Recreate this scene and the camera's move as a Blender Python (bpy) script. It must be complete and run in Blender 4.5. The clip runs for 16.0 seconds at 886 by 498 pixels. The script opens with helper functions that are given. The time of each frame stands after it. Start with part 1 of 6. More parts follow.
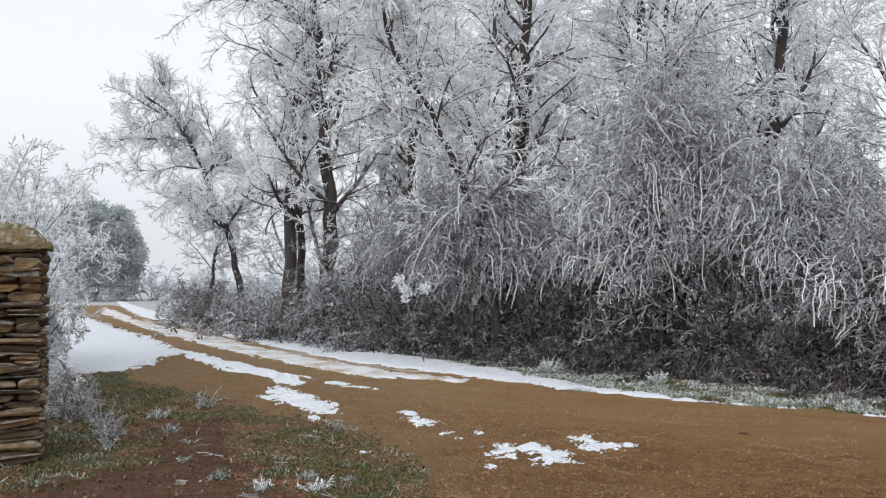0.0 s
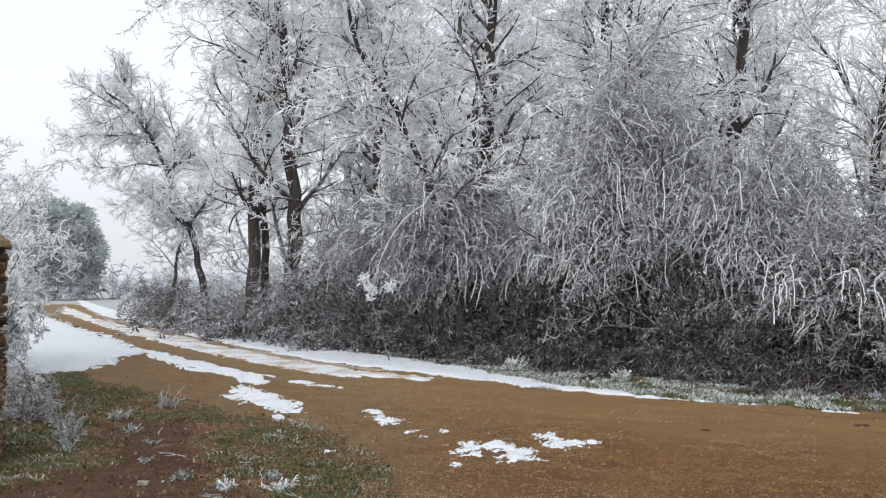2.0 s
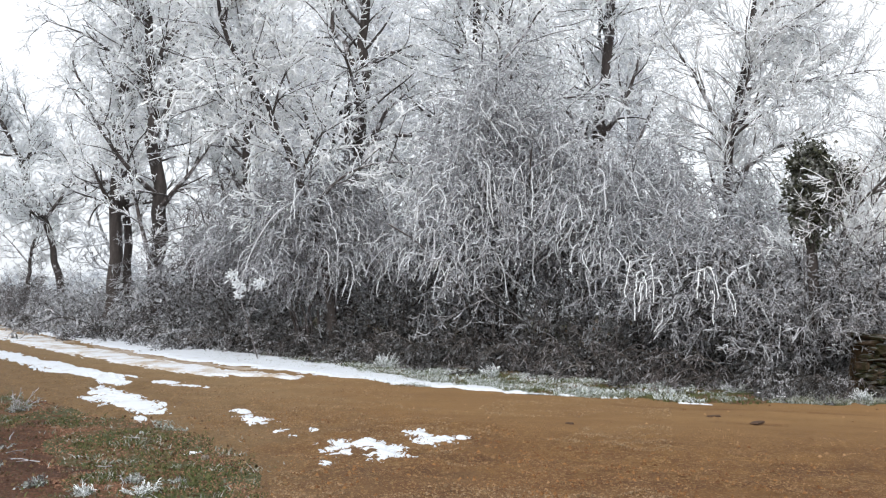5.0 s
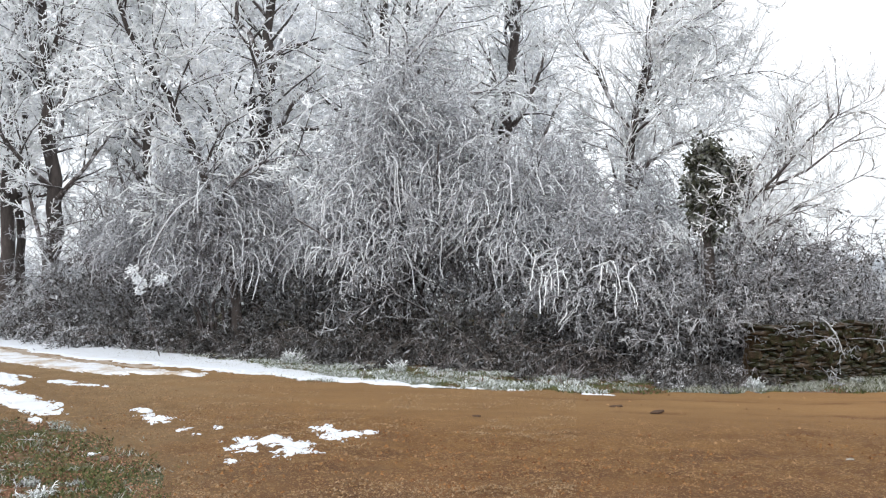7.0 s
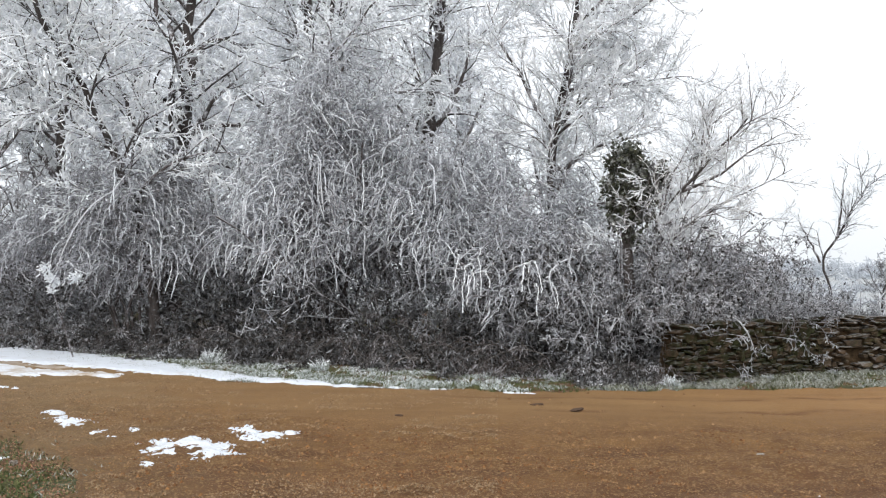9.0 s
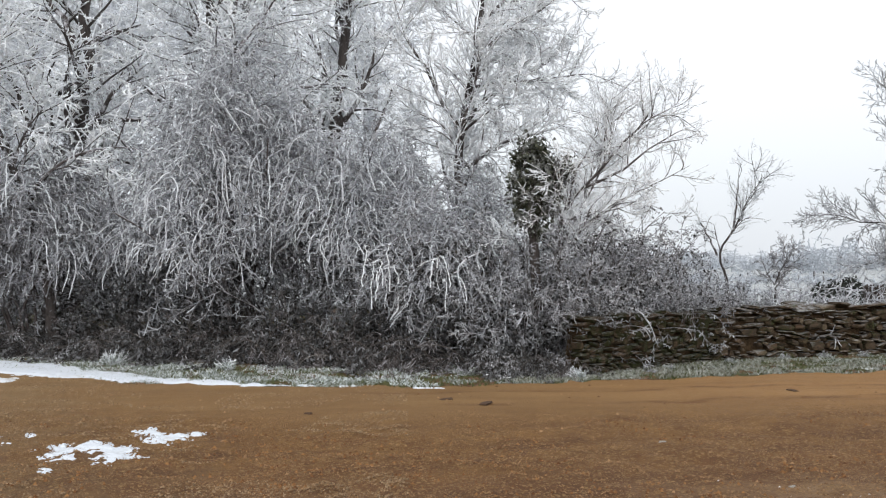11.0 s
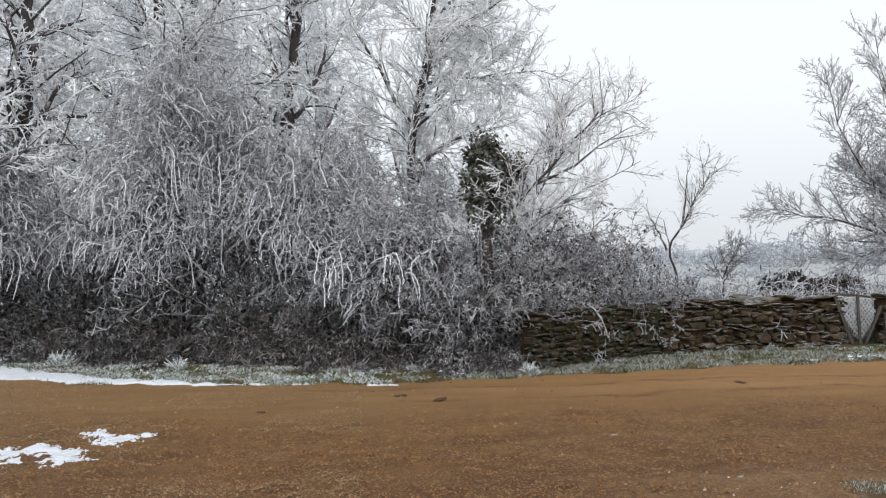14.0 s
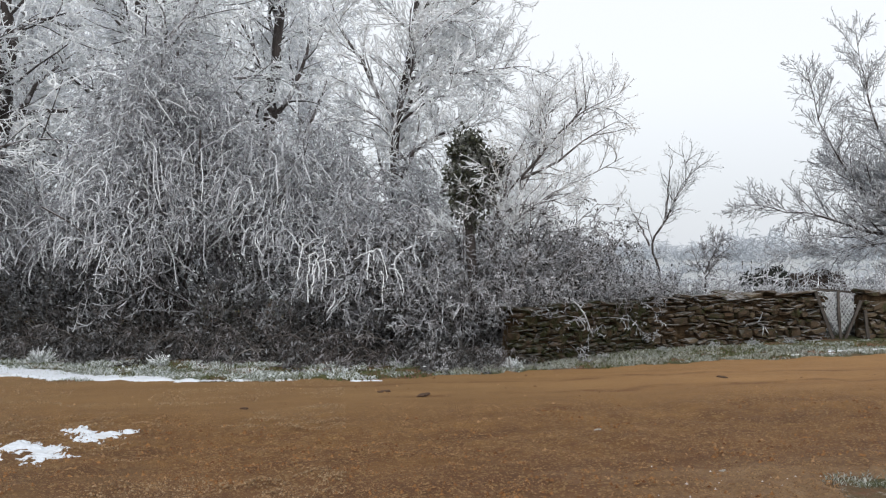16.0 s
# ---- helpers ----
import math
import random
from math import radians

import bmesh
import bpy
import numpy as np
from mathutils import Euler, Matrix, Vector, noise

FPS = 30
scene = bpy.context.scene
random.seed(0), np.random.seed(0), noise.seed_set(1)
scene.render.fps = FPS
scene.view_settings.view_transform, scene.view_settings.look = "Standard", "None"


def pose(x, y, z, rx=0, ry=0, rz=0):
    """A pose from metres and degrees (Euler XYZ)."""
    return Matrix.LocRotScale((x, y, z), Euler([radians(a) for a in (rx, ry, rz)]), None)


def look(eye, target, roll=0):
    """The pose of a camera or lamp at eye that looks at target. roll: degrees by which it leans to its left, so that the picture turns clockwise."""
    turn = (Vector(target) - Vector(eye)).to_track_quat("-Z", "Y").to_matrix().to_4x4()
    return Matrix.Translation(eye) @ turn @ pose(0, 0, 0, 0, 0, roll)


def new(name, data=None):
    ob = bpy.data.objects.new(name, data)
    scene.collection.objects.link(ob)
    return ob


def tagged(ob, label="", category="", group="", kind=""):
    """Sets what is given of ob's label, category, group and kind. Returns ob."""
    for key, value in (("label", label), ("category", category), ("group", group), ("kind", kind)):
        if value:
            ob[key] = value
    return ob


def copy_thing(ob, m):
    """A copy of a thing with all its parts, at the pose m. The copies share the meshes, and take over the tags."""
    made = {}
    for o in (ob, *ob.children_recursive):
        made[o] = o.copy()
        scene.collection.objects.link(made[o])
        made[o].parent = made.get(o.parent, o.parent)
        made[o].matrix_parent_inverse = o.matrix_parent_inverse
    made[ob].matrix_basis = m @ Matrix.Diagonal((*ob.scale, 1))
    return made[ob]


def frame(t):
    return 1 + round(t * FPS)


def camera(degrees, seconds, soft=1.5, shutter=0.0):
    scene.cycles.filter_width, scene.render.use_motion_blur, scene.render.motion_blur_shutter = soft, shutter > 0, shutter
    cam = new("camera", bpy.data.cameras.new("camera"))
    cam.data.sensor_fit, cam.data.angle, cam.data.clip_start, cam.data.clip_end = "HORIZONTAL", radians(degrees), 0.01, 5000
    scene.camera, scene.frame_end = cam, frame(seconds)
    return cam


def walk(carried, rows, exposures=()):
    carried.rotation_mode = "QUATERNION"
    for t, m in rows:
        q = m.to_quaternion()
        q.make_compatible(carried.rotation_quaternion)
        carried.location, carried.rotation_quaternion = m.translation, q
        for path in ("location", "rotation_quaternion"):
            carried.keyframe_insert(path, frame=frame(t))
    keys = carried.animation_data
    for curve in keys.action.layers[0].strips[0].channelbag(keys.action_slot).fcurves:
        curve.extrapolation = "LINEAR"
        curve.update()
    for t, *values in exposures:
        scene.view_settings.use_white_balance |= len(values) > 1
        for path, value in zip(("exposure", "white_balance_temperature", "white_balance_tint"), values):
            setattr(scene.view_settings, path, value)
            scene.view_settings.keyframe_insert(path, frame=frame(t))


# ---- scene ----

# ------------------------------------------------------------ camera: a slow turn on the spot
cam = camera(51.2, 16.0, soft=1.2)
EYE = 1.6
TURNS = [
    (0.0, 0.00, 2.00, 0.00), (0.5, -0.06, 2.06, 0.07), (1.0, -0.33, 2.09, 0.15), (1.5, -1.36, 2.00, 0.11),
    (2.0, -2.16, 1.90, 0.04), (2.5, -2.50, 1.70, 0.20), (3.0, -3.31, 1.47, 0.32), (3.5, -4.70, 1.42, 0.18),
    (4.0, -6.30, 1.40, -0.01), (4.5, -7.59, 1.53, -0.27), (5.0, -10.12, 1.74, -0.10), (5.2, -11.26, 1.79, 0.09),
    (7.5, -16.67, 1.35, 0.02), (8.0, -17.89, 1.41, 0.03), (8.5, -19.24, 1.47, 0.06), (9.0, -20.59, 1.35, -0.09),
    (11.3, -26.84, 0.97, 0.60), (11.5, -27.18, 0.89, 0.61), (12.0, -28.10, 0.88, 0.74), (12.5, -28.42, 0.81, 0.68),
    (13.0, -28.65, 0.69, 0.70), (13.5, -28.70, 0.71, 0.80), (14.0, -29.15, 0.82, 0.97), (14.5, -29.36, 0.87, 0.97),
    (15.0, -30.07, 0.82, 1.08), (15.5, -30.17, 0.70, 0.99), (16.0, -30.17, 0.53, 0.99),
]
walk(cam, [(t, pose(0, 0, EYE, 90 + pitch, lean, yaw)) for t, yaw, pitch, lean in TURNS],
     exposures=[(0.0, -0.04), (2.0, 0.04), (5.0, 0.36), (7.5, 0.44), (9.0, 0.31), (12.0, 0.04), (16.0, 0.0)])

# ------------------------------------------------------------ world and sun: freezing fog
world = bpy.data.worlds.new("fog_sky")
scene.world = world
world.use_nodes = True
wn, wl = world.node_tree.nodes, world.node_tree.links
wn.clear()
sky = wn.new("ShaderNodeTexSky")
sky.sky_type, sky.sun_disc = "NISHITA", False
sky.sun_elevation, sky.sun_rotation = radians(38), radians(201)
dim = wn.new("ShaderNodeVectorMath")
dim.operation = "SCALE"
dim.inputs["Scale"].default_value = 0.1
veil = wn.new("ShaderNodeMix")
veil.data_type = "RGBA"
veil.inputs["Factor"].default_value = 0.93
veil.inputs["B"].default_value = (0.93, 0.955, 1.0, 1)
back = wn.new("ShaderNodeBackground")
back.inputs["Strength"].default_value = 1.08
wout = wn.new("ShaderNodeOutputWorld")
fog = wn.new("ShaderNodeTexCoord")
split = wn.new("ShaderNodeSeparateXYZ")
climb = wn.new("ShaderNodeMapRange")
climb.interpolation_type = "SMOOTHSTEP"
climb.inputs["From Min"].default_value, climb.inputs["From Max"].default_value = -0.02, 0.2
haze = wn.new("ShaderNodeMix")
haze.data_type = "RGBA"
haze.inputs["A"].default_value, haze.inputs["B"].default_value = (0.70, 0.735, 0.79, 1), (0.93, 0.962, 1.0, 1)
wl.new(fog.outputs["Generated"], split.inputs["Vector"])
wl.new(split.outputs["Z"], climb.inputs["Value"])
wl.new(climb.outputs["Result"], haze.inputs["Factor"])
wl.new(haze.outputs["Result"], veil.inputs["B"])
wl.new(sky.outputs["Color"], dim.inputs[0])
wl.new(dim.outputs["Vector"], veil.inputs["A"])
wl.new(veil.outputs["Result"], back.inputs["Color"])
wl.new(back.outputs["Background"], wout.inputs["Surface"])
sun = new("sun", bpy.data.lights.new("sun", "SUN"))
sun.data.energy, sun.data.angle, sun.data.color = 1.6, radians(60), (1.0, 0.99, 0.97)
sun.matrix_world = look((-5, -9, 11), (0, 4, 0))


# ------------------------------------------------------------ materials
def material(name, rough=0.9, spec=0.2):
    m = bpy.data.materials.new(name)
    m.use_nodes = True
    nt = m.node_tree
    b = nt.nodes["Principled BSDF"]
    b.inputs["Roughness"].default_value = rough
    b.inputs["Specular IOR Level"].default_value = spec
    return m, nt, b


def coords(nt, kind="Object"):
    return nt.nodes.new("ShaderNodeTexCoord").outputs[kind]


def noise_fac(nt, vec, scale, detail=4, rough=0.6, lo=0.35, hi=0.65, stretch=None):
    if stretch:
        mp = nt.nodes.new("ShaderNodeMapping")
        mp.inputs["Scale"].default_value = stretch
        nt.links.new(vec, mp.inputs["Vector"])
        vec = mp.outputs["Vector"]
    n = nt.nodes.new("ShaderNodeTexNoise")
    n.inputs["Scale"].default_value, n.inputs["Detail"].default_value, n.inputs["Roughness"].default_value = scale, detail, rough
    nt.links.new(vec, n.inputs["Vector"])
    r = nt.nodes.new("ShaderNodeMapRange")
    r.inputs["From Min"].default_value, r.inputs["From Max"].default_value = lo, hi
    nt.links.new(n.outputs["Fac"], r.inputs["Value"])
    return r.outputs["Result"]


def blend(nt, fac, a, b):
    m = nt.nodes.new("ShaderNodeMix")
    m.data_type = "RGBA"
    if isinstance(fac, float):
        m.inputs["Factor"].default_value = fac
    else:
        nt.links.new(fac, m.inputs["Factor"])
    for key, c in (("A", a), ("B", b)):
        if isinstance(c, tuple):
            m.inputs[key].default_value = (*c, 1)
        else:
            nt.links.new(c, m.inputs[key])
    return m.outputs["Result"]


def calc(nt, op, a, b, clamp=False):
    m = nt.nodes.new("ShaderNodeMath")
    m.operation, m.use_clamp = op, clamp
    for i, v in enumerate((a, b)):
        if isinstance(v, (int, float)):
            m.inputs[i].default_value = v
        else:
            nt.links.new(v, m.inputs[i])
    return m.outputs["Value"]


def bump(nt, b, height, strength=0.5, dist=0.01):
    n = nt.nodes.new("ShaderNodeBump")
    n.inputs["Strength"].default_value, n.inputs["Distance"].default_value = strength, dist
    nt.links.new(height, n.inputs["Height"])
    nt.links.new(n.outputs["Normal"], b.inputs["Normal"])


def island(nt):
    return nt.nodes.new("ShaderNodeNewGeometry").outputs["Random Per Island"]


def up_facing(nt, lo, hi):
    g = nt.nodes.new("ShaderNodeNewGeometry")
    s = nt.nodes.new("ShaderNodeSeparateXYZ")
    nt.links.new(g.outputs["Normal"], s.inputs["Vector"])
    r = nt.nodes.new("ShaderNodeMapRange")
    r.inputs["From Min"].default_value, r.inputs["From Max"].default_value = lo, hi
    nt.links.new(s.outputs["Z"], r.inputs["Value"])
    return r.outputs["Result"]


def paint(nt, b, c):
    nt.links.new(c, b.inputs["Base Color"])


def ground_material(name, earth, earth_b, grass, grass_b, frost, grass_amount, frost_lo, frost_hi):
    m, nt, b = material(name, 0.95, 0.1)
    v = coords(nt)
    soil = blend(nt, noise_fac(nt, v, 6, 6), earth, earth_b)
    turf = blend(nt, noise_fac(nt, v, 14, 5), grass, grass_b)
    c = blend(nt, noise_fac(nt, v, 1.1, 6, 0.65, grass_amount - 0.08, grass_amount + 0.08), turf, soil)
    c = blend(nt, noise_fac(nt, v, 9, 8, 0.75, frost_lo, frost_hi), c, frost)
    paint(nt, b, c)
    bump(nt, b, noise_fac(nt, v, 40, 6, 0.7, 0.2, 0.8), 0.8, 0.02)
    return m


M_GROUND = ground_material("frosted_turf", (0.13, 0.062, 0.037), (0.185, 0.10, 0.062), (0.049, 0.058, 0.026), (0.093, 0.097, 0.050),
                           (0.40, 0.395, 0.35), 0.53, 0.54, 0.74)
M_FIELD = ground_material("frosted_field", (0.24, 0.225, 0.21), (0.32, 0.31, 0.30), (0.27, 0.28, 0.265), (0.35, 0.365, 0.36),
                          (0.58, 0.61, 0.64), 0.5, 0.43, 0.62)


def dirt_material(name, a, b_, c_, gravel):
    """Damp dirt: broad tones, streaks along the road, gravel at two sizes."""
    m, nt, b = material(name, 0.85, 0.3)
    v = coords(nt)
    col = blend(nt, noise_fac(nt, v, 0.55, 5, 0.6, 0.38, 0.62), a, b_)
    col = blend(nt, calc(nt, "MULTIPLY", noise_fac(nt, v, 0.6, 5, 0.65, 0.46, 0.66, (0.7, 1.9, 1)), 0.75), col, c_)
    col = blend(nt, calc(nt, "MULTIPLY", noise_fac(nt, v, 7, 5, 0.75, 0.48, 0.62), 0.65), col, c_)
    turn = nt.nodes.new("ShaderNodeMapping")
    turn.vector_type = "TEXTURE"
    turn.inputs["Rotation"].default_value = (0, 0, radians(-20))
    nt.links.new(v, turn.inputs["Vector"])
    col = blend(nt, calc(nt, "MULTIPLY", noise_fac(nt, turn.outputs["Vector"], 1.0, 4, 0.6, 0.50, 0.64, (0.10, 3.0, 1)), 0.75), col, c_)
    col = blend(nt, calc(nt, "MULTIPLY", noise_fac(nt, v, 2.3, 6, 0.7, 0.50, 0.64), 0.45), col, c_)
    rough_zone = noise_fac(nt, v, 0.5, 4, 0.6, 0.30, 0.50)
    height = None
    for scale, share, keep in ((26, 0.45, 0.95), (60, 0.4, 0.8)):
        vor = nt.nodes.new("ShaderNodeTexVoronoi")
        vor.inputs["Scale"].default_value = scale
        nt.links.new(v, vor.inputs["Vector"])
        sep = nt.nodes.new("ShaderNodeSeparateColor")
        nt.links.new(vor.outputs["Color"], sep.inputs["Color"])
        stone = calc(nt, "MULTIPLY", calc(nt, "GREATER_THAN", sep.outputs["Red"], share), calc(nt, "LESS_THAN", vor.outputs["Distance"], 0.45))
        stone = calc(nt, "MULTIPLY", stone, rough_zone)
        tone = blend(nt, sep.outputs["Green"], c_, gravel)
        col = blend(nt, calc(nt, "MULTIPLY", stone, keep), col, tone)
        height = stone if height is None else calc(nt, "ADD", height, calc(nt, "MULTIPLY", stone, 0.5))
    fine = noise_fac(nt, v, 26, 8, 0.9, 0.34, 0.62)
    grey = nt.nodes.new("ShaderNodeCombineColor")
    for k in ("Red", "Green", "Blue"):
        nt.links.new(fine, grey.inputs[k])
    dark = nt.nodes.new("ShaderNodeMix")
    dark.data_type, dark.blend_type = "RGBA", "MULTIPLY"
    dark.inputs["Factor"].default_value = 0.7
    nt.links.new(col, dark.inputs["A"])
    nt.links.new(grey.outputs["Color"], dark.inputs["B"])
    paint(nt, b, dark.outputs["Result"])
    bump(nt, b, calc(nt, "ADD", fine, height), 1.0, 0.02)
    return m


def road_material():
    """Damp dirt road: a smooth lane along the far edge, gravel and clods nearer, a dull track."""
    m, nt, b = material("damp_red_dirt", 0.85, 0.3)
    v = coords(nt)
    at = nt.nodes.new("ShaderNodeAttribute")
    at.attribute_name = "lane"
    sep = nt.nodes.new("ShaderNodeSeparateXYZ")
    nt.links.new(v, sep.inputs["Vector"])

    def span(value, lo, hi):
        r = nt.nodes.new("ShaderNodeMapRange")
        r.interpolation_type = "SMOOTHSTEP"
        r.inputs["From Min"].default_value, r.inputs["From Max"].default_value = lo, hi
        nt.links.new(value, r.inputs["Value"])
        return r.outputs["Result"]

    def add(a, k):
        return calc(nt, "ADD", a, k)

    def times(a, k):
        return calc(nt, "MULTIPLY", a, k)

    wob = add(noise_fac(nt, v, 0.9, 5, 0.65, 0.2, 0.8), -0.5)
    lane = add(at.outputs["Fac"], times(wob, 0.9))
    fine_lane = add(at.outputs["Fac"], times(add(noise_fac(nt, v, 0.35, 6, 0.7, 0.2, 0.8), -0.5), 0.5))
    tan = blend(nt, noise_fac(nt, v, 0.8, 6, 0.7, 0.35, 0.65), (0.205, 0.113, 0.044), (0.26, 0.150, 0.060))
    east = span(sep.outputs["X"], 2.5, 6.0)
    tan = blend(nt, times(span(sep.outputs["X"], 4.5, 10.0), 0.8), tan, blend(nt, noise_fac(nt, v, 1.3, 6, 0.7, 0.35, 0.65), (0.275, 0.138, 0.047), (0.33, 0.177, 0.065)))
    turn = nt.nodes.new("ShaderNodeMapping")
    turn.vector_type = "TEXTURE"
    turn.inputs["Rotation"].default_value = (0, 0, radians(-24))
    nt.links.new(v, turn.inputs["Vector"])
    streak = noise_fac(nt, turn.outputs["Vector"], 1.0, 6, 0.7, 0.44, 0.62, (0.16, 2.4, 1))
    tan = blend(nt, times(streak, 0.4), tan, (0.165, 0.082, 0.028))
    rough = blend(nt, noise_fac(nt, v, 1.7, 7, 0.75, 0.36, 0.62), (0.163, 0.074, 0.023), (0.27, 0.138, 0.043))
    red = blend(nt, noise_fac(nt, v, 1.2, 7, 0.75, 0.36, 0.62), (0.115, 0.049, 0.019), (0.21, 0.10, 0.038))
    col = blend(nt, span(lane, 1.2, 4.2), tan, rough)
    col = blend(nt, span(lane, 4.4, 6.2), col, red)
    pale = times(span(lane, 5.6, 6.4), span(sep.outputs["X"], 3.4, 5.0))
    col = blend(nt, times(pale, 0.85), col, blend(nt, noise_fac(nt, v, 2.4, 6, 0.7, 0.35, 0.65), (0.36, 0.23, 0.125), (0.25, 0.145, 0.07)))
    for centre, wide in ((1.75, 0.10), (3.2, 0.11), (0.7, 0.07), (4.15, 0.16)):
        off = calc(nt, "ABSOLUTE", add(fine_lane, -centre), 0)
        line = times(calc(nt, "SUBTRACT", 1.0, span(off, 0.0, wide * 2.0)), noise_fac(nt, v, 1.3, 6, 0.75, 0.40, 0.60))
        col = blend(nt, times(times(line, east), 0.8), col, (0.125, 0.05, 0.015))
    col = blend(nt, times(times(noise_fac(nt, v, 5, 6, 0.75, 0.50, 0.60), span(lane, 2.8, 4.4)), 0.6), col, (0.15, 0.062, 0.023))
    damp = noise_fac(nt, turn.outputs["Vector"], 1.0, 6, 0.75, 0.50, 0.60, (0.6, 1.7, 1))
    col = blend(nt, times(times(damp, span(lane, 2.6, 4.2)), 0.55), col, (0.105, 0.044, 0.016))
    zone = span(calc(nt, "SUBTRACT", 1.6, add(sep.outputs["X"], times(wob, 3.0))), 0.0, 2.6)
    dull = blend(nt, noise_fac(nt, v, 3, 6, 0.7, 0.35, 0.65), (0.185, 0.117, 0.055), (0.275, 0.182, 0.091))
    col = blend(nt, times(zone, 0.8), col, dull)
    stony = times(span(lane, 1.7, 3.6), noise_fac(nt, v, 0.9, 5, 0.7, 0.30, 0.50))
    fine = noise_fac(nt, v, 26, 8, 0.9, 0.30, 0.62)
    height = times(fine, add(times(span(lane, 1.2, 4.2), 0.7), 0.3))
    for scale, share, keep in ((24, 0.50, 0.8), (50, 0.32, 0.85)):
        vor = nt.nodes.new("ShaderNodeTexVoronoi")
        vor.inputs["Scale"].default_value = scale
        nt.links.new(v, vor.inputs["Vector"])
        hue = nt.nodes.new("ShaderNodeSeparateColor")
        nt.links.new(vor.outputs["Color"], hue.inputs["Color"])
        stone = times(calc(nt, "GREATER_THAN", hue.outputs["Red"], share), calc(nt, "LESS_THAN", vor.outputs["Distance"], 0.42))
        stone = times(stone, stony)
        col = blend(nt, times(stone, keep), col, blend(nt, hue.outputs["Green"], (0.16, 0.072, 0.026), (0.42, 0.26, 0.109)))
        height = add(height, times(stone, 0.5))
    grey = nt.nodes.new("ShaderNodeCombineColor")
    for k in ("Red", "Green", "Blue"):
        nt.links.new(fine, grey.inputs[k])
    dark = nt.nodes.new("ShaderNodeMix")
    dark.data_type, dark.blend_type = "RGBA", "MULTIPLY"
    nt.links.new(add(times(span(lane, 1.2, 4.2), 0.14), 0.22), dark.inputs["Factor"])
    nt.links.new(col, dark.inputs["A"])
    nt.links.new(grey.outputs["Color"], dark.inputs["B"])
    paint(nt, b, dark.outputs["Result"])
    bump(nt, b, height, 0.7, 0.02)
    return m


M_DIRT = road_material()
M_EARTH = dirt_material("bare_red_earth", (0.25, 0.098, 0.045), (0.30, 0.135, 0.066), (0.12, 0.046, 0.024), (0.36, 0.20, 0.12))

M_SNOW, nt, b = material("old_snow", 0.75, 0.3)
v = coords(nt)
paint(nt, b, blend(nt, noise_fac(nt, v, 3, 6, 0.6, 0.55, 0.8), (0.64, 0.67, 0.72), (0.46, 0.45, 0.44)))
bump(nt, b, noise_fac(nt, v, 30, 6, 0.6, 0.2, 0.8), 0.5, 0.012)

M_SLUSH, nt, b = material("trodden_snow", 0.8, 0.3)
v = coords(nt)
paint(nt, b, blend(nt, noise_fac(nt, v, 1.6, 6, 0.75, 0.45, 0.62), (0.66, 0.68, 0.72), (0.42, 0.34, 0.26)))
bump(nt, b, noise_fac(nt, v, 22, 6, 0.6, 0.2, 0.8), 0.6, 0.015)

M_THIN_SLUSH, nt, b = material("thin_brown_slush", 0.7, 0.35)
v = coords(nt)
paint(nt, b, blend(nt, noise_fac(nt, v, 2.2, 6, 0.75, 0.40, 0.64), (0.25, 0.172, 0.105), (0.42, 0.36, 0.30)))
bump(nt, b, noise_fac(nt, v, 22, 6, 0.6, 0.2, 0.8), 0.6, 0.015)


def bark_material(name, a, b_, rime, amount):
    """Dark fissured bark with rime in patches and on its upper side."""
    m, nt, b = material(name, 0.9, 0.15)
    v = coords(nt)
    c = blend(nt, noise_fac(nt, v, 9, 6, 0.7, 0.3, 0.7, (1, 1, 0.25)), a, b_)
    f = noise_fac(nt, v, 3.2, 7, 0.75, 0.68 - amount, 0.80 - amount)
    f = calc(nt, "MAXIMUM", f, calc(nt, "MULTIPLY", up_facing(nt, 0.35, 0.9), 0.85))
    paint(nt, b, blend(nt, f, c, rime))
    bump(nt, b, noise_fac(nt, v, 26, 6, 0.7, 0.2, 0.8, (1, 1, 0.2)), 0.9, 0.02)
    return m


M_TRUNK = bark_material("poplar_bark", (0.040, 0.034, 0.032), (0.10, 0.085, 0.08), (0.55, 0.55, 0.57), 0.09)
# paled for fog haze on the woodland trees, for rime on the shrubs
M_PALE_BARK = bark_material("rimed_and_hazed_bark", (0.18, 0.17, 0.17), (0.28, 0.27, 0.27), (0.75, 0.76, 0.79), 0.22)
M_BRANCH = bark_material("rimed_branch_bark", (0.045, 0.039, 0.037), (0.10, 0.09, 0.087), (0.80, 0.81, 0.84), 0.08)
M_TWIGGY = bark_material("thinly_frosted_branch_bark", (0.10, 0.09, 0.09), (0.19, 0.175, 0.17), (0.80, 0.81, 0.84), 0.20)
M_LIMB = bark_material("rimed_limb_bark", (0.05, 0.042, 0.039), (0.12, 0.10, 0.095), (0.68, 0.68, 0.71), 0.17)


def rime_material(name, white, grey, wood, wood_share):
    """Twigs cased in hoar frost; some show the wood, and the colour changes from twig to twig."""
    m, nt, b = material(name, 0.75, 0.2)
    r = island(nt)
    v = coords(nt)
    c = blend(nt, r, grey, white)
    bare = noise_fac(nt, v, 7, 5, 0.7, 0.62 - wood_share, 0.74 - wood_share)
    c = blend(nt, calc(nt, "MULTIPLY", bare, 0.85), c, wood)
    paint(nt, b, c)
    return m


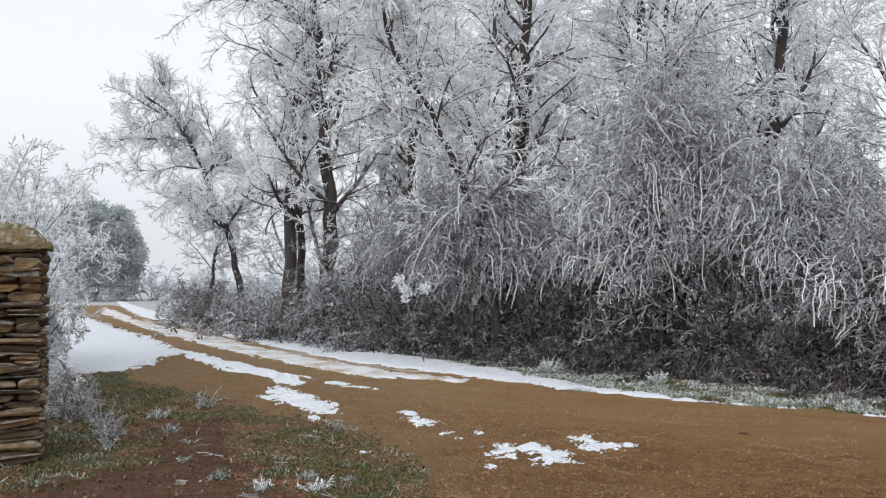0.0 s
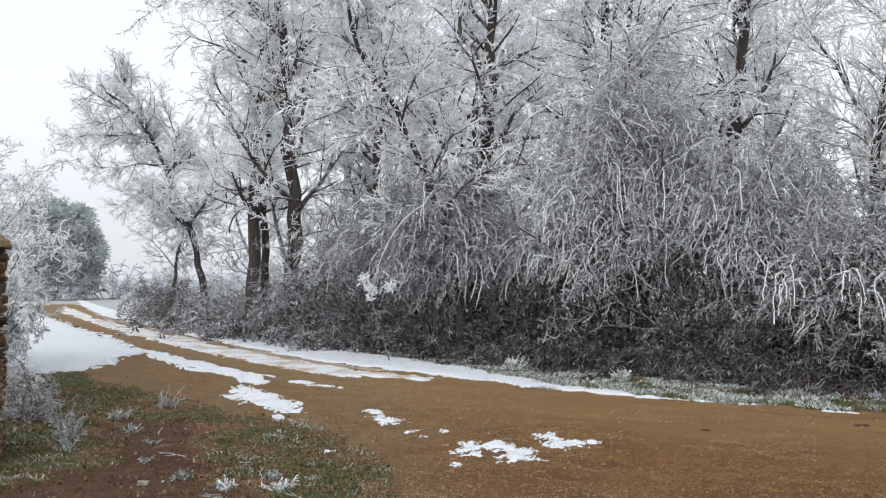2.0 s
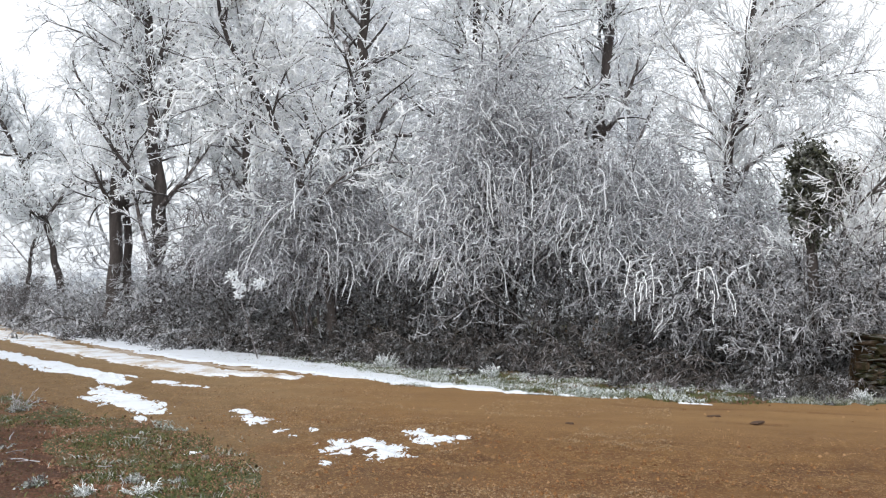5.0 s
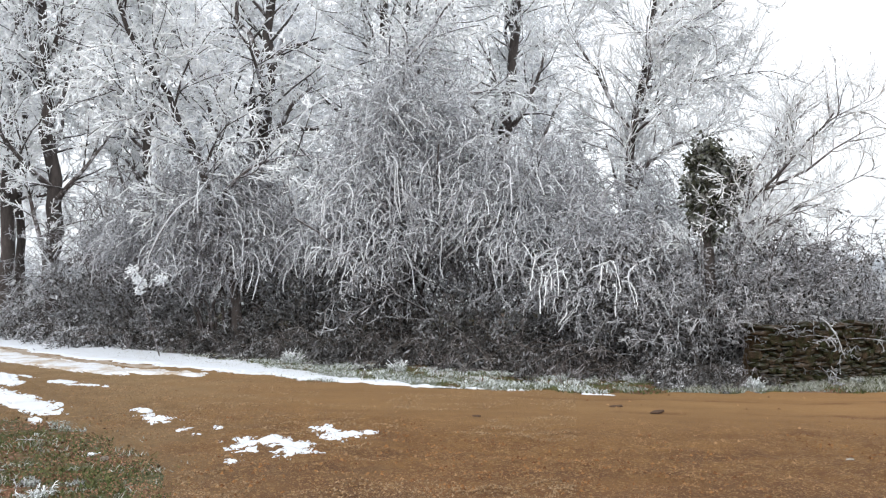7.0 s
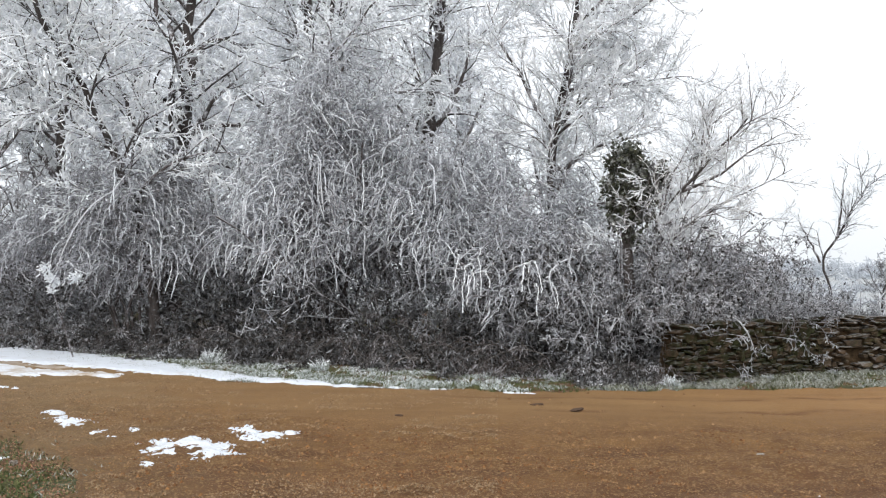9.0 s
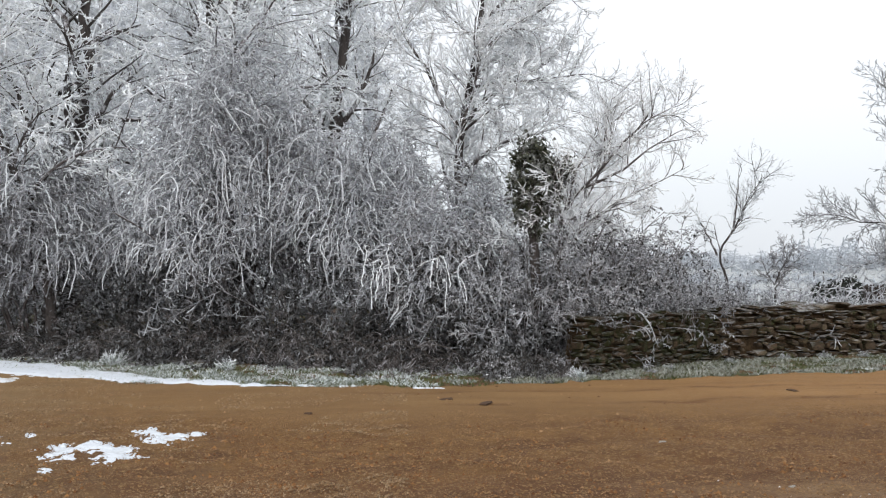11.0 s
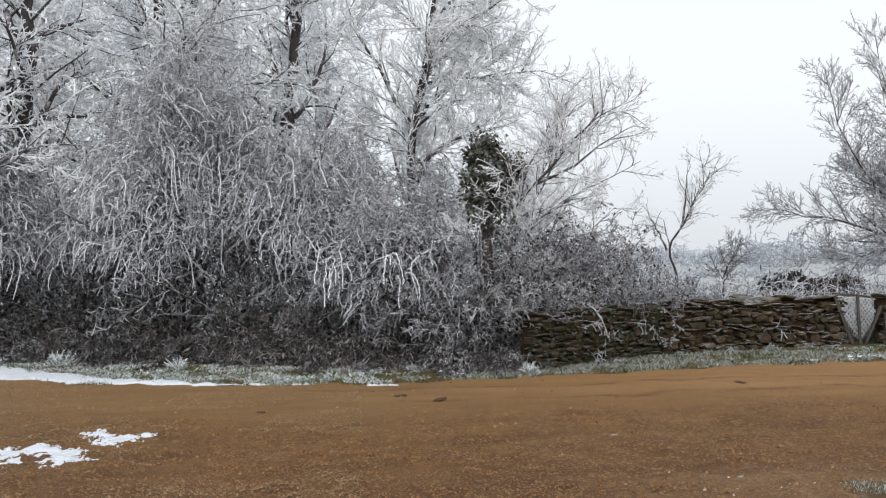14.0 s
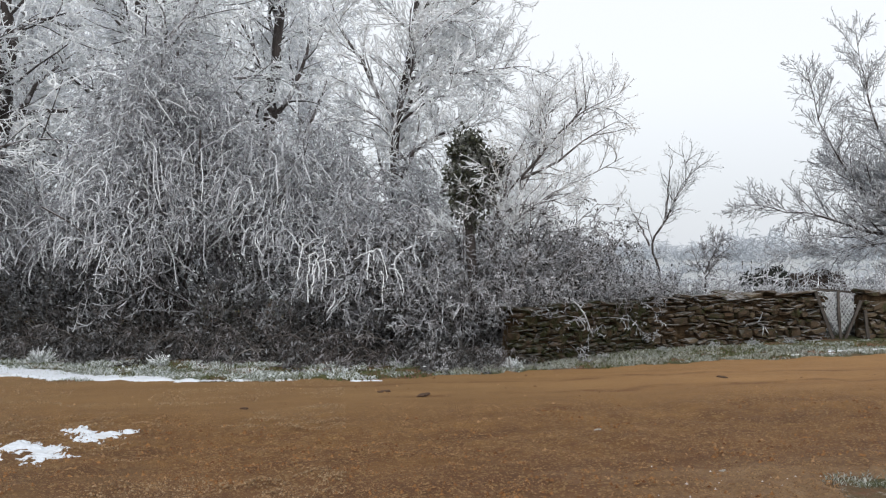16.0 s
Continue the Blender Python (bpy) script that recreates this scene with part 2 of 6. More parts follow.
M_RIME = rime_material("hoar_frost_twigs", (0.965, 0.98, 0.99), (0.80, 0.82, 0.855), (0.28, 0.275, 0.28), 0.03)
M_RIME_DIM = rime_material("thin_frost_twigs", (0.42, 0.41, 0.43), (0.12, 0.105, 0.105), (0.07, 0.055, 0.05), 0.20)
M_RIME_GREY = rime_material("frosted_fine_twigs", (0.78, 0.80, 0.835), (0.33, 0.335, 0.36), (0.14, 0.13, 0.125), 0.09)
M_STRAND = rime_material("frosted_hanging_strands", (0.82, 0.84, 0.87), (0.37, 0.37, 0.40), (0.15, 0.13, 0.12), 0.06)
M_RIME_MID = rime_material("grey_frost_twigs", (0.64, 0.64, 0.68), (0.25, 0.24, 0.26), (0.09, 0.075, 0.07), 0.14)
M_RIME_SOFT = rime_material("soft_grey_frost_twigs", (0.665, 0.685, 0.72), (0.265, 0.265, 0.285), (0.10, 0.09, 0.085), 0.13)
# thick frost; on leaning_tree its white also stands in for haze
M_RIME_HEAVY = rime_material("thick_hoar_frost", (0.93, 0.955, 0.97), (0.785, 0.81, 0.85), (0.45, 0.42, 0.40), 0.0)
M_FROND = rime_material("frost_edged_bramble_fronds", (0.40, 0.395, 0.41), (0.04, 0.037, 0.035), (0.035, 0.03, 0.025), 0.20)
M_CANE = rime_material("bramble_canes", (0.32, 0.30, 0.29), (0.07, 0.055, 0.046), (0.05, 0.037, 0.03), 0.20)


def leaf_material(name, a, b_, rime, share):
    m, nt, b = material(name, 0.7, 0.3)
    r = island(nt)
    c = blend(nt, r, a, b_)
    v = coords(nt)
    f = noise_fac(nt, v, 5, 6, 0.75, 0.66 - share, 0.78 - share)
    paint(nt, b, blend(nt, calc(nt, "MULTIPLY", f, 0.9), c, rime))
    return m


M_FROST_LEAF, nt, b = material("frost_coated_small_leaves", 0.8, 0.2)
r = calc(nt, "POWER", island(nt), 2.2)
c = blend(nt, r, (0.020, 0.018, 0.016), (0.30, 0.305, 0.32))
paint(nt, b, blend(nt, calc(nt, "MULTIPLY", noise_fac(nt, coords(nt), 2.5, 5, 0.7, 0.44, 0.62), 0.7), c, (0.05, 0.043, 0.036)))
M_FROST_LEAF_PALE, nt, b = material("thickly_frosted_small_leaves", 0.8, 0.2)
c = blend(nt, calc(nt, "POWER", island(nt), 1.3), (0.05, 0.047, 0.044), (0.74, 0.75, 0.78))
paint(nt, b, blend(nt, calc(nt, "MULTIPLY", noise_fac(nt, coords(nt), 2.5, 5, 0.7, 0.46, 0.62), 0.7), c, (0.06, 0.053, 0.046)))
M_IVY = leaf_material("ivy_leaves", (0.024, 0.028, 0.016), (0.062, 0.064, 0.038), (0.38, 0.39, 0.38), 0.17)
# fog grey is put into the needle colour along with the frost
M_NEEDLE = leaf_material("hazed_frosted_needles", (0.22, 0.26, 0.25), (0.36, 0.40, 0.40), (0.56, 0.59, 0.61), 0.22)
# fog haze is mixed into these two pale, bluish twig colours
M_HAZED_RIME = rime_material("hazed_frosted_twigs", (0.86, 0.88, 0.92), (0.70, 0.72, 0.76), (0.50, 0.51, 0.54), 0.06)
M_HAZED_BUSH = rime_material("hazed_grey_bushes", (0.60, 0.63, 0.68), (0.46, 0.49, 0.53), (0.36, 0.38, 0.41), 0.08)
M_DARKBUSH = leaf_material("evergreen_bush_leaves", (0.014, 0.016, 0.012), (0.034, 0.037, 0.028), (0.30, 0.32, 0.33), 0.0)
M_BROWNBUSH = leaf_material("brown_bush_leaves", (0.030, 0.022, 0.018), (0.070, 0.050, 0.040), (0.30, 0.30, 0.31), 0.02)

M_BLADE, nt, b = material("short_grass_blades", 0.8, 0.2)
paint(nt, b, blend(nt, island(nt), (0.040, 0.056, 0.016), (0.13, 0.135, 0.055)))
M_BLADE_FROST, nt, b = material("frosted_grass_blades", 0.8, 0.2)
paint(nt, b, blend(nt, island(nt), (0.12, 0.14, 0.10), (0.50, 0.53, 0.52)))
M_RIMED_BLADE, nt, b = material("rimed_grass_blades", 0.8, 0.2)
paint(nt, b, blend(nt, island(nt), (0.30, 0.34, 0.32), (0.74, 0.77, 0.79)))
M_BLADE_DULL, nt, b = material("dull_frosted_blades", 0.8, 0.2)
paint(nt, b, blend(nt, island(nt), (0.09, 0.096, 0.056), (0.43, 0.435, 0.40)))
M_STRAW, nt, b = material("dead_leaf_litter", 0.9, 0.1)
paint(nt, b, blend(nt, island(nt), (0.06, 0.035, 0.02), (0.22, 0.15, 0.09)))

M_CRUMB, nt, b = material("earth_crumbs", 0.95, 0.1)
paint(nt, b, blend(nt, island(nt), (0.05, 0.022, 0.013), (0.34, 0.19, 0.125)))
M_CLOD, nt, b = material("damp_dirt_crumbs", 0.95, 0.1)
paint(nt, b, blend(nt, island(nt), (0.10, 0.042, 0.018), (0.27, 0.135, 0.055)))
M_CRUMB_PALE, nt, b = material("pale_crumbs", 0.85, 0.2)
paint(nt, b, blend(nt, island(nt), (0.28, 0.22, 0.18), (0.70, 0.68, 0.68)))
M_GRIT, nt, b = material("dull_grit", 0.9, 0.15)
paint(nt, b, blend(nt, island(nt), (0.09, 0.055, 0.031), (0.34, 0.235, 0.14)))
M_PEBBLE, nt, b = material("gravel", 0.85, 0.25)
paint(nt, b, blend(nt, island(nt), (0.11, 0.055, 0.024), (0.34, 0.20, 0.098)))


def stone_material(name, tones, moss, moss_lo, frost_top):
    m, nt, b = material(name, 0.92, 0.15)
    ramp = nt.nodes.new("ShaderNodeValToRGB")
    ramp.color_ramp.interpolation = "CONSTANT"
    while len(ramp.color_ramp.elements) < len(tones):
        ramp.color_ramp.elements.new(0.5)
    for i, tone in enumerate(tones):
        ramp.color_ramp.elements[i].position = i / len(tones)
        ramp.color_ramp.elements[i].color = (*tone, 1)
    info = nt.nodes.new("ShaderNodeObjectInfo")
    nt.links.new(info.outputs["Random"], ramp.inputs["Fac"])
    pos = nt.nodes.new("ShaderNodeNewGeometry").outputs["Position"]
    c = blend(nt, noise_fac(nt, pos, 14, 6, 0.7, 0.35, 0.7, (1, 1, 2.5)), ramp.outputs["Color"], (0.10, 0.065, 0.04))
    c = blend(nt, noise_fac(nt, pos, 6, 6, 0.7, moss_lo, moss_lo + 0.14), c, moss)
    if frost_top:
        f = calc(nt, "MULTIPLY", up_facing(nt, 0.5, 0.95), noise_fac(nt, pos, 10, 5, 0.7, 0.42, 0.6))
        c = blend(nt, calc(nt, "MULTIPLY", f, frost_top), c, (0.62, 0.64, 0.66))
    paint(nt, b, c)
    bump(nt, b, noise_fac(nt, pos, 38, 7, 0.7, 0.2, 0.8, (1, 1, 2)), 0.8, 0.015)
    return m


M_SCHIST = stone_material("brown_schist", ((0.17, 0.10, 0.05), (0.25, 0.165, 0.092), (0.085, 0.06, 0.04), (0.29, 0.205, 0.12), (0.13, 0.095, 0.066), (0.21, 0.115, 0.052)),
                          (0.19, 0.135, 0.028), 0.58, 0.5)
M_PALE_STONE = stone_material("pale_grey_stone", ((0.36, 0.33, 0.29), (0.40, 0.37, 0.32)), (0.3, 0.28, 0.2), 0.66, 0.3)
M_CAP = stone_material("lichened_capstone", ((0.24, 0.19, 0.11), (0.28, 0.22, 0.13)), (0.17, 0.16, 0.06), 0.5, 0.9)
M_WALL_STONE = stone_material("dry_wall_stone", ((0.040, 0.032, 0.022), (0.066, 0.051, 0.036), (0.027, 0.023, 0.017), (0.135, 0.108, 0.076), (0.056, 0.037, 0.024), (0.036, 0.032, 0.026)),
                              (0.042, 0.044, 0.018), 0.50, 0.35)
M_MOSS_STONE = stone_material("mossy_wall_stone", ((0.024, 0.019, 0.013), (0.034, 0.026, 0.018), (0.019, 0.017, 0.012), (0.048, 0.038, 0.027), (0.028, 0.021, 0.014)),
                              (0.026, 0.028, 0.011), 0.42, 0.2)
M_CORE, nt, b = material("clay_mortar", 0.95, 0.1)
v = coords(nt)
paint(nt, b, blend(nt, noise_fac(nt, v, 12, 6), (0.04, 0.027, 0.016), (0.09, 0.058, 0.032)))
bump(nt, b, noise_fac(nt, v, 40, 6), 0.8, 0.02)
M_WOOD, nt, b = material("weathered_wood", 0.85, 0.2)
v = coords(nt)
paint(nt, b, blend(nt, noise_fac(nt, v, 20, 5, 0.6, 0.3, 0.7, (1, 1, 0.1)), (0.035, 0.029, 0.026), (0.115, 0.10, 0.088)))
M_LATTICE, nt, b = material("faded_white_lattice", 0.6, 0.3)
paint(nt, b, blend(nt, noise_fac(nt, coords(nt), 10, 5), (0.60, 0.61, 0.62), (0.78, 0.79, 0.81)))
M_DUNG, nt, b = material("dark_clod", 0.9, 0.2)
paint(nt, b, blend(nt, noise_fac(nt, coords(nt), 30, 5), (0.05, 0.03, 0.02), (0.10, 0.06, 0.04)))

# ------------------------------------------------------------ mesh helpers
RNG = np.random.default_rng(7)
TABLE = np.random.default_rng(3).random((256, 256))


def vnoise(x, y, scale, shift=0):
    """Smooth value noise, 0 to 1."""
    x, y = np.asarray(x) * scale + 17.3 * shift + 1000, np.asarray(y) * scale + 9.1 * shift + 1000
    i, j = np.floor(x).astype(int), np.floor(y).astype(int)
    fx, fy = x - i, y - j
    fx, fy = fx * fx * (3 - 2 * fx), fy * fy * (3 - 2 * fy)
    a, b2 = TABLE[i % 256, j % 256], TABLE[(i + 1) % 256, j % 256]
    c, d = TABLE[i % 256, (j + 1) % 256], TABLE[(i + 1) % 256, (j + 1) % 256]
    return (a * (1 - fx) + b2 * fx) * (1 - fy) + (c * (1 - fx) + d * fx) * fy


def fractal(x, y, scale, octaves=4, shift=0):
    return sum(vnoise(x, y, scale * 2 ** k, shift + k) / 2 ** k for k in range(octaves)) / sum(1 / 2 ** k for k in range(octaves))


def ground_z(x, y):
    r = np.hypot(x, y)
    near = np.exp(-r / 40)
    return near * (0.05 * (fractal(x, y, 0.45, 3) - 0.5) + 0.02 * (vnoise(x, y, 3.1, 5) - 0.5))


def mesh_of(name, verts, faces, mats, slots=None, smooth=True):
    """faces: an array of quads or triangles, or a list of such arrays."""
    groups = faces if isinstance(faces, list) else [faces]
    me = bpy.data.meshes.new(name)
    verts = np.asarray(verts, dtype=np.float32)
    me.vertices.add(len(verts))
    me.vertices.foreach_set("co", verts.ravel())
    loops = np.concatenate([np.asarray(g).ravel() for g in groups]).astype(np.int32)
    sizes = np.concatenate([np.full(len(g), g.shape[1]) for g in groups])
    starts = np.concatenate([[0], np.cumsum(sizes)[:-1]]).astype(np.int32)
    me.loops.add(len(loops))
    me.loops.foreach_set("vertex_index", loops)
    me.polygons.add(len(sizes))
    me.polygons.foreach_set("loop_start", starts)
    me.polygons.foreach_set("use_smooth", np.full(len(sizes), smooth))
    for m in mats if isinstance(mats, (list, tuple)) else [mats]:
        me.materials.append(m)
    if slots is not None:
        me.polygons.foreach_set("material_index", np.asarray(slots, dtype=np.int32))
    me.update(calc_edges=True)
    me.validate()
    return me


def part(name, data, parent, label="", place=None):
    ob = new(name, data)
    ob.parent = parent
    if place is not None:
        ob.matrix_basis = place
    return tagged(ob, label)


def thing(name, x, y, z, label, category, group="", kind=""):
    ob = new(name)
    ob.empty_display_size = 0.1
    ob.location = (x, y, z)
    return tagged(ob, label, category, group, kind)


def resample(points, k):
    p = np.asarray(points, dtype=float)
    s = np.concatenate([[0], np.cumsum(np.linalg.norm(np.diff(p, axis=0), axis=1))])
    u = np.linspace(0, s[-1], k)
    q = np.stack([np.interp(u, s, p[:, c]) for c in range(3)], -1)
    q[1:-1] = 0.25 * q[:-2] + 0.5 * q[1:-1] + 0.25 * q[2:]
    return q


def unit(a):
    return a / np.maximum(np.linalg.norm(a, axis=-1, keepdims=True), 1e-9)


def tubes(p, r, sides, rng):
    """Tapered tubes along the lines p (n, k, 3) with radii r (n, k)."""
    n, k = r.shape
    t = np.empty_like(p)
    t[:, 1:-1] = p[:, 2:] - p[:, :-2]
    t[:, 0], t[:, -1] = p[:, 1] - p[:, 0], p[:, -1] - p[:, -2]
    t = unit(t)
    ref = unit(rng.normal(size=(n, 1, 3)) + 1e-3)
    ref = np.where(np.abs((ref * t[:, :1]).sum(-1, keepdims=True)) > 0.9, np.roll(ref, 1, -1), ref)
    a = unit(np.cross(t, np.broadcast_to(ref, t.shape)))
    b2 = np.cross(t, a)
    ang = np.arange(sides) * 2 * np.pi / sides
    ring = a[:, :, None] * np.cos(ang)[:, None] + b2[:, :, None] * np.sin(ang)[:, None]
    v = (p[:, :, None] + ring * r[:, :, None, None]).reshape(-1, 3)
    base = np.arange(n)[:, None, None] * k * sides + np.arange(k - 1)[None, :, None] * sides
    j = np.arange(sides)[None, None, :]
    j2 = (j + 1) % sides
    f = np.stack([base + j, base + j2, base + sides + j2, base + sides + j], -1).reshape(-1, 4)
    return v, f


def bundle(name, sets, mats, origin, rng):
    """One mesh from several sets of lines: (lines, radii, sides, material slot)."""
    vs, fs, sl, off = [], [], [], 0
    for p, r, sides, slot in sets:
        if not len(p):
            continue
        v, f = tubes(p, r, sides, rng)
        vs.append(v)
        fs.append(f + off)
        sl.append(np.full(len(f), slot))
        off += len(v)
    return mesh_of(name, np.concatenate(vs) - np.asarray(origin), np.concatenate(fs), mats, np.concatenate(sl))


def grow(p, r, rng, count, lo, hi, length, angle, k, pull=0.0, wiggle=0.15, thick=0.55, tip=0.3, rmin=0.004, rough=0.0):
    """Children on the lines p: count on each, between the parts lo and hi of its length."""
    n, kk = r.shape
    idx = np.repeat(np.arange(n), count)
    u = lo + (hi - lo) * (np.tile(np.arange(count), n) + rng.random(len(idx))) / count
    s = u * (kk - 1)
    i = np.minimum(s.astype(int), kk - 2)
    w = (s - i)[:, None]
    pos = p[idx, i] * (1 - w) + p[idx, i + 1] * w
    d = unit(p[idx, i + 1] - p[idx, i])
    side = rng.normal(size=d.shape)
    side = unit(side - (side * d).sum(-1, keepdims=True) * d)
    a = np.radians(rng.normal(angle, angle * 0.25, len(idx)))[:, None]
    d = unit(d * np.cos(a) + side * np.sin(a))
    rad = np.maximum((r[idx, i] * (1 - w[:, 0]) + r[idx, i + 1] * w[:, 0]) * thick, rmin)
    ln = length * rng.uniform(0.55, 1.35, len(idx)) * (1.15 - 0.5 * u)
    return shoots(pos, d, ln, rad, rng, k, pull, wiggle, tip, rmin, rough)


def shoots(pos, d, ln, rad, rng, k, pull=0.0, wiggle=0.15, tip=0.3, rmin=0.004, rough=0.0):
    q = np.empty((len(pos), k, 3))
    q[:, 0] = pos
    bend = rng.normal(size=d.shape)
    for j in range(1, k):
        bend = 0.55 * bend + 0.8 * rng.normal(size=d.shape)
        d = unit(d + 0.85 * wiggle * bend + np.array([0, 0, pull]))
        q[:, j] = q[:, j - 1] + d * (ln / (k - 1))[:, None]
    taper = np.linspace(1, tip, k)[None]
    rr = np.maximum(rad[:, None] * taper, rmin * np.linspace(1, 0.55, k)[None])
    if rough:
        rr = rr * rng.uniform(1 - rough, 1 + rough, rr.shape)
    return q, rr


def leaf_quads(pos, size, rng, fold=0.35, wide=0.42, droop=0.0):
    """Small folded leaves, four triangles each."""
    n = len(pos)
    a = unit(unit(rng.normal(size=(n, 3))) + np.array([0, 0, -droop]))
    b2 = unit(np.cross(a, rng.normal(size=(n, 3))))
    c = np.cross(a, b2)
    s = (size * rng.uniform(0.6, 1.4, n))[:, None]
    v = np.stack([pos, pos + a * s * 0.45 + b2 * s * wide + c * s * fold * wide * 2, pos + a * s, pos + a * s * 0.45 - b2 * s * wide + c * s * fold * wide * 2, pos + a * s * 0.5], 1)
    base = np.arange(n)[:, None] * 5
    f = np.concatenate([base + np.array([[0, 1, 4]]), base + np.array([[1, 2, 4]]), base + np.array([[2, 3, 4]]), base + np.array([[3, 0, 4]])])
    return v.reshape(-1, 3), f


def poly_sdf(x, y, poly):
    """Signed distance to a polygon: positive inside."""
    x, y = np.asarray(x, float), np.asarray(y, float)
    d = np.full(x.shape, 1e9)
    inside = np.zeros(x.shape, bool)
    for (ax, ay), (bx, by) in zip(poly, poly[1:] + poly[:1]):
        ex, ey = bx - ax, by - ay
        t = np.clip(((x - ax) * ex + (y - ay) * ey) / (ex * ex + ey * ey + 1e-12), 0, 1)
        d = np.minimum(d, np.hypot(x - ax - t * ex, y - ay - t * ey))
        cross = (ay > y) != (by > y)
        inside ^= cross & (x < (bx - ax) * (y - ay) / (by - ay + 1e-12) + ax)
    return np.where(inside, d, -d)


def polar_grid(az0, az1, n_az, r0, r1, n_r):
    az = np.radians(np.linspace(az0, az1, n_az))
    rr = np.geomspace(r0, r1, n_r)
    a, r = np.meshgrid(az, rr)
    x, y = r * np.sin(a), r * np.cos(a)
    i = np.arange(n_r - 1)[:, None] * n_az + np.arange(n_az - 1)[None]
    f = np.stack([i, i + 1, i + n_az + 1, i + n_az], -1).reshape(-1, 4)[:, ::-1]
    return x.ravel(), y.ravel(), f


def cull(v, f, keep):
    """Keeps the faces of which a corner is kept, and their vertices."""
    f = f[keep[f].any(1)]
    used = np.unique(f)
    where = np.zeros(len(v), int)
    where[used] = np.arange(len(used))
    return v[used], where[f]


# ------------------------------------------------------------ ground, road, bare earth
def road_far_edge():
    return [(-60, 74), (-34, 70), (-21.5, 61), (-17.2, 52.0), (-11.0, 38.5), (-7.0, 30.3), (-4.0, 23.5), (-2.2, 20.0), (-0.9, 17.9), (0.3, 16.3),
            (1.8, 13.9), (3.2, 12.5), (5.06, 11.1), (6.7, 10.75), (8.9, 10.2), (10.7, 9.7), (12.9, 8.9), (20, 6.2), (40, -3), (70, -20)]


ROAD = road_far_edge() + [(66, -30), (36, -10), (16, -2), (8, 1.2), (6.9, 3.95), (5.6, 4.25), (4.7, 3.2), (3.2, 1.2), (2.4, -1.5), (1.8, -6), (1.2, -16), (-1.6, -16), (-1.4, -6), (-0.9, -1), (-0.5, 2), (-0.25, 5),
                          (-0.15, 6.9), (-0.1, 8.0), (-0.45, 9.0), (-1.0, 10.4), (-1.9, 11.0), (-2.7, 12.4), (-3.4, 13.2), (-4.6, 14.6), (-5.6, 16.4), (-6.0, 18.5),
                          (-6.3, 21.6), (-10.3, 30.3), (-13.2, 35.8), (-19.5, 49.0), (-24.5, 58.5), (-36, 66), (-60, 70)]
EARTH = [(-3.0, 12.4), (-2.3, 11.3), (-2.0, 9.6), (-1.55, 8.4), (-1.2, 7.0), (-0.6, 5.5), (-0.7, 3.2), (-1.0, 1.2), (-2.2, 0.2), (-3.6, 0.8), (-4.2, 3.0), (-3.6, 6.6), (-2.75, 7.6), (-2.5, 8.6), (-2.9, 10.5)]

FIELD = [(7.75, 12.4), (11.1, 12.35), (14.4, 11.4), (17.6, 9.9), (60, -10), (60, 60), (20, 60), (11, 24)]
x, y, f = polar_grid(-180, 180, 601, 0.002, 3500, 180)
x = x + 0.35
dip = 0.06 * np.clip(np.maximum(poly_sdf(x, y, ROAD) - 0.3, poly_sdf(x, y, EARTH) - 0.25) * 4, 0, 1)
ground = tagged(new("ground", mesh_of("ground", np.stack([x, y, ground_z(x, y) - dip], -1), f, [M_GROUND, M_FIELD],
                                      np.where((np.hypot(x, y)[f].mean(1) > 40) | (poly_sdf(x, y, FIELD)[f].mean(1) > 0), 1, 0))), "frosted grass and brown earth", "ground", kind="structure")


def surface(name, poly, mat, lift, label, reach, az=(-180, 180), n=(1101, 230), r=(0.02, 110), relief=None):
    x, y, f = polar_grid(*az, n[0], *r, n[1])
    d = poly_sdf(x, y, poly) + (fractal(x, y, 1.3, 5, 2) - 0.5) * reach * np.clip(np.hypot(x, y) / 10, 0.5, 1.5) + (fractal(x, y, 7.0, 3, 12) - 0.5) * reach * 0.5
    h = np.clip(d * 0.12, -0.05, lift)
    if relief is not None:
        h = h + relief(x, y) * (d > 0)
    v, f = cull(np.stack([x, y, ground_z(x, y) + h], -1), f, d > -0.35)
    me = mesh_of(name, v, f, mat)
    if relief is not None:
        me.attributes.new("lane", "FLOAT", "POINT").data.foreach_set("value", lane_of(v[:, 0], v[:, 1]).astype(np.float32))
    return tagged(new(name, me), label, "ground", kind="structure")


def line_distance(x, y, pts):
    d = np.full(np.shape(x), 1e9)
    for (ax, ay), (bx, by) in zip(pts, pts[1:]):
        ex, ey = bx - ax, by - ay
        t = np.clip(((x - ax) * ex + (y - ay) * ey) / (ex * ex + ey * ey), 0, 1)
        d = np.minimum(d, np.hypot(x - ax - t * ex, y - ay - t * ey))
    return d


def lane_of(x, y):
    """Distance from the far edge of the road, along its worn lanes."""
    return line_distance(x, y, road_far_edge()) - 0.16 * np.clip(x - 5.5, 0, 12)


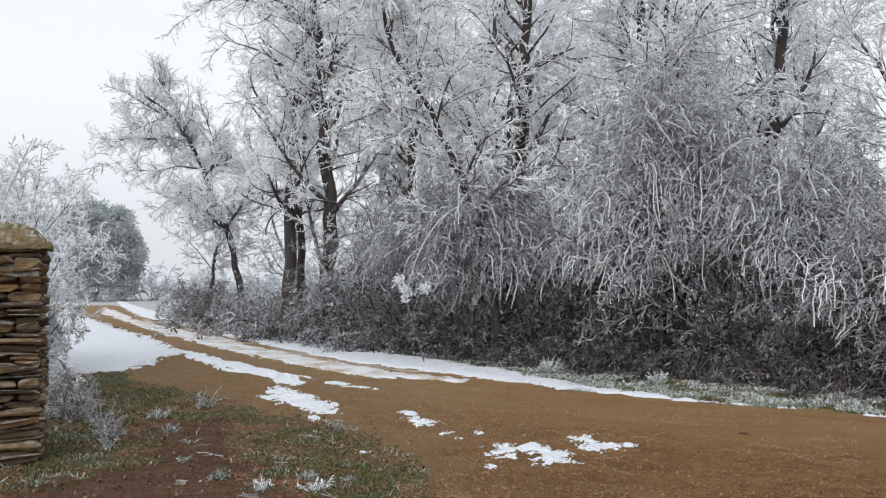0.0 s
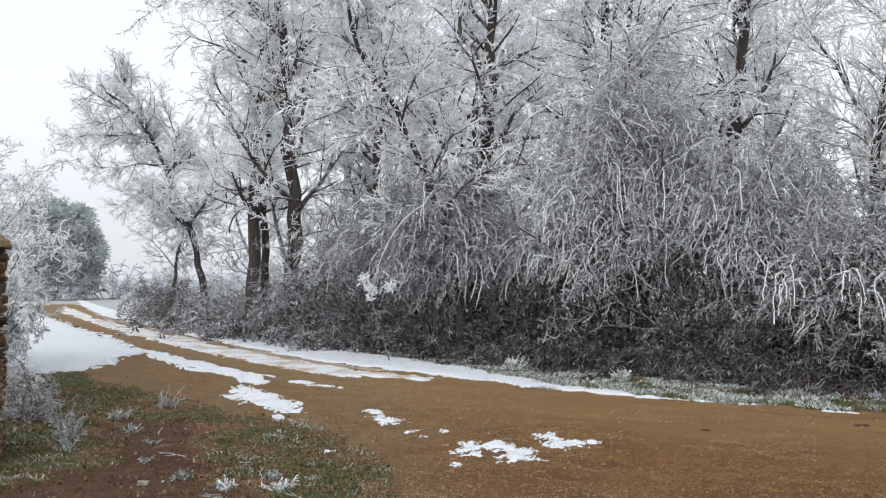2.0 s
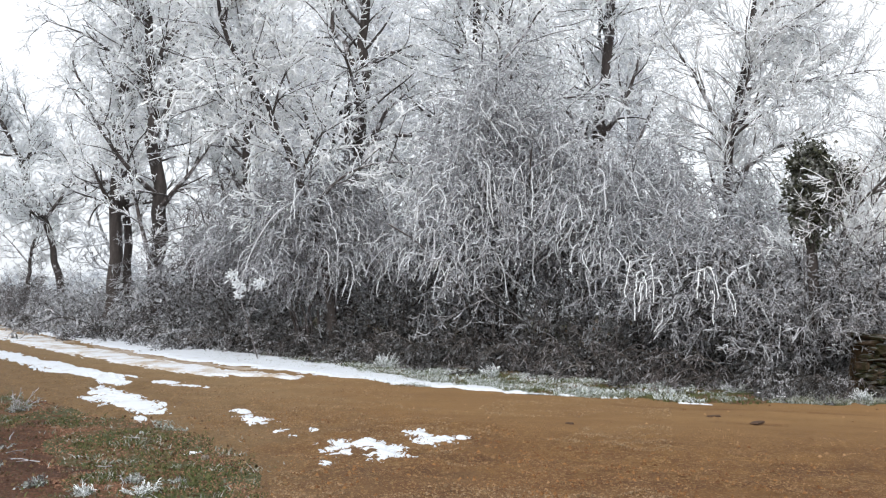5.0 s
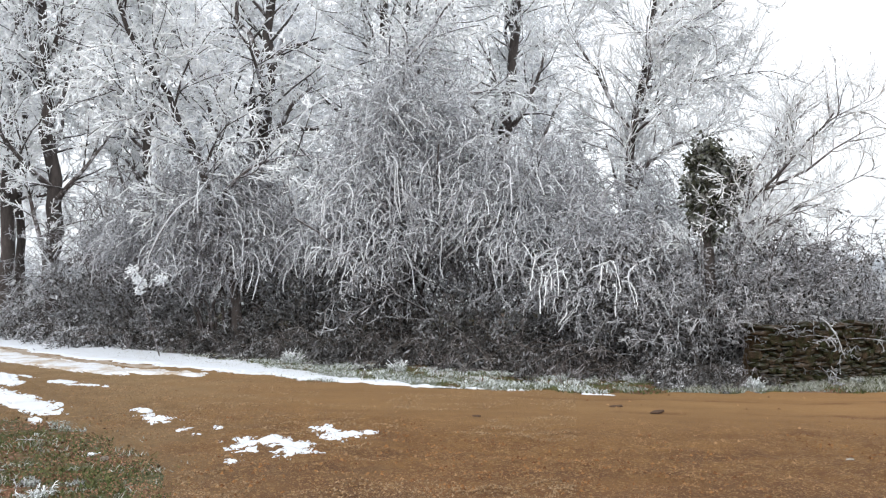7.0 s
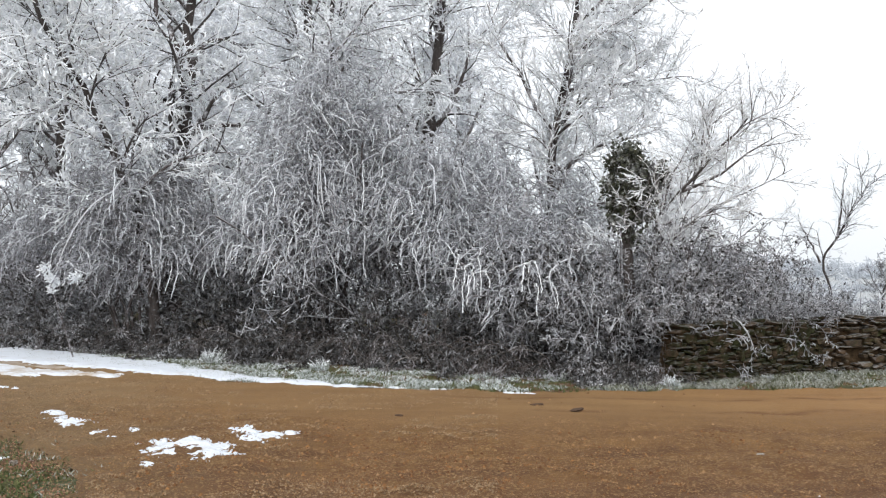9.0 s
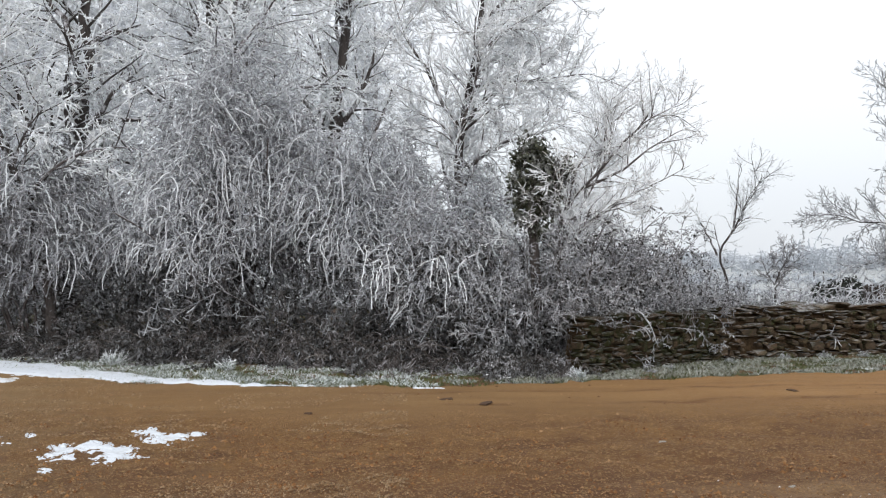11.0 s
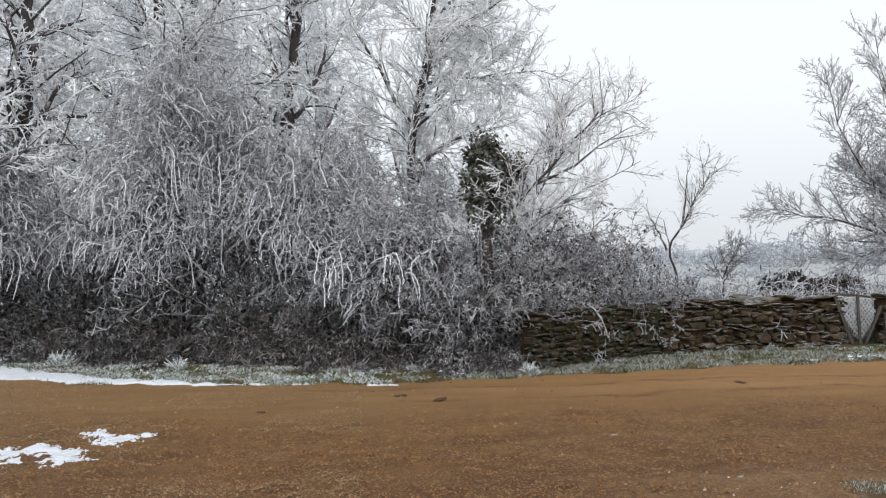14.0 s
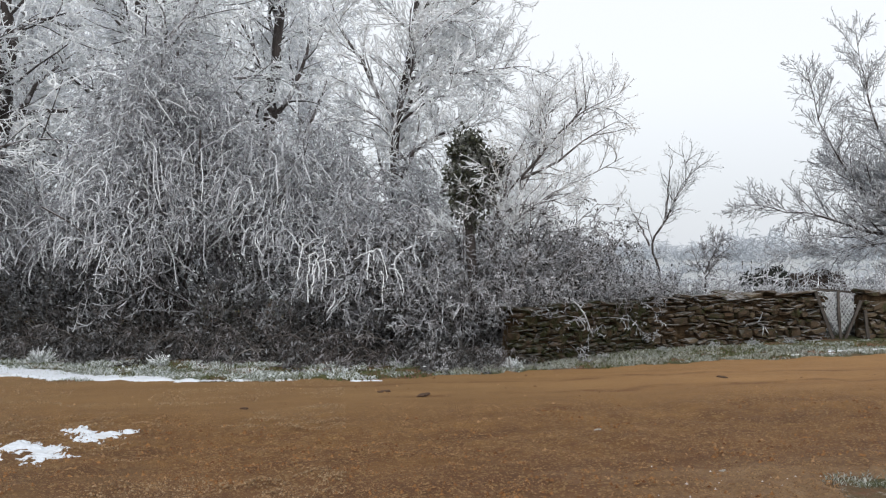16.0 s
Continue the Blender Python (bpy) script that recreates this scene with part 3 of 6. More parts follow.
def road_relief(x, y):
    """Wheel ruts along the road, clods and small humps."""
    lane = lane_of(x, y) + 0.3 * (fractal(x, y, 0.7, 3, 3) - 0.5)
    rut = sum(-a * np.exp(-((lane - c) / w) ** 2) for c, a, w in ((1.75, 0.022, 0.12), (3.2, 0.022, 0.12), (0.7, 0.012, 0.10), (4.2, 0.02, 0.2)))
    right = np.clip((x - 1) / 4, 0, 1)
    lumps = np.clip((lane - 2.4) / 0.8, 0, 1) * np.clip(fractal(x, y, 4.5, 3, 14) - 0.48, 0, 1) * 0.15
    return rut * (0.35 + 0.65 * right) + 0.012 * (fractal(x, y, 2.0, 3, 8) - 0.5) + 0.006 + lumps


road = surface("road", ROAD, M_DIRT, 0.012, "damp red-brown dirt road with shallow wheel ruts", 0.5, relief=road_relief)
bare = surface("bare_earth", EARTH, M_EARTH, 0.008, "dark red bare earth between grass", 1.7, az=(-180, 180), n=(1001, 150), r=(0.3, 16))


# ------------------------------------------------------------ snow
def snow(name, poly, label, mat=None, step=0.03, depth=0.014, ragged=0.25, scale=4.0, kind="", holes=0.0, wider=0.0, track=False):
    az = [math.degrees(math.atan2(p[0], p[1])) for p in poly]
    rr = [math.hypot(*p) for p in poly]
    r0, r1 = min(rr) - 0.4, max(rr) + 0.4
    a0, a1 = min(az) - math.degrees(0.4 / r0), max(az) + math.degrees(0.4 / r0)
    na = min(900, max(20, int(math.radians(a1 - a0) * r0 / step)))
    nr = min(700, max(20, int(math.log(r1 / r0) * r0 / step)))
    x, y, f = polar_grid(a0, a1, na, r0, r1, nr)
    d = poly_sdf(x, y, poly)
    u, w = x, y
    if track:
        u, w = (0.89 * y - 0.45 * x) * 0.22, 0.89 * x + 0.45 * y
    wob = (fractal(u, w, scale, 4, 3) - 0.5) * ragged * 1.2 + (fractal(u, w, scale * 4, 3, 6) - 0.5) * ragged * 1.3 + (fractal(u, w, scale * 13, 2, 9) - 0.5) * ragged * 0.8
    e = d + wider - (0.0 if kind else 0.03) + wob - holes * np.clip(fractal(u, w, scale * 1.6, 4, 11) - 0.55, 0, 1)
    h = np.clip(e * 0.35, -0.06, 1)
    h = np.where(h > 0, depth * (1 - np.exp(-h / depth * 1.6)), h) + 0.006 * (vnoise(x, y, 9, 4) - 0.5) * (e > 0.02)
    base = ground_z(x, y) + np.where(poly_sdf(x, y, ROAD) > 0, 0.012 + road_relief(x, y), 0)
    v, f = cull(np.stack([x, y, base + h], -1), f, e > 0)
    c = v.mean(0) * np.array([1, 1, 0])
    ob = new(name, mesh_of(name, v - c, f, mat or M_SNOW))
    ob.location = c
    return tagged(ob, label, "snow", "snow patches on the road" if not kind else "", kind)


snow("snow_verge", [(-28, 79.4), (-18.8, 57.2), (-13.8, 45.5), (-9.7, 36.5), (-7.05, 31.35), (-4.95, 26.8), (-3.3, 23.7), (-1.9, 22.0), (-1.1, 20.6), (-0.1, 18.8), (0.85, 17.15), (1.5, 15.6), (2.0, 14.55), (2.65, 13.45),
                    (3.3, 12.4), (2.9, 12.7), (2.2, 13.4), (1.35, 14.3), (0.35, 15.5), (-0.9, 17.1), (-2.45, 19.35), (-4.2, 22.75), (-5.75, 25.6), (-7.9, 30.2), (-10.95, 36.5), (-14, 42.7), (-21.5, 61.7)],
     "white snow lying along the road verge", step=0.02, depth=0.03, ragged=0.26, scale=1.6, kind="structure", wider=0.04, holes=1.2)
snow("snow_ridge", [(-20.3, 55.5), (-12.4, 37.75), (-9.1, 31.35), (-6.2, 25.6), (-3.9, 21.2), (-2.6, 18.7), (-1.7, 17.25), (-0.8, 16.0), (-0.15, 15.25), (0.3, 14.85), (0.25, 14.6), (-0.15, 14.75), (-0.8, 15.15), (-1.55, 16.0), (-2.4, 17.0),
                    (-3.5, 19.0), (-4.75, 21.2), (-6.25, 23.9), (-7.8, 26.8), (-10.9, 33.2), (-16.7, 45.5)],
     "trodden snow ridge between the wheel tracks", mat=M_SLUSH, step=0.02, depth=0.025, ragged=0.26, scale=2.6, kind="structure", wider=0.05, holes=1.0, track=True)
snow("snow_slush", [(-18, 52.5), (-11.5, 37.0), (-8.3, 30.7), (-5.8, 25.3), (-3.9, 22.0), (-2.3, 19.1), (-1.2, 17.4), (-0.4, 16.2), (-0.7, 16.2), (-1.6, 17.4), (-2.6, 18.9), (-4.0, 21.5), (-6.2, 25.8), (-8.8, 31.0), (-12, 37.2)],
     "thin brown slush between the snow strips", mat=M_THIN_SLUSH, step=0.02, depth=0.008, ragged=0.3, scale=2.6, kind="structure", wider=0.05, holes=1.0, track=True)
snow("snow_edge", [(-6.1, 21.2), (-5.3, 20.05), (-4.35, 18.4), (-3.4, 17.0), (-2.85, 16.0), (-2.5, 15.25), (-2.2, 14.4), (-2.2, 14.2), (-2.55, 14.75), (-3.15, 15.7), (-3.8, 16.6), (-4.85, 18.5)],
     "thin snow strip beside the wheel track", step=0.02, depth=0.03, ragged=0.26, scale=3.0, kind="structure", wider=0.05, track=True)
snow("snow_field", [(-24, 57), (-13.05, 35.4), (-10.2, 29.7), (-8.4, 26.2), (-6.2, 21.35), (-5.75, 19.55), (-5.75, 18.1), (-5.6, 16.8), (-6.0, 16.2), (-7.2, 15.8), (-11, 22), (-18, 36), (-28, 56)],
     "snow lying on the verge beside the frosted shrub", step=0.03, depth=0.03, ragged=0.5, scale=2.2, kind="structure", holes=0.8)
for rim in ([(3.15, 12.62), (3.3, 12.62), (3.68, 12.24), (3.6, 12.14), (3.3, 12.45)], [(3.74, 12.1), (3.98, 11.88), (3.92, 11.78), (3.7, 12.0)], [(4.18, 11.7), (4.43, 11.57), (4.4, 11.47), (4.15, 11.6)], [(4.94, 11.03), (5.3, 10.84), (5.34, 10.72), (4.96, 10.88)]):
    snow("snow_patch", rim, "thin streak of snow along the road edge", step=0.012, depth=0.02, ragged=0.08, scale=6.0, wider=0.0)
snow("snow_patch", [(12.6, 9.6), (13.26, 9.47), (13.9, 9.36), (14.4, 9.1), (14.3, 8.95), (13.5, 9.2), (12.8, 9.42)], "thin streak of snow along the road edge", step=0.02, depth=0.02, ragged=0.2, scale=4.0, wider=0.0, holes=0.8)
SNOW_LABEL = "ragged patch of old white snow on the dirt"
snow("snow_patch", [(-2.47, 12.72), (-2.49, 13.76), (-2.27, 13.65), (-1.9, 13.0), (-1.53, 12.15), (-1.25, 11.1), (-1.6, 11.05), (-1.84, 11.66), (-2.18, 12.25)], "large ragged patch of snow at the grass edge", step=0.015, ragged=0.26, scale=4.5, wider=0.02, holes=0.5)
snow("snow_patch", [(-0.57, 11.15), (-0.46, 11.27), (-0.27, 10.92), (-0.29, 10.66), (-0.46, 10.72)], SNOW_LABEL, step=0.012, ragged=0.16, scale=6, wider=0.01)
snow("snow_patch", [(-0.36, 10.32), (-0.23, 10.5), (0.07, 10.22), (-0.06, 10.09), (-0.33, 10.11)], SNOW_LABEL, step=0.012, ragged=0.16, scale=6, wider=0.0)
snow("snow_patch", [(0.47, 8.9), (0.6, 8.98), (1.07, 8.72), (1.11, 8.5), (1.13, 8.1), (0.87, 8.05), (0.76, 8.24), (0.54, 8.3), (0.48, 8.56)], "ragged broken patch of old snow on the dirt", step=0.010, ragged=0.26, scale=5, holes=1.6, wider=0.03)
snow("snow_patch", [(0.33, 7.78), (0.39, 7.98), (0.50, 7.94), (0.45, 7.75)], "small ragged patch of old snow", step=0.01, ragged=0.10, scale=8, wider=0.0)
snow("snow_patch", [(1.2, 9.5), (1.48, 9.22), (1.85, 8.94), (1.55, 8.72), (1.39, 8.5), (1.31, 8.66), (1.33, 9.0)], SNOW_LABEL, step=0.010, ragged=0.2, scale=6, wider=0.02, holes=0.5)
snow("snow_patch", [(-1.91, 14.6), (-1.69, 14.76), (-1.39, 14.25), (-0.98, 13.74), (-0.99, 13.62), (-1.52, 13.96)], "thin streak of old snow on the dirt", step=0.015, ragged=0.16, scale=5, wider=0.0)
snow("snow_patch", [(-2.44, 15.7), (-2.27, 15.5), (-2.1, 15.14), (-2.13, 15.04), (-2.34, 15.37)], "thin streak of old snow on the dirt", step=0.015, ragged=0.12, scale=5, wider=0.0)
snow("snow_patch", [(-1.55, 10.74), (-1.51, 10.9), (-1.41, 10.7), (-1.48, 10.58)], "small scrap of old snow", step=0.012, ragged=0.10, scale=8)
for sx, sy, w in ((0.08, 9.75, 0.09), (0.36, 9.6, 0.07), (0.16, 9.3, 0.05), (-0.75, 8.75, 0.09), (-1.73, 8.75, 0.05), (11.9, 9.6, 0.11), (13.0, 9.25, 0.13), (12.4, 9.45, 0.09)):
    snow("snow_patch", [(sx - w, sy - w * 0.8), (sx + w, sy - w * 0.8), (sx + w, sy + w), (sx - w * 0.7, sy + w)], "small scrap of old snow", step=max(0.015, w / 9), ragged=w * 1.3, scale=8)


# ------------------------------------------------------------ trees
def tree(name, label, trunk, limbs, r0, seed, n_limb=12, limb_len=3.0, n_br=8, br_len=1.5, n_tw=8, tw_len=0.7, n_tl=5, tl_len=0.32,
         lo=0.25, droop=-0.03, rime=None, twig_r=0.0145, group="frosted trees behind the hedge", limb_angle=50, category="tree", trunk_mat=None, limb_mat=None, curl=0.45):
    rng = np.random.default_rng(seed)
    base = np.array([trunk[0][0], trunk[0][1], 0.0])
    tp = resample(trunk, 18)
    tp[1:-1] += rng.normal(size=(16, 3)) * r0 * 0.22
    tr = r0 * np.linspace(1, 0.28, 18) * rng.uniform(0.93, 1.07, 18)
    tr[0] *= 1.35
    tr[1] *= 1.1
    lines, radii = [], []
    for pts, lr in limbs:
        q = resample(pts, 9)
        q[1:-1] += rng.normal(size=(7, 3)) * min(0.05, lr * 0.5)
        lines.append(q)
        radii.append(lr * np.linspace(1, 0.14, 9))
    lp, lr = (np.array(lines), np.array(radii)) if lines else (np.empty((0, 9, 3)), np.empty((0, 9)))
    gp, gr = grow(tp[None], tr[None], rng, n_limb, lo, 1.0, limb_len, limb_angle, 9, 0.06, 0.16, 0.5, 0.22, 0.012)
    lp, lr = np.concatenate([lp, gp]), np.concatenate([lr, gr])
    bp, br = grow(lp, lr, rng, n_br, 0.10, 1.0, br_len, 46 if curl > 0.3 else 40, 7, droop * 0.4 + 0.02, 0.15, 0.5, 0.45, 0.0135 if curl > 0.3 else 0.010)
    sp, sr = grow(tp[None][:, 4:], tr[None][:, 4:], rng, n_br * 2, 0.1, 1.0, br_len * 0.65, 60, 7, droop, 0.15, 0.13, 0.35, 0.010)
    bp, br = np.concatenate([bp, sp]), np.concatenate([br, sr])
    wp, wr = grow(bp, br, rng, n_tw - 1 if curl > 0.3 else n_tw + 1, 0.12, 1.0, tw_len * 1.05, 44 if curl > 0.3 else 36, 5, droop, 0.20 if curl > 0.3 else 0.13, 0.55, 0.75, twig_r * 0.9, 0.22)
    vp, vr = grow(wp, wr, rng, n_tl, 0.08, 1.0, tl_len * 0.66, 48 if curl > 0.3 else 40, 3, droop, 0.25, 1.0, 0.8, twig_r, 0.25)
    ob = thing(name, *base, label, category, group)
    part("trunk", bundle("trunk", [(tp[None], tr[None], 10, 0)], [trunk_mat or M_TRUNK], base, rng), ob)
    for k in range(len(lp)):
        part("limb", bundle("limb", [(lp[k:k + 1], lr[k:k + 1], 6, 0)], [limb_mat or M_LIMB], base, rng), ob)
    tagged(part("crown", bundle("crown", [(bp, br, 4, 0), (wp, wr, 3, 1), (vp, vr, 3, 1)], [limb_mat or (M_BRANCH if curl > 0.3 else M_TWIGGY), rime or M_RIME], base, rng), ob, "hoar-frosted twigs"), kind="stuff")
    return ob


TALL = "tall bare tree with dark trunk and hoar-frosted twigs"
# frosted twigs get the whiter rime colour to imitate fog haze
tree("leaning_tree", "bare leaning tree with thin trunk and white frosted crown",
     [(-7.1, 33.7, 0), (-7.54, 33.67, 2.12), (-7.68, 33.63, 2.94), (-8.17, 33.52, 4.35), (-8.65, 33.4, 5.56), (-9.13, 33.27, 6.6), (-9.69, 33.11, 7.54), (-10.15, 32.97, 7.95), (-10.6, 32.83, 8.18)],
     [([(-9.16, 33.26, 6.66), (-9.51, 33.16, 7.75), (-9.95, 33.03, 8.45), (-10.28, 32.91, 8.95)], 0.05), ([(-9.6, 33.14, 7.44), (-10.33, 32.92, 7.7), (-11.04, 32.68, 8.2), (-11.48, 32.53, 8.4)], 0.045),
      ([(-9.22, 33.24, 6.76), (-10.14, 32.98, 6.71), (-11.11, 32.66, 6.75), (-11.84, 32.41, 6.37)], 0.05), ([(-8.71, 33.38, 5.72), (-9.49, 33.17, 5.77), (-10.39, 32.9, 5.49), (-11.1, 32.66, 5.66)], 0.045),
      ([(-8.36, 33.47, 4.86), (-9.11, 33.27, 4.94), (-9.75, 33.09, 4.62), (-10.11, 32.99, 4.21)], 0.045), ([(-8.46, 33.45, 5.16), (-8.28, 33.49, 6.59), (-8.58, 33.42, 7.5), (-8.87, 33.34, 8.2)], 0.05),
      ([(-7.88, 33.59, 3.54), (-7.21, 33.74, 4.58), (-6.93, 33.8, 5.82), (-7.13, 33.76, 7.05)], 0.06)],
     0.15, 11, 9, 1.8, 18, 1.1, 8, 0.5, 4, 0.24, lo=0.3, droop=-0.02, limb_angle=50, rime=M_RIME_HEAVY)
tree("small_tree", "small bare frosted tree with thin dark trunk", [(-8.85, 35.3, 0), (-8.81, 35.31, 1.56), (-8.76, 35.32, 2.43), (-8.42, 35.41, 3.73), (-7.92, 35.5, 4.74)], [], 0.08, 12, 9, 1.6, 7, 0.9, 7, 0.45, 4, 0.25)
tree("tall_tree", TALL, [(-4.7, 27.6, 0), (-4.65, 27.61, 1.23), (-4.60, 27.62, 3.26), (-4.51, 27.63, 5.81), (-4.36, 27.66, 8.03), (-4.25, 27.68, 10.1), (-4.35, 27.66, 12.4)], [([(-4.3, 27.6, 9.3), (-5.5, 27.4, 10.0), (-6.8, 27.2, 10.0), (-7.6, 27.1, 9.4)], 0.06)], 0.21, 13, 18, 2.6, 9, 1.3, 9, 0.6, 4, 0.24, lo=0.25)
tree("tall_tree", "slender bare tree with dark trunk beside a thicker one", [(-4.33, 28.2, 0), (-4.33, 28.17, 1.22), (-4.32, 28.17, 2.95), (-4.38, 28.16, 4.5), (-4.22, 28.19, 6.06), (-4.15, 28.2, 8.6)], [], 0.16, 14, 10, 1.8, 7, 1.0, 8, 0.5, 4, 0.28, lo=0.4)
tree("tall_tree", "tall forked tree with dark trunk and frosted twigs", [(-3.0, 25.8, 0), (-3.09, 25.82, 1.26), (-3.25, 25.8, 2.67), (-3.14, 25.81, 3.47), (-3.35, 25.78, 5.37), (-3.42, 25.77, 7.12), (-3.59, 25.75, 8.87), (-3.72, 25.73, 11.2)],
     [([(-3.39, 25.78, 6.9), (-3.08, 25.82, 7.77), (-2.77, 25.85, 8.58), (-2.30, 25.9, 9.56)], 0.10), ([(-3.52, 25.76, 8.5), (-4.02, 25.69, 9.01), (-4.64, 25.58, 9.46), (-5.6, 25.4, 9.7)], 0.09),
      ([(-3.1, 25.3, 0.6), (-3.46, 25.26, 2.5), (-3.69, 25.23, 3.58), (-3.85, 25.21, 4.66), (-4.08, 25.17, 5.59)], 0.09)],
     0.23, 15, 14, 2.6, 9, 1.3, 9, 0.6, 4, 0.24, lo=0.25)
tree("bent_tree", "bent leaning tree with dark bark and frosted twigs", [(1.15, 18.97, 0), (1.02, 18.97, 1.35), (0.86, 18.98, 2.51), (0.59, 18.99, 3.32), (0.24, 19.0, 3.91), (-0.05, 19.0, 4.84), (-0.57, 18.99, 5.55), (-0.98, 18.97, 6.13), (-1.22, 18.96, 6.83), (-1.28, 18.96, 7.8)],
     [], 0.105, 16, 16, 2.2, 9, 1.2, 9, 0.55, 4, 0.22, lo=0.3, droop=-0.06)
tree("tall_tree", "tall tree with thick dark trunk and spreading limbs", [(1.6, 21.95, 0), (1.62, 21.94, 1.31), (1.69, 21.93, 2.92), (1.80, 21.93, 4.53), (1.94, 21.91, 6.15), (2.01, 21.91, 7.51), (2.08, 21.9, 8.87), (2.18, 21.89, 11.0)],
     [([(1.80, 21.93, 5.0), (1.43, 21.95, 5.55), (0.75, 21.99, 5.45), (0.7, 21.98, 5.9), (1.0, 21.9, 6.5)], 0.10), ([(1.83, 21.92, 4.4), (2.23, 21.89, 5.07), (2.76, 21.83, 5.73), (3.3, 21.8, 6.3)], 0.08),
      ([(1.90, 21.92, 6.4), (1.57, 21.94, 6.98), (1.30, 21.96, 7.66), (1.17, 21.97, 8.6)], 0.10), ([(1.75, 21.9, 4.0), (0.9, 21.6, 4.6), (0.4, 21.4, 5.4), (0.1, 21.3, 6.4)], 0.09)],
     0.22, 17, 14, 2.8, 9, 1.3, 9, 0.6, 4, 0.24, lo=0.3)
tree("tall_tree", TALL, [(-0.85, 29, 0), (-0.87, 28.99, 1.21), (-0.96, 28.98, 3.34), (-1.0, 28.98, 6.01), (-0.7, 28.99, 8.34), (-0.79, 28.99, 11.5)], [], 0.17, 18, 18, 2.8, 9, 1.4, 9, 0.65, 4, 0.26, lo=0.2)
tree("tall_tree", TALL, [(5.6, 24.4, 0), (5.5, 24.4, 2.5), (5.47, 24.39, 4.56), (5.35, 24.42, 7.58), (5.29, 24.43, 11.5)], [], 0.24, 19, 18, 2.8, 9, 1.4, 9, 0.65, 4, 0.26, lo=0.25)
tree("tall_tree", TALL, [(4.6, 19.5, 0), (4.62, 19.47, 2.5), (4.67, 19.45, 5.16), (4.74, 19.43, 6.84), (4.77, 19.42, 9.5)], [([(4.2, 18.0, 4.6), (4.4, 17.9, 5.8), (4.8, 17.8, 6.5), (5.3, 17.6, 7.1)], 0.07)], 0.15, 20, 15, 2.4, 9, 1.2, 9, 0.55, 4, 0.22, lo=0.4)
tree("tall_tree", TALL, [(7.6, 22.7, 0), (7.9, 22.6, 3), (8.14, 22.58, 6.29), (8.27, 22.53, 7.4), (8.38, 22.49, 8.37), (8.48, 22.45, 11)], [], 0.24, 21, 18, 2.8, 9, 1.4, 9, 0.65, 4, 0.26, lo=0.25)
tree("spreading_tree", "bare spreading tree with long rising frosted branches", [(7.65, 15.2, 0), (7.71, 15.15, 1.32), (7.81, 15.1, 3.21), (7.88, 15.06, 4.5), (8.03, 14.98, 5.39), (8.20, 14.89, 6.28), (8.29, 14.84, 7.8)],
     [([(7.90, 15.05, 4.2), (8.23, 14.87, 4.7), (8.71, 14.6, 5.04), (9.4, 14.2, 5.5)], 0.05), ([(8.05, 14.97, 5.3), (8.40, 14.78, 5.76), (8.88, 14.5, 6.1), (9.5, 14.1, 6.6)], 0.045),
      ([(7.75, 15.0, 2.9), (7.95, 14.7, 3.6), (8.45, 14.3, 3.9), (8.9, 14.0, 4.0)], 0.05), ([(7.85, 15.05, 4.0), (7.3, 15.0, 4.8), (6.8, 15.1, 5.6), (6.5, 15.1, 6.4)], 0.05),
      ([(8.2, 14.9, 6.1), (8.8, 14.5, 6.8), (9.5, 14.1, 7.5)], 0.04), ([(8.0, 15.0, 4.9), (8.9, 14.5, 5.0), (10.0, 13.9, 5.1)], 0.04), ([(7.8, 15.1, 3.4), (8.7, 14.7, 3.9), (9.6, 14.2, 4.6)], 0.035)],
     0.10, 22, 20, 2.3, 11, 1.0, 9, 0.5, 4, 0.2, lo=0.15, droop=0.03, twig_r=0.0105, limb_angle=46, curl=0.2)
tree("young_tree", "young bare tree leaning over the wall, thinly frosted", [(8.0, 12.6, 0), (8.0, 12.4, 1.0), (8.09, 12.25, 2.26), (8.35, 12.1, 2.75), (8.75, 11.9, 3.2), (9.1, 11.75, 3.6), (9.35, 11.6, 3.95)],
     [([(8.4, 12.1, 2.8), (8.95, 11.8, 3.1), (9.45, 11.5, 3.5), (9.9, 11.3, 3.75)], 0.03), ([(8.1, 12.2, 2.2), (8.3, 12.1, 3.1), (8.6, 12.0, 3.6), (8.7, 11.9, 4.0)], 0.03),
      ([(8.1, 12.3, 1.8), (8.5, 12.1, 2.6), (8.8, 11.9, 3.4), (8.95, 11.8, 4.0)], 0.025), ([(8.2, 12.3, 2.0), (8.9, 12.0, 2.5), (9.6, 11.8, 2.9), (10.2, 11.6, 3.2)], 0.025),
      ([(8.0, 12.5, 0.6), (8.6, 12.5, 1.6), (9.2, 12.4, 2.4), (9.6, 12.3, 3.1)], 0.03), ([(8.0, 12.5, 0.5), (9.0, 12.6, 1.3), (9.8, 12.6, 1.9), (10.4, 12.5, 2.5)], 0.03)],
     0.05, 23, 12, 1.1, 9, 0.7, 7, 0.36, 3, 0.16, lo=0.15, droop=0.06, twig_r=0.0065, limb_angle=36, curl=0.14)
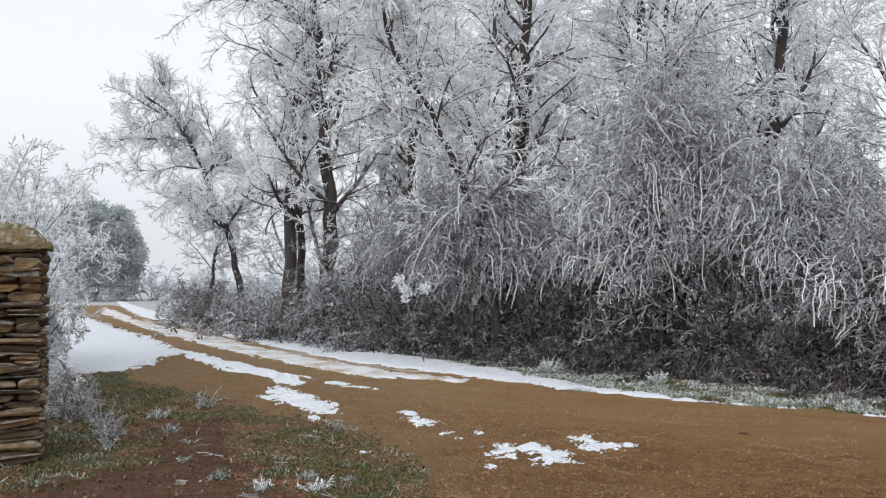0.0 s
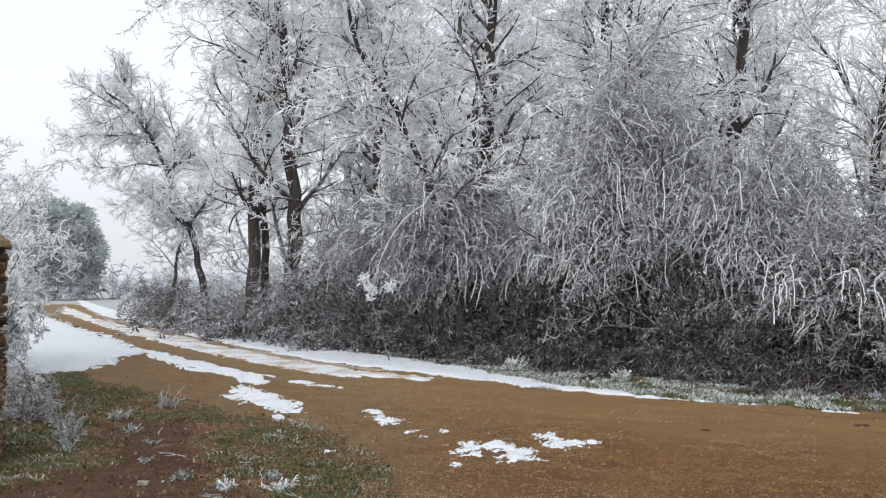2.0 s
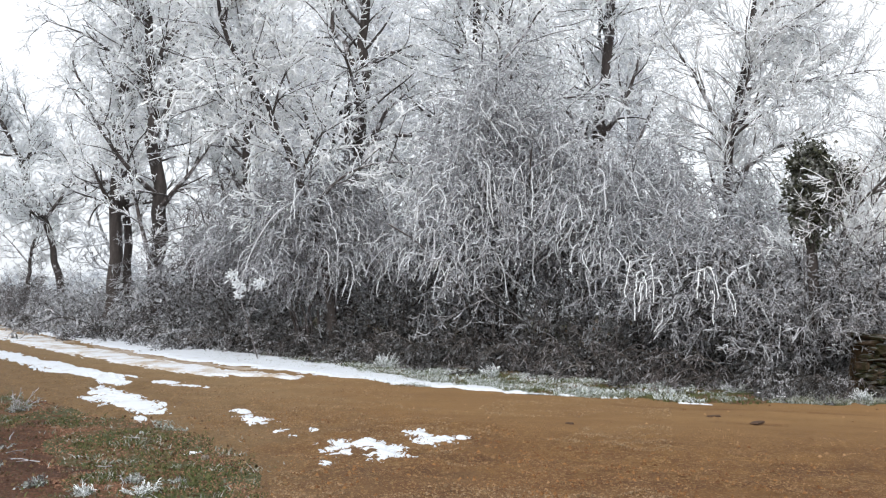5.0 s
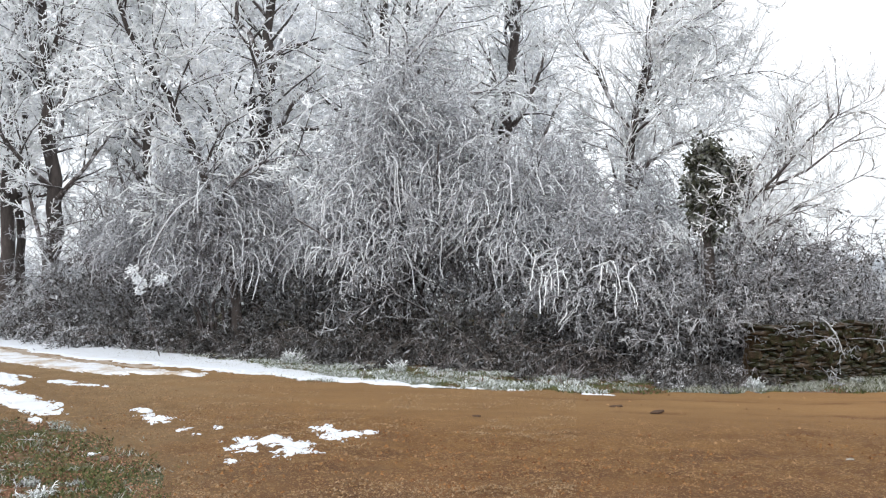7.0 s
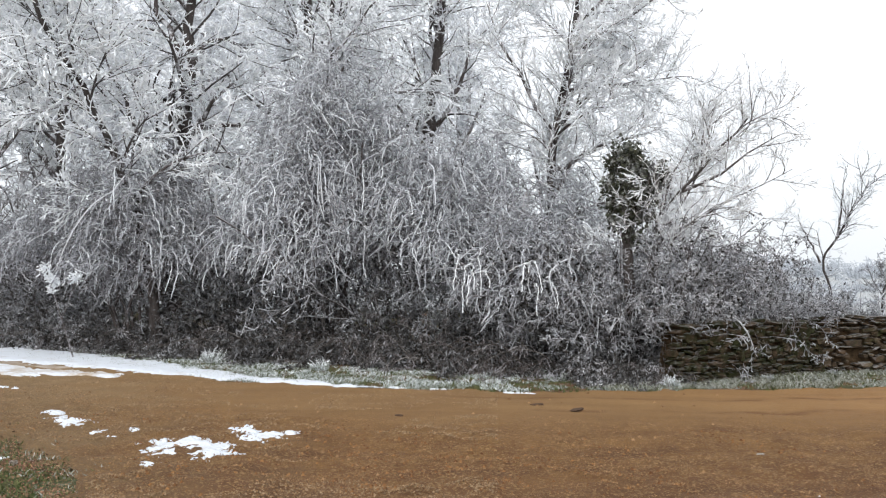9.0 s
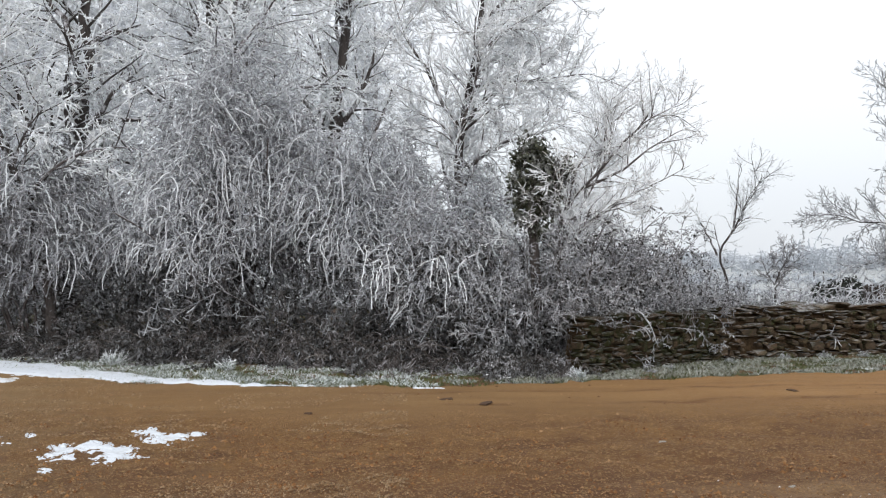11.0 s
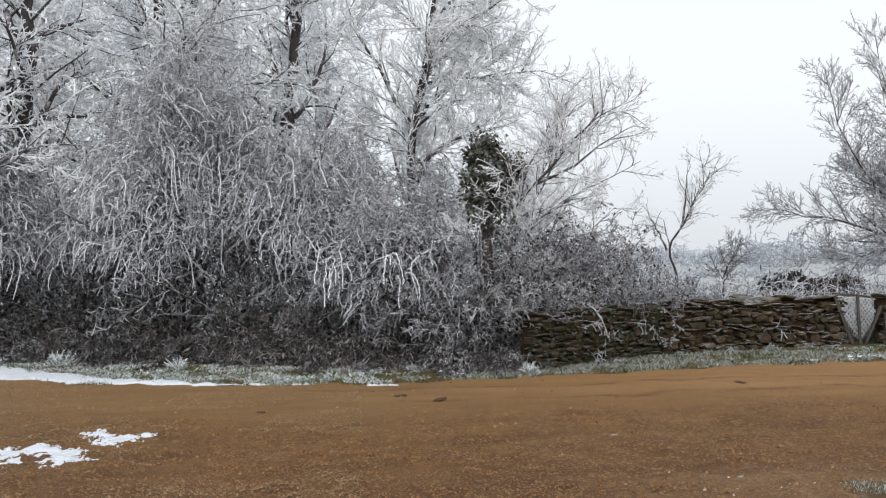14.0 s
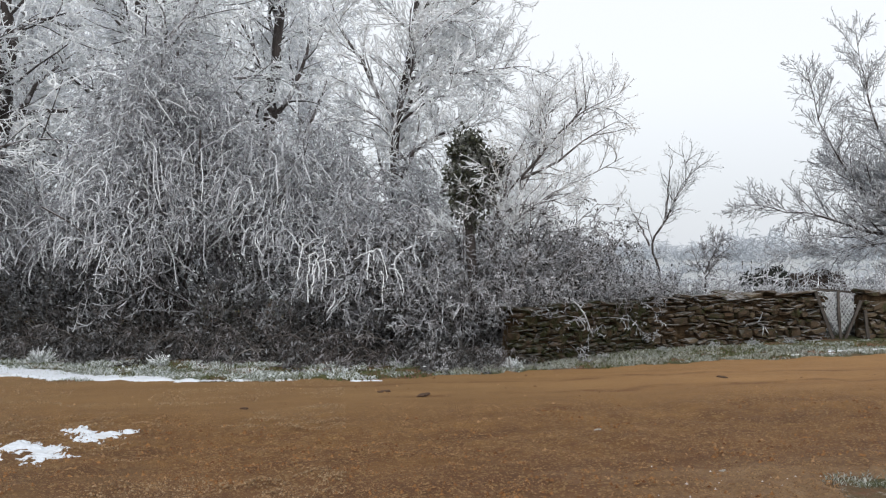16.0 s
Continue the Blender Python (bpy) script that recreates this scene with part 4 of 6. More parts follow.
tree("sapling", "thin bare sapling in the frosted field", [(16.6, 17.4, 0), (16.44, 17.48, 1.31), (16.30, 17.62, 1.88), (16.61, 17.32, 2.45), (16.82, 17.12, 3.15), (17.07, 16.87, 3.7)],
     [([(16.30, 17.62, 1.8), (16.10, 17.8, 2.46), (15.90, 17.98, 2.9)], 0.03), ([(16.6, 17.35, 2.4), (16.65, 17.3, 3.2), (16.7, 17.2, 4.1)], 0.03)], 0.042, 24, 8, 1.0, 5, 0.6, 4, 0.3, 2, 0.16, lo=0.45, droop=0.05, twig_r=0.006, curl=0.12, group="saplings in the field", limb_angle=35)
faint = tree("sapling", "small grey sapling in the frosted field", [(18.69, 18.07, 0), (18.69, 18.07, 0.88), (18.72, 18.04, 1.4), (18.83, 17.93, 1.8), (18.98, 17.77, 2.1)], [], 0.05, 25, 9, 1.0, 6, 0.6, 4, 0.3, 3, 0.16, lo=0.4, droop=0.05, twig_r=0.006, curl=0.12, group="saplings in the field", limb_angle=45, rime=M_RIME_DIM)
faint.scale = (0.72, 0.72, 0.78)


def pushed(pts, k):
    return [(px * k, py * k, EYE + (pz - EYE) * k) for px, py, pz in pts]


orchard = tree("orchard_tree", "bare spreading tree behind the wall, thinly frosted", [(17.55, 11.9, 0), (17.5, 11.9, 0.7), (17.45, 11.88, 1.4), (17.42, 11.9, 2.1), (17.5, 11.8, 2.7)],
     [(pushed([(14.84, 10.14, 2.0), (14.88, 10.13, 2.9), (14.99, 9.98, 4.0), (14.95, 10.0, 5.2), (14.9, 10.0, 6.0)], 1.17), 0.045), (pushed([(14.83, 10.2, 2.0), (14.53, 10.62, 2.44), (14.26, 10.98, 3.07), (13.97, 11.35, 3.82), (13.80, 11.55, 5.1)], 1.17), 0.038), (pushed([(14.82, 10.21, 1.9), (14.42, 10.78, 2.05), (13.95, 11.37, 2.33), (13.38, 12.04, 2.51), (13.0, 12.4, 2.63)], 1.17), 0.045),
      (pushed([(14.86, 10.16, 2.6), (14.65, 10.46, 3.44), (14.45, 10.74, 4.48), (14.35, 10.87, 5.7)], 1.17), 0.038), (pushed([(14.8, 10.2, 1.85), (14.4, 10.7, 1.8), (13.9, 11.25, 1.68), (13.5, 11.7, 1.72)], 1.17), 0.03),
      (pushed([(14.86, 10.16, 2.3), (15.2, 9.6, 3.0), (15.5, 9.2, 3.8), (15.7, 8.9, 5.0)], 1.17), 0.055), (pushed([(14.84, 10.2, 2.0), (15.4, 9.7, 2.3), (15.9, 9.2, 2.6), (16.3, 8.7, 2.8)], 1.17), 0.045)],
     0.14, 26, 12, 2.8, 22, 1.0, 9, 0.44, 5, 0.19, lo=0.62, droop=0.07, twig_r=0.0078, limb_mat=M_LIMB, rime=M_RIME_GREY, curl=0.14, group="trees behind the wall", limb_angle=50)

orchard.location = (17.85, 11.45, 0)
orchard.scale = (0.94, 0.94, 0.94)

# trunk, limb and twig colours carry the fog's paleness besides frost
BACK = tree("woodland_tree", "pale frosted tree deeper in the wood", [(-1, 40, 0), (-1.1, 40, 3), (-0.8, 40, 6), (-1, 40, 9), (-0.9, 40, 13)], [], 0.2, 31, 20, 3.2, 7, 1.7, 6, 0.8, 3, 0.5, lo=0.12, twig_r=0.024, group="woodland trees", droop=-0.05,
            rime=M_HAZED_RIME, limb_mat=M_PALE_BARK, trunk_mat=M_PALE_BARK)
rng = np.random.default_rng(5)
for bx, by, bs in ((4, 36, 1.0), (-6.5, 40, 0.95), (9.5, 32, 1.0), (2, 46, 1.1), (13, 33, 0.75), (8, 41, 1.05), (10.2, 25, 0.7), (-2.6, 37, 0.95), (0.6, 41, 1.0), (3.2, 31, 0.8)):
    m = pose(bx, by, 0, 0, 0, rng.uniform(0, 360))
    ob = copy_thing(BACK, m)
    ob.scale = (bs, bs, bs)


# ------------------------------------------------------------ shrubs, brambles and hanging climbers
def shrub(name, label, x, y, height, spread, seed, stems=16, n_br=7, n_tw=7, n_tl=5, arch=-0.10, rime=None, stem_mat=None, twig_r=0.009, stem_r=0.02,
          tw_len=0.5, tl_len=0.24, category="shrub", group="", lean=0.5, leaves=0, leaf=None, leaf_size=0.06, leaf_wide=0.42, foot=0.3, curl=0.42, reach=0.34, squash=1.0):
    rng = np.random.default_rng(seed)
    a = rng.uniform(0, 2 * np.pi, stems)
    pos = np.stack([foot * spread * np.cos(a) * rng.uniform(0, 1, stems), foot * spread * np.sin(a) * rng.uniform(0, 1, stems), np.full(stems, -0.05)], -1)
    d = unit(np.stack([np.cos(a) * lean, np.sin(a) * lean, np.ones(stems)], -1) + rng.normal(size=(stems, 3)) * 0.2)
    sp, sr = shoots(pos, d, height * rng.uniform(0.7, 1.25, stems), np.full(stems, stem_r) * rng.uniform(0.6, 1.3, stems), rng, 8, arch, 0.13, 0.35, 0.006)
    bp, br = grow(sp, sr, rng, n_br, 0.1, 1.0, height * reach, 42, 5, arch * 0.8, 0.2, 0.6, 0.4, 0.006)
    wp, wr = grow(bp, br, rng, n_tw, 0.05, 1.0, tw_len, 45, 5, arch, curl, 0.6, 0.75, twig_r * 0.8, 0.3)
    for q in (sp, bp, wp):
        q[..., :2] *= squash
        q[..., 2] = np.maximum(q[..., 2], 0.02)
    sets = [(wp, wr, 3, 0)]
    if n_tl:
        vp, vr = grow(wp, wr, rng, n_tl, 0.05, 1.0, tl_len, 50, 3, arch, curl * 1.4, 0.9, 0.9, twig_r * 0.9, 0.35)
        vp[..., 2] = np.maximum(vp[..., 2], 0.02)
        sets.append((vp, vr, 3, 0))
    ob = thing(name, x, y, 0, label, category, group)
    tagged(part("woody_base", bundle("woody_base", [(sp, sr, 4, 0), (bp, br, 3, 0)], [stem_mat or M_LIMB], (0, 0, 0), rng), ob), kind="stuff")
    tagged(part("crown", bundle("crown", sets, [rime or M_RIME], (0, 0, 0), rng), ob), kind="stuff")
    if leaves:
        src = np.concatenate([sp[:, 2:].reshape(-1, 3), bp.reshape(-1, 3), bp.reshape(-1, 3), wp[:, ::2].reshape(-1, 3)])
        p = src[rng.integers(0, len(src), leaves)] + rng.normal(size=(leaves, 3)) * 0.045
        p[:, 2] = np.maximum(p[:, 2], 0.03)
        v, f = leaf_quads(p, leaf_size, rng, 0.35, leaf_wide, 0.7)
        tagged(part("foliage", mesh_of("foliage", v, f, leaf), ob), kind="stuff")
    return ob


# dense shrubs under the trees
def dense(seed, rime):
    return shrub("thicket_shrub", "dense twiggy shrub grey with hoar frost", 0, 0, 3.2, 1.6, seed, 18, 7, 6, 4, -0.08, rime, M_LIMB, 0.009, 0.018, 0.45, 0.17, group="thicket shrubs under the trees", lean=0.45)


A = dense(41, M_RIME_SOFT)
B = dense(42, M_RIME_DIM)
rng = np.random.default_rng(9)
spots = [(-1.0, 24.0, 1.0, 0), (2.9, 20.4, 1.1, 0), (0.9, 22.9, 1.1, 0), (-2.2, 25.6, 0.8, 0), (3.6, 20.8, 1.2, 0), (5.8, 17.8, 1.2, 0), (-0.4, 25.2, 1.2, 1), (8.0, 17.0, 0.95, 0), (-5.6, 29.4, 0.6, 0),
         (-8.4, 33.5, 0.6, 1), (9.6, 15.0, 0.75, 0), (10.6, 14.4, 0.55, 0), (7.4, 15.8, 0.95, 0)]
for k, (sx, sy, ss, kind) in enumerate(spots):
    src = (A, B)[kind]
    m = pose(sx, sy, 0, 0, 0, rng.uniform(0, 360))
    if k in (0, 6):
        ob = src
        ob.matrix_basis = m
    else:
        ob = copy_thing(src, m)
    ob.scale = (ss, ss, ss)


def draped_mound(name, label, lobes, seed, n_skin, n_long, n_inner, floor=1.65, skin_mat=None, leaves=0, leaf_top=2.4):
    """A heap of climbers over dead wood: curly twigs on the outer skin, hanging strands, dim twigs inside."""
    rng = np.random.default_rng(seed)
    base = np.array([lobes[0][0], lobes[0][1], 0.0])
    weight = np.array([rx * rz for _, _, rx, _, rz in lobes])

    def skin(n, lo, hi, front):
        which = rng.choice(len(lobes), n, p=weight / weight.sum())
        lob = np.array(lobes)[which]
        d = unit(rng.normal(size=(n, 3)) + np.array([0, -front, 0.1]))
        d[:, 2] = np.abs(d[:, 2]) ** 0.75
        d = np.sign(d) * np.abs(unit(d)) ** 0.8
        wob = 0.78 + 0.42 * vnoise(d[:, 0] * 3 + lob[:, 0], d[:, 2] * 3 + d[:, 1], 1.6, seed)
        p = np.stack([lob[:, 0], lob[:, 1], 0 * lob[:, 0]], -1) + d * lob[:, 2:5] * (wob * rng.uniform(lo, hi, n))[:, None]
        return p, unit(d / lob[:, 2:5])

    def hem(p):
        """Height of the ragged lower edge."""
        return floor + 0.9 * (vnoise(p[:, 0], p[:, 1], 1.3, seed) - 0.4)

    pos, out = skin(n_skin, 0.82, 1.03, 0.35)
    ok = pos[:, 2] > hem(pos) + 0.6 * rng.random(len(pos))
    pos, out = pos[ok], out[ok]
    n = len(pos)
    sp, sr = shoots(pos, unit(out * 0.6 + rng.normal(size=(n, 3)) * 0.65 + np.array([0, 0, 0.25])), rng.uniform(0.2, 0.6, n), rng.uniform(0.008, 0.0125, n), rng, 7, -0.36, 0.32, 0.85, 0.009, 0.3)
    tp, tr = grow(sp, sr, rng, 4, 0.1, 1.0, 0.065, 58, 3, -0.06, 0.4, 0.9, 0.9, 0.009, 0.3)
    lpos, lout = skin(n_long, 0.93, 1.06, 0.6)
    ok = (lpos[:, 2] > hem(lpos) + 0.3) & (lpos[:, 2] < floor + 1.0 + 3.2 * rng.random(len(lpos)) ** 1.3)
    lpos, lout = lpos[ok], lout[ok]
    n = len(lpos)
    ln = np.minimum(rng.gamma(2.2, 0.24, n) + 0.2, lpos[:, 2] - hem(lpos) + 0.5)
    gp, gr = shoots(lpos, unit(lout * 0.8 + rng.normal(size=(n, 3)) * 0.7 + np.array([0, 0, 0.2])), ln, rng.uniform(0.010, 0.0145, n), rng, 12, -0.36, 0.24, 0.85, 0.009, 0.3)
    hp, hr = grow(gp, gr, rng, 8, 0.1, 1.0, 0.06, 56, 3, -0.12, 0.3, 0.9, 0.85, 0.009, 0.3)
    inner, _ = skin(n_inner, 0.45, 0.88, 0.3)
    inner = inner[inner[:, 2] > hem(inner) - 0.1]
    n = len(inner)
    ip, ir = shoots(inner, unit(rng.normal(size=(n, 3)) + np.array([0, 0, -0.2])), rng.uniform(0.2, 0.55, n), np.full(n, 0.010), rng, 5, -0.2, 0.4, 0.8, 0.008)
    ob = thing(name, *base, label, "shrub")
    k = 9
    b0 = base + np.stack([rng.normal(size=k) * 0.3, np.abs(rng.normal(size=k)) * 0.2 + 0.1, np.zeros(k)], -1)
    up, ur = shoots(b0, unit(rng.normal(size=(k, 3)) * 0.14 + np.array([0, 0.05, 1])), lobes[0][4] * rng.uniform(0.45, 0.8, k), np.full(k, 0.035), rng, 8, -0.02, 0.12, 0.4, 0.012)
    for j in range(k):
        part("stem", bundle("stem", [(up[j:j + 1], ur[j:j + 1], 6, 0)], [M_LIMB], base, rng), ob)
    if leaves:
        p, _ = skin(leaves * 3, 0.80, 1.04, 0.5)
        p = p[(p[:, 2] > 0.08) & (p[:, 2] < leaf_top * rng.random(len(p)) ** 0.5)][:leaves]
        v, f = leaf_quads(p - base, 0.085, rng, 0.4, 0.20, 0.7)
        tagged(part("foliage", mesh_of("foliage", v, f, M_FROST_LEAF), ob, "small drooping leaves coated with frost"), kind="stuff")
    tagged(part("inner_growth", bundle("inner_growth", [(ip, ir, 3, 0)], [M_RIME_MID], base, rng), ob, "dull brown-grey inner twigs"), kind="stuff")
    tagged(part("crown", bundle("crown", [(sp, sr, 3, 0), (tp, tr, 3, 0)], [skin_mat or M_RIME_GREY], base, rng), ob, "curly twigs white with hoar frost"), kind="stuff")
    tagged(part("hanging_growth", bundle("hanging_growth", [(gp, gr, 3, 0), (hp, hr, 3, 0)], [M_STRAND], base, rng), ob, "hanging strands white with hoar frost"), kind="stuff")
    return ob


draped_mound("climber_mound", "tall heap of climbers with hanging frosted strands",
             [(4.45, 17.6, 1.85, 1.4, 5.9), (6.3, 16.2, 1.5, 1.1, 4.3), (2.9, 18.6, 0.8, 0.9, 3.0), (7.5, 14.9, 1.1, 0.9, 3.2)], 51, 10500, 1500, 7000, 1.6, leaves=5000, leaf_top=2.6)
draped_mound("climber_mound", "rounded heap of climbers and curly twigs grey with frost",
             [(0.75, 19.3, 1.35, 1.0, 3.9), (-0.6, 20.7, 1.1, 0.9, 3.1), (1.95, 18.9, 0.9, 0.8, 2.9), (-1.6, 22.6, 0.9, 0.8, 2.7)], 52, 6000, 380, 4200, 1.6, M_RIME_SOFT, leaves=2500, leaf_top=2.0)
draped_mound("climber_mound", "low heap of climbers with dark hollows and frosted strands",
             [(7.2, 13.2, 0.8, 0.6, 2.3), (8.3, 12.2, 0.75, 0.5, 1.75), (9.3, 12.3, 0.8, 0.45, 1.5), (10.2, 12.45, 0.6, 0.4, 1.25), (6.5, 13.7, 0.8, 0.7, 2.6), (7.2, 12.45, 0.5, 0.4, 1.1)], 53, 3000, 200, 2000, 0.6, M_RIME_SOFT, leaves=9000, leaf_top=2.4)


def frosted_sprays(name, label, x, y, z, seed, n, ln, r, mat=None):
    """A spray of drooping strands thick with frost."""
    rng = np.random.default_rng(seed)
    pos = np.zeros((n, 3)) + rng.normal(size=(n, 3)) * np.array([0.16, 0.06, 0.08])
    d = unit(np.stack([rng.normal(size=n) * 0.38, -np.ones(n) * 0.4, rng.normal(size=n) * 0.3 - 0.15], -1))
    sp, sr = shoots(pos, d, ln * rng.uniform(0.5, 1.2, n), np.full(n, r), rng, 9, -0.42, 0.2, 0.8, r, 0.25)
    ob = thing(name, x, y, z, label, "climber", "white sprays on the climber heap")
    for j in range(n):
        tp, tr = grow(sp[j:j + 1], sr[j:j + 1], rng, 4, 0.2, 1.0, 0.05, 50, 3, -0.1, 0.2, 0.7, 0.6, r * 0.8, 0.2)
        part("strand", bundle("strand", [(sp[j:j + 1], sr[j:j + 1], 5, 0), (tp, tr, 3, 0)], [mat or M_RIME_HEAVY], (0, 0, 0), rng), ob)
    return ob


def white_spray(label, x, y, z, seed, strands):
    """Strands that arch over and hang: start sideways, reach of the arch, drop."""
    rng = np.random.default_rng(seed)
    ob = thing("frosted_spray", x, y, z, label, "climber", "white sprays on the climber heap")
    ob.rotation_euler = (0, 0, -math.atan2(x, y))
    u = np.linspace(0, 1, 12)
    for sx, sz, reach, drop in strands:
        p = np.stack([sx + reach * np.sin(np.minimum(u * 1.8, 1.57)), -0.12 * u, sz + 0.05 * np.sin(u * 4) - drop * u ** 1.5], -1)
        p[1:] += np.cumsum(rng.normal(size=(11, 3)) * 0.013, 0)
        p, r = p[None], (0.0075 * rng.uniform(0.75, 1.15, 12) * np.linspace(0.8, 1, 12))[None]
        tp, tr = grow(p, r, rng, 9, 0.1, 0.95, 0.05, 50, 3, -0.1, 0.2, 0.7, 0.6, 0.006, 0.2)
        part("strand", bundle("strand", [(p, r, 6, 0), (tp, tr, 3, 0)], [M_RIME_HEAVY], (0, 0, 0), rng), ob)
    return ob


white_spray("drooping climber strands thick with white frost", 5.2, 12.78, 1.9, 61,
            ((-0.10, 0.0, -0.12, 0.55), (0.03, -0.2, -0.17, 0.68), (0.02, -0.38, -0.06, 0.36), (0.02, -0.2, 0.07, 0.36), (0.17, 0.03, 0.05, 0.70), (0.2, -0.3, 0.07, 0.22)))
white_spray("forked white strand thick with frost", 6.03, 12.41, 1.72, 62, ((0.0, 0.0, -0.10, 0.40), (0.0, 0.0, 0.14, 0.44), (0.08, -0.33, 0.10, 0.38), (0.2, -0.28, 0.22, 0.35), (-0.3, -0.12, 0.3, 0.0)))
white_spray("long pale strand hanging from the climber heap", 2.5, 17.0, 3.0, 63, ((0.0, 0.0, -0.06, 0.75), (0.05, 0.0, 0.22, 0.5)))
white_spray("pair of pale strands hanging from the climber heap", 4.35, 15.6, 3.5, 64, ((0.0, 0.0, 0.05, 0.85), (0.75, -0.5, 0.06, 0.35)))


for j, (cx, cy, cz, n, ln) in enumerate(((9.1, 11.36, 0.9, 7, 0.28), (10.0, 11.5, 0.9, 9, 0.36))):
    ob = frosted_sprays("hanging_spray", "thin frosted stems hanging over the wall", cx, cy, cz, 630 + j, n, ln, 0.0045, M_RIME_DIM)
    tagged(ob, group="sprays hanging over the wall")


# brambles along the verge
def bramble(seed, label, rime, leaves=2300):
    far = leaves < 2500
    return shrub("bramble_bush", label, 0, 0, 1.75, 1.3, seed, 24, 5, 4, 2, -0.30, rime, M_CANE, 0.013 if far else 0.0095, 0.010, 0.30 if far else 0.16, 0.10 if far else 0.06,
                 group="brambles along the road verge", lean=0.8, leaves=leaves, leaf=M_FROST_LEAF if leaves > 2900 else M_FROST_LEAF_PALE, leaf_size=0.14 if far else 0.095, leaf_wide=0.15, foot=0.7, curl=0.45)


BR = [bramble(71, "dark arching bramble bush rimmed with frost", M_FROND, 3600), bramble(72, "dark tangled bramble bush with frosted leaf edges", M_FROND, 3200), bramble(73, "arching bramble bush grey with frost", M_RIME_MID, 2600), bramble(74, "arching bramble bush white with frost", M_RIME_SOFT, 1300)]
line = [(-15.5, 49), (-12.1, 41.1), (-7.2, 31), (-4.5, 25.8), (-2.3, 23.1), (-0.55, 20.6), (0.9, 19.0), (1.9, 18.3), (2.9, 17.45), (3.75, 16.45), (4.55, 15.6), (5.25, 14.65), (5.95, 13.8), (6.45, 12.8)]
line = np.array(line)
s = np.concatenate([[0], np.cumsum(np.hypot(*np.diff(line, axis=0).T))])
rng = np.random.default_rng(8)
k = 0
for row, (back_off, sc) in enumerate(((0.85, 0.9), (2.0, 1.3))):
    d = 10.0 + row * 0.5
    while d < s[-1]:
        dist_left = s[-1] - d
        bx, by = np.interp(d, s, line[:, 0]), np.interp(d, s, line[:, 1])
        bx += 0.06 * max(0.0, by - 22)
        h = math.hypot(bx, by)
        off = back_off + 0.15
        m = pose(bx + bx / h * off + rng.normal() * 0.12, by + by / h * off, 0, 0, 0, rng.uniform(0, 360))
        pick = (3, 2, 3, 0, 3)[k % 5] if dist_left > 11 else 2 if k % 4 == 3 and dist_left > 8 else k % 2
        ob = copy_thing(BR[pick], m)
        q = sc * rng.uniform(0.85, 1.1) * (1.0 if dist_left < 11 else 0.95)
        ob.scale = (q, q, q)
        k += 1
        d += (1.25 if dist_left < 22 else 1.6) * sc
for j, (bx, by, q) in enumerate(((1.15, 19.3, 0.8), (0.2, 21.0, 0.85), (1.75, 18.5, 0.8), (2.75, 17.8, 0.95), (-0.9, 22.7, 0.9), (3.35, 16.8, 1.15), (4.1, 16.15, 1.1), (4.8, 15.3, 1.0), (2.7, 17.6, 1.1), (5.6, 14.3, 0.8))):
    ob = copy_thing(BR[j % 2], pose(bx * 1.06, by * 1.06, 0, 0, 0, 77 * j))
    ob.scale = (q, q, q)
for j, (bx, by, q) in enumerate(((7.25, 13.0, 0.8), (7.75, 12.75, 0.6), (7.0, 12.0, 0.5), (1.85, 18.7, 0.5))):
    BR[j].matrix_basis = pose(bx, by, 0, 0, 0, 100 * j)
    BR[j].scale = (q, q, q)

for j, (bx, by, q) in enumerate(((7.35, 11.75, 0.42), (7.5, 12.0, 0.5))):
    ob = copy_thing(BR[j % 2], pose(bx, by, 0, 0, 0, 130 * j))
    ob.scale = (q, q, q * 1.3)

# frosted shrub and saplings beside the pillar
shrub("frosted_shrub", "dense shrub thick with white hoar frost beside the pillar", -5.62, 11.9, 2.3, 0.6, 81, 72, 9, 8, 4, -0.18, M_RIME_HEAVY, M_LIMB, 0.0092, 0.012, 0.26, 0.085, lean=0.05, foot=0.9, reach=0.2, squash=0.52)
shrub("frosted_shrub", "low grey frosted shrub at the foot of the pillar", -4.35, 10.7, 0.5, 0.35, 82, 14, 5, 4, 3, -0.10, M_RIME_MID, M_LIMB, 0.0042, 0.008, 0.16, 0.08, lean=0.3, foot=0.6)
shrub("frosted_shrub", "tall upright shrub white with hoar frost", -8.05, 15.9, 3.7, 0.9, 83, 42, 9, 7, 4, 0.02, M_RIME_HEAVY, M_PALE_BARK, 0.0125, 0.016, 0.26, 0.12, lean=0.07, curl=0.25, foot=0.8, reach=0.22)
shrub("frosted_shrub", "frosted shrub spreading behind the pillar", -7.25, 14.9, 2.4, 0.7, 84, 40, 7, 7, 4, -0.08, M_RIME_HEAVY, M_LIMB, 0.0105, 0.016, 0.26, 0.13, lean=0.1, foot=0.9, reach=0.22, squash=0.6)

shrub("frosted_shrub", "tall upright shrub white with hoar frost", -9.0, 17.0, 3.6, 0.9, 85, 38, 9, 7, 4, 0.02, M_RIME_HEAVY, M_PALE_BARK, 0.0125, 0.016, 0.26, 0.12, lean=0.07, curl=0.25, foot=0.8, reach=0.22)

# scrub along and behind the wall
S1 = shrub("scrub_bush", "tangled pale frosted scrub behind the wall", 8.9, 13.7, 1.8, 1.0, 91, 22, 6, 5, 3, -0.16, M_RIME_SOFT, M_LIMB, 0.008, 0.009, 0.22, 0.08, group="scrub behind the wall", lean=0.6, foot=0.8, curl=0.4, leaves=900, leaf=M_FROST_LEAF, leaf_size=0.07, leaf_wide=0.22)
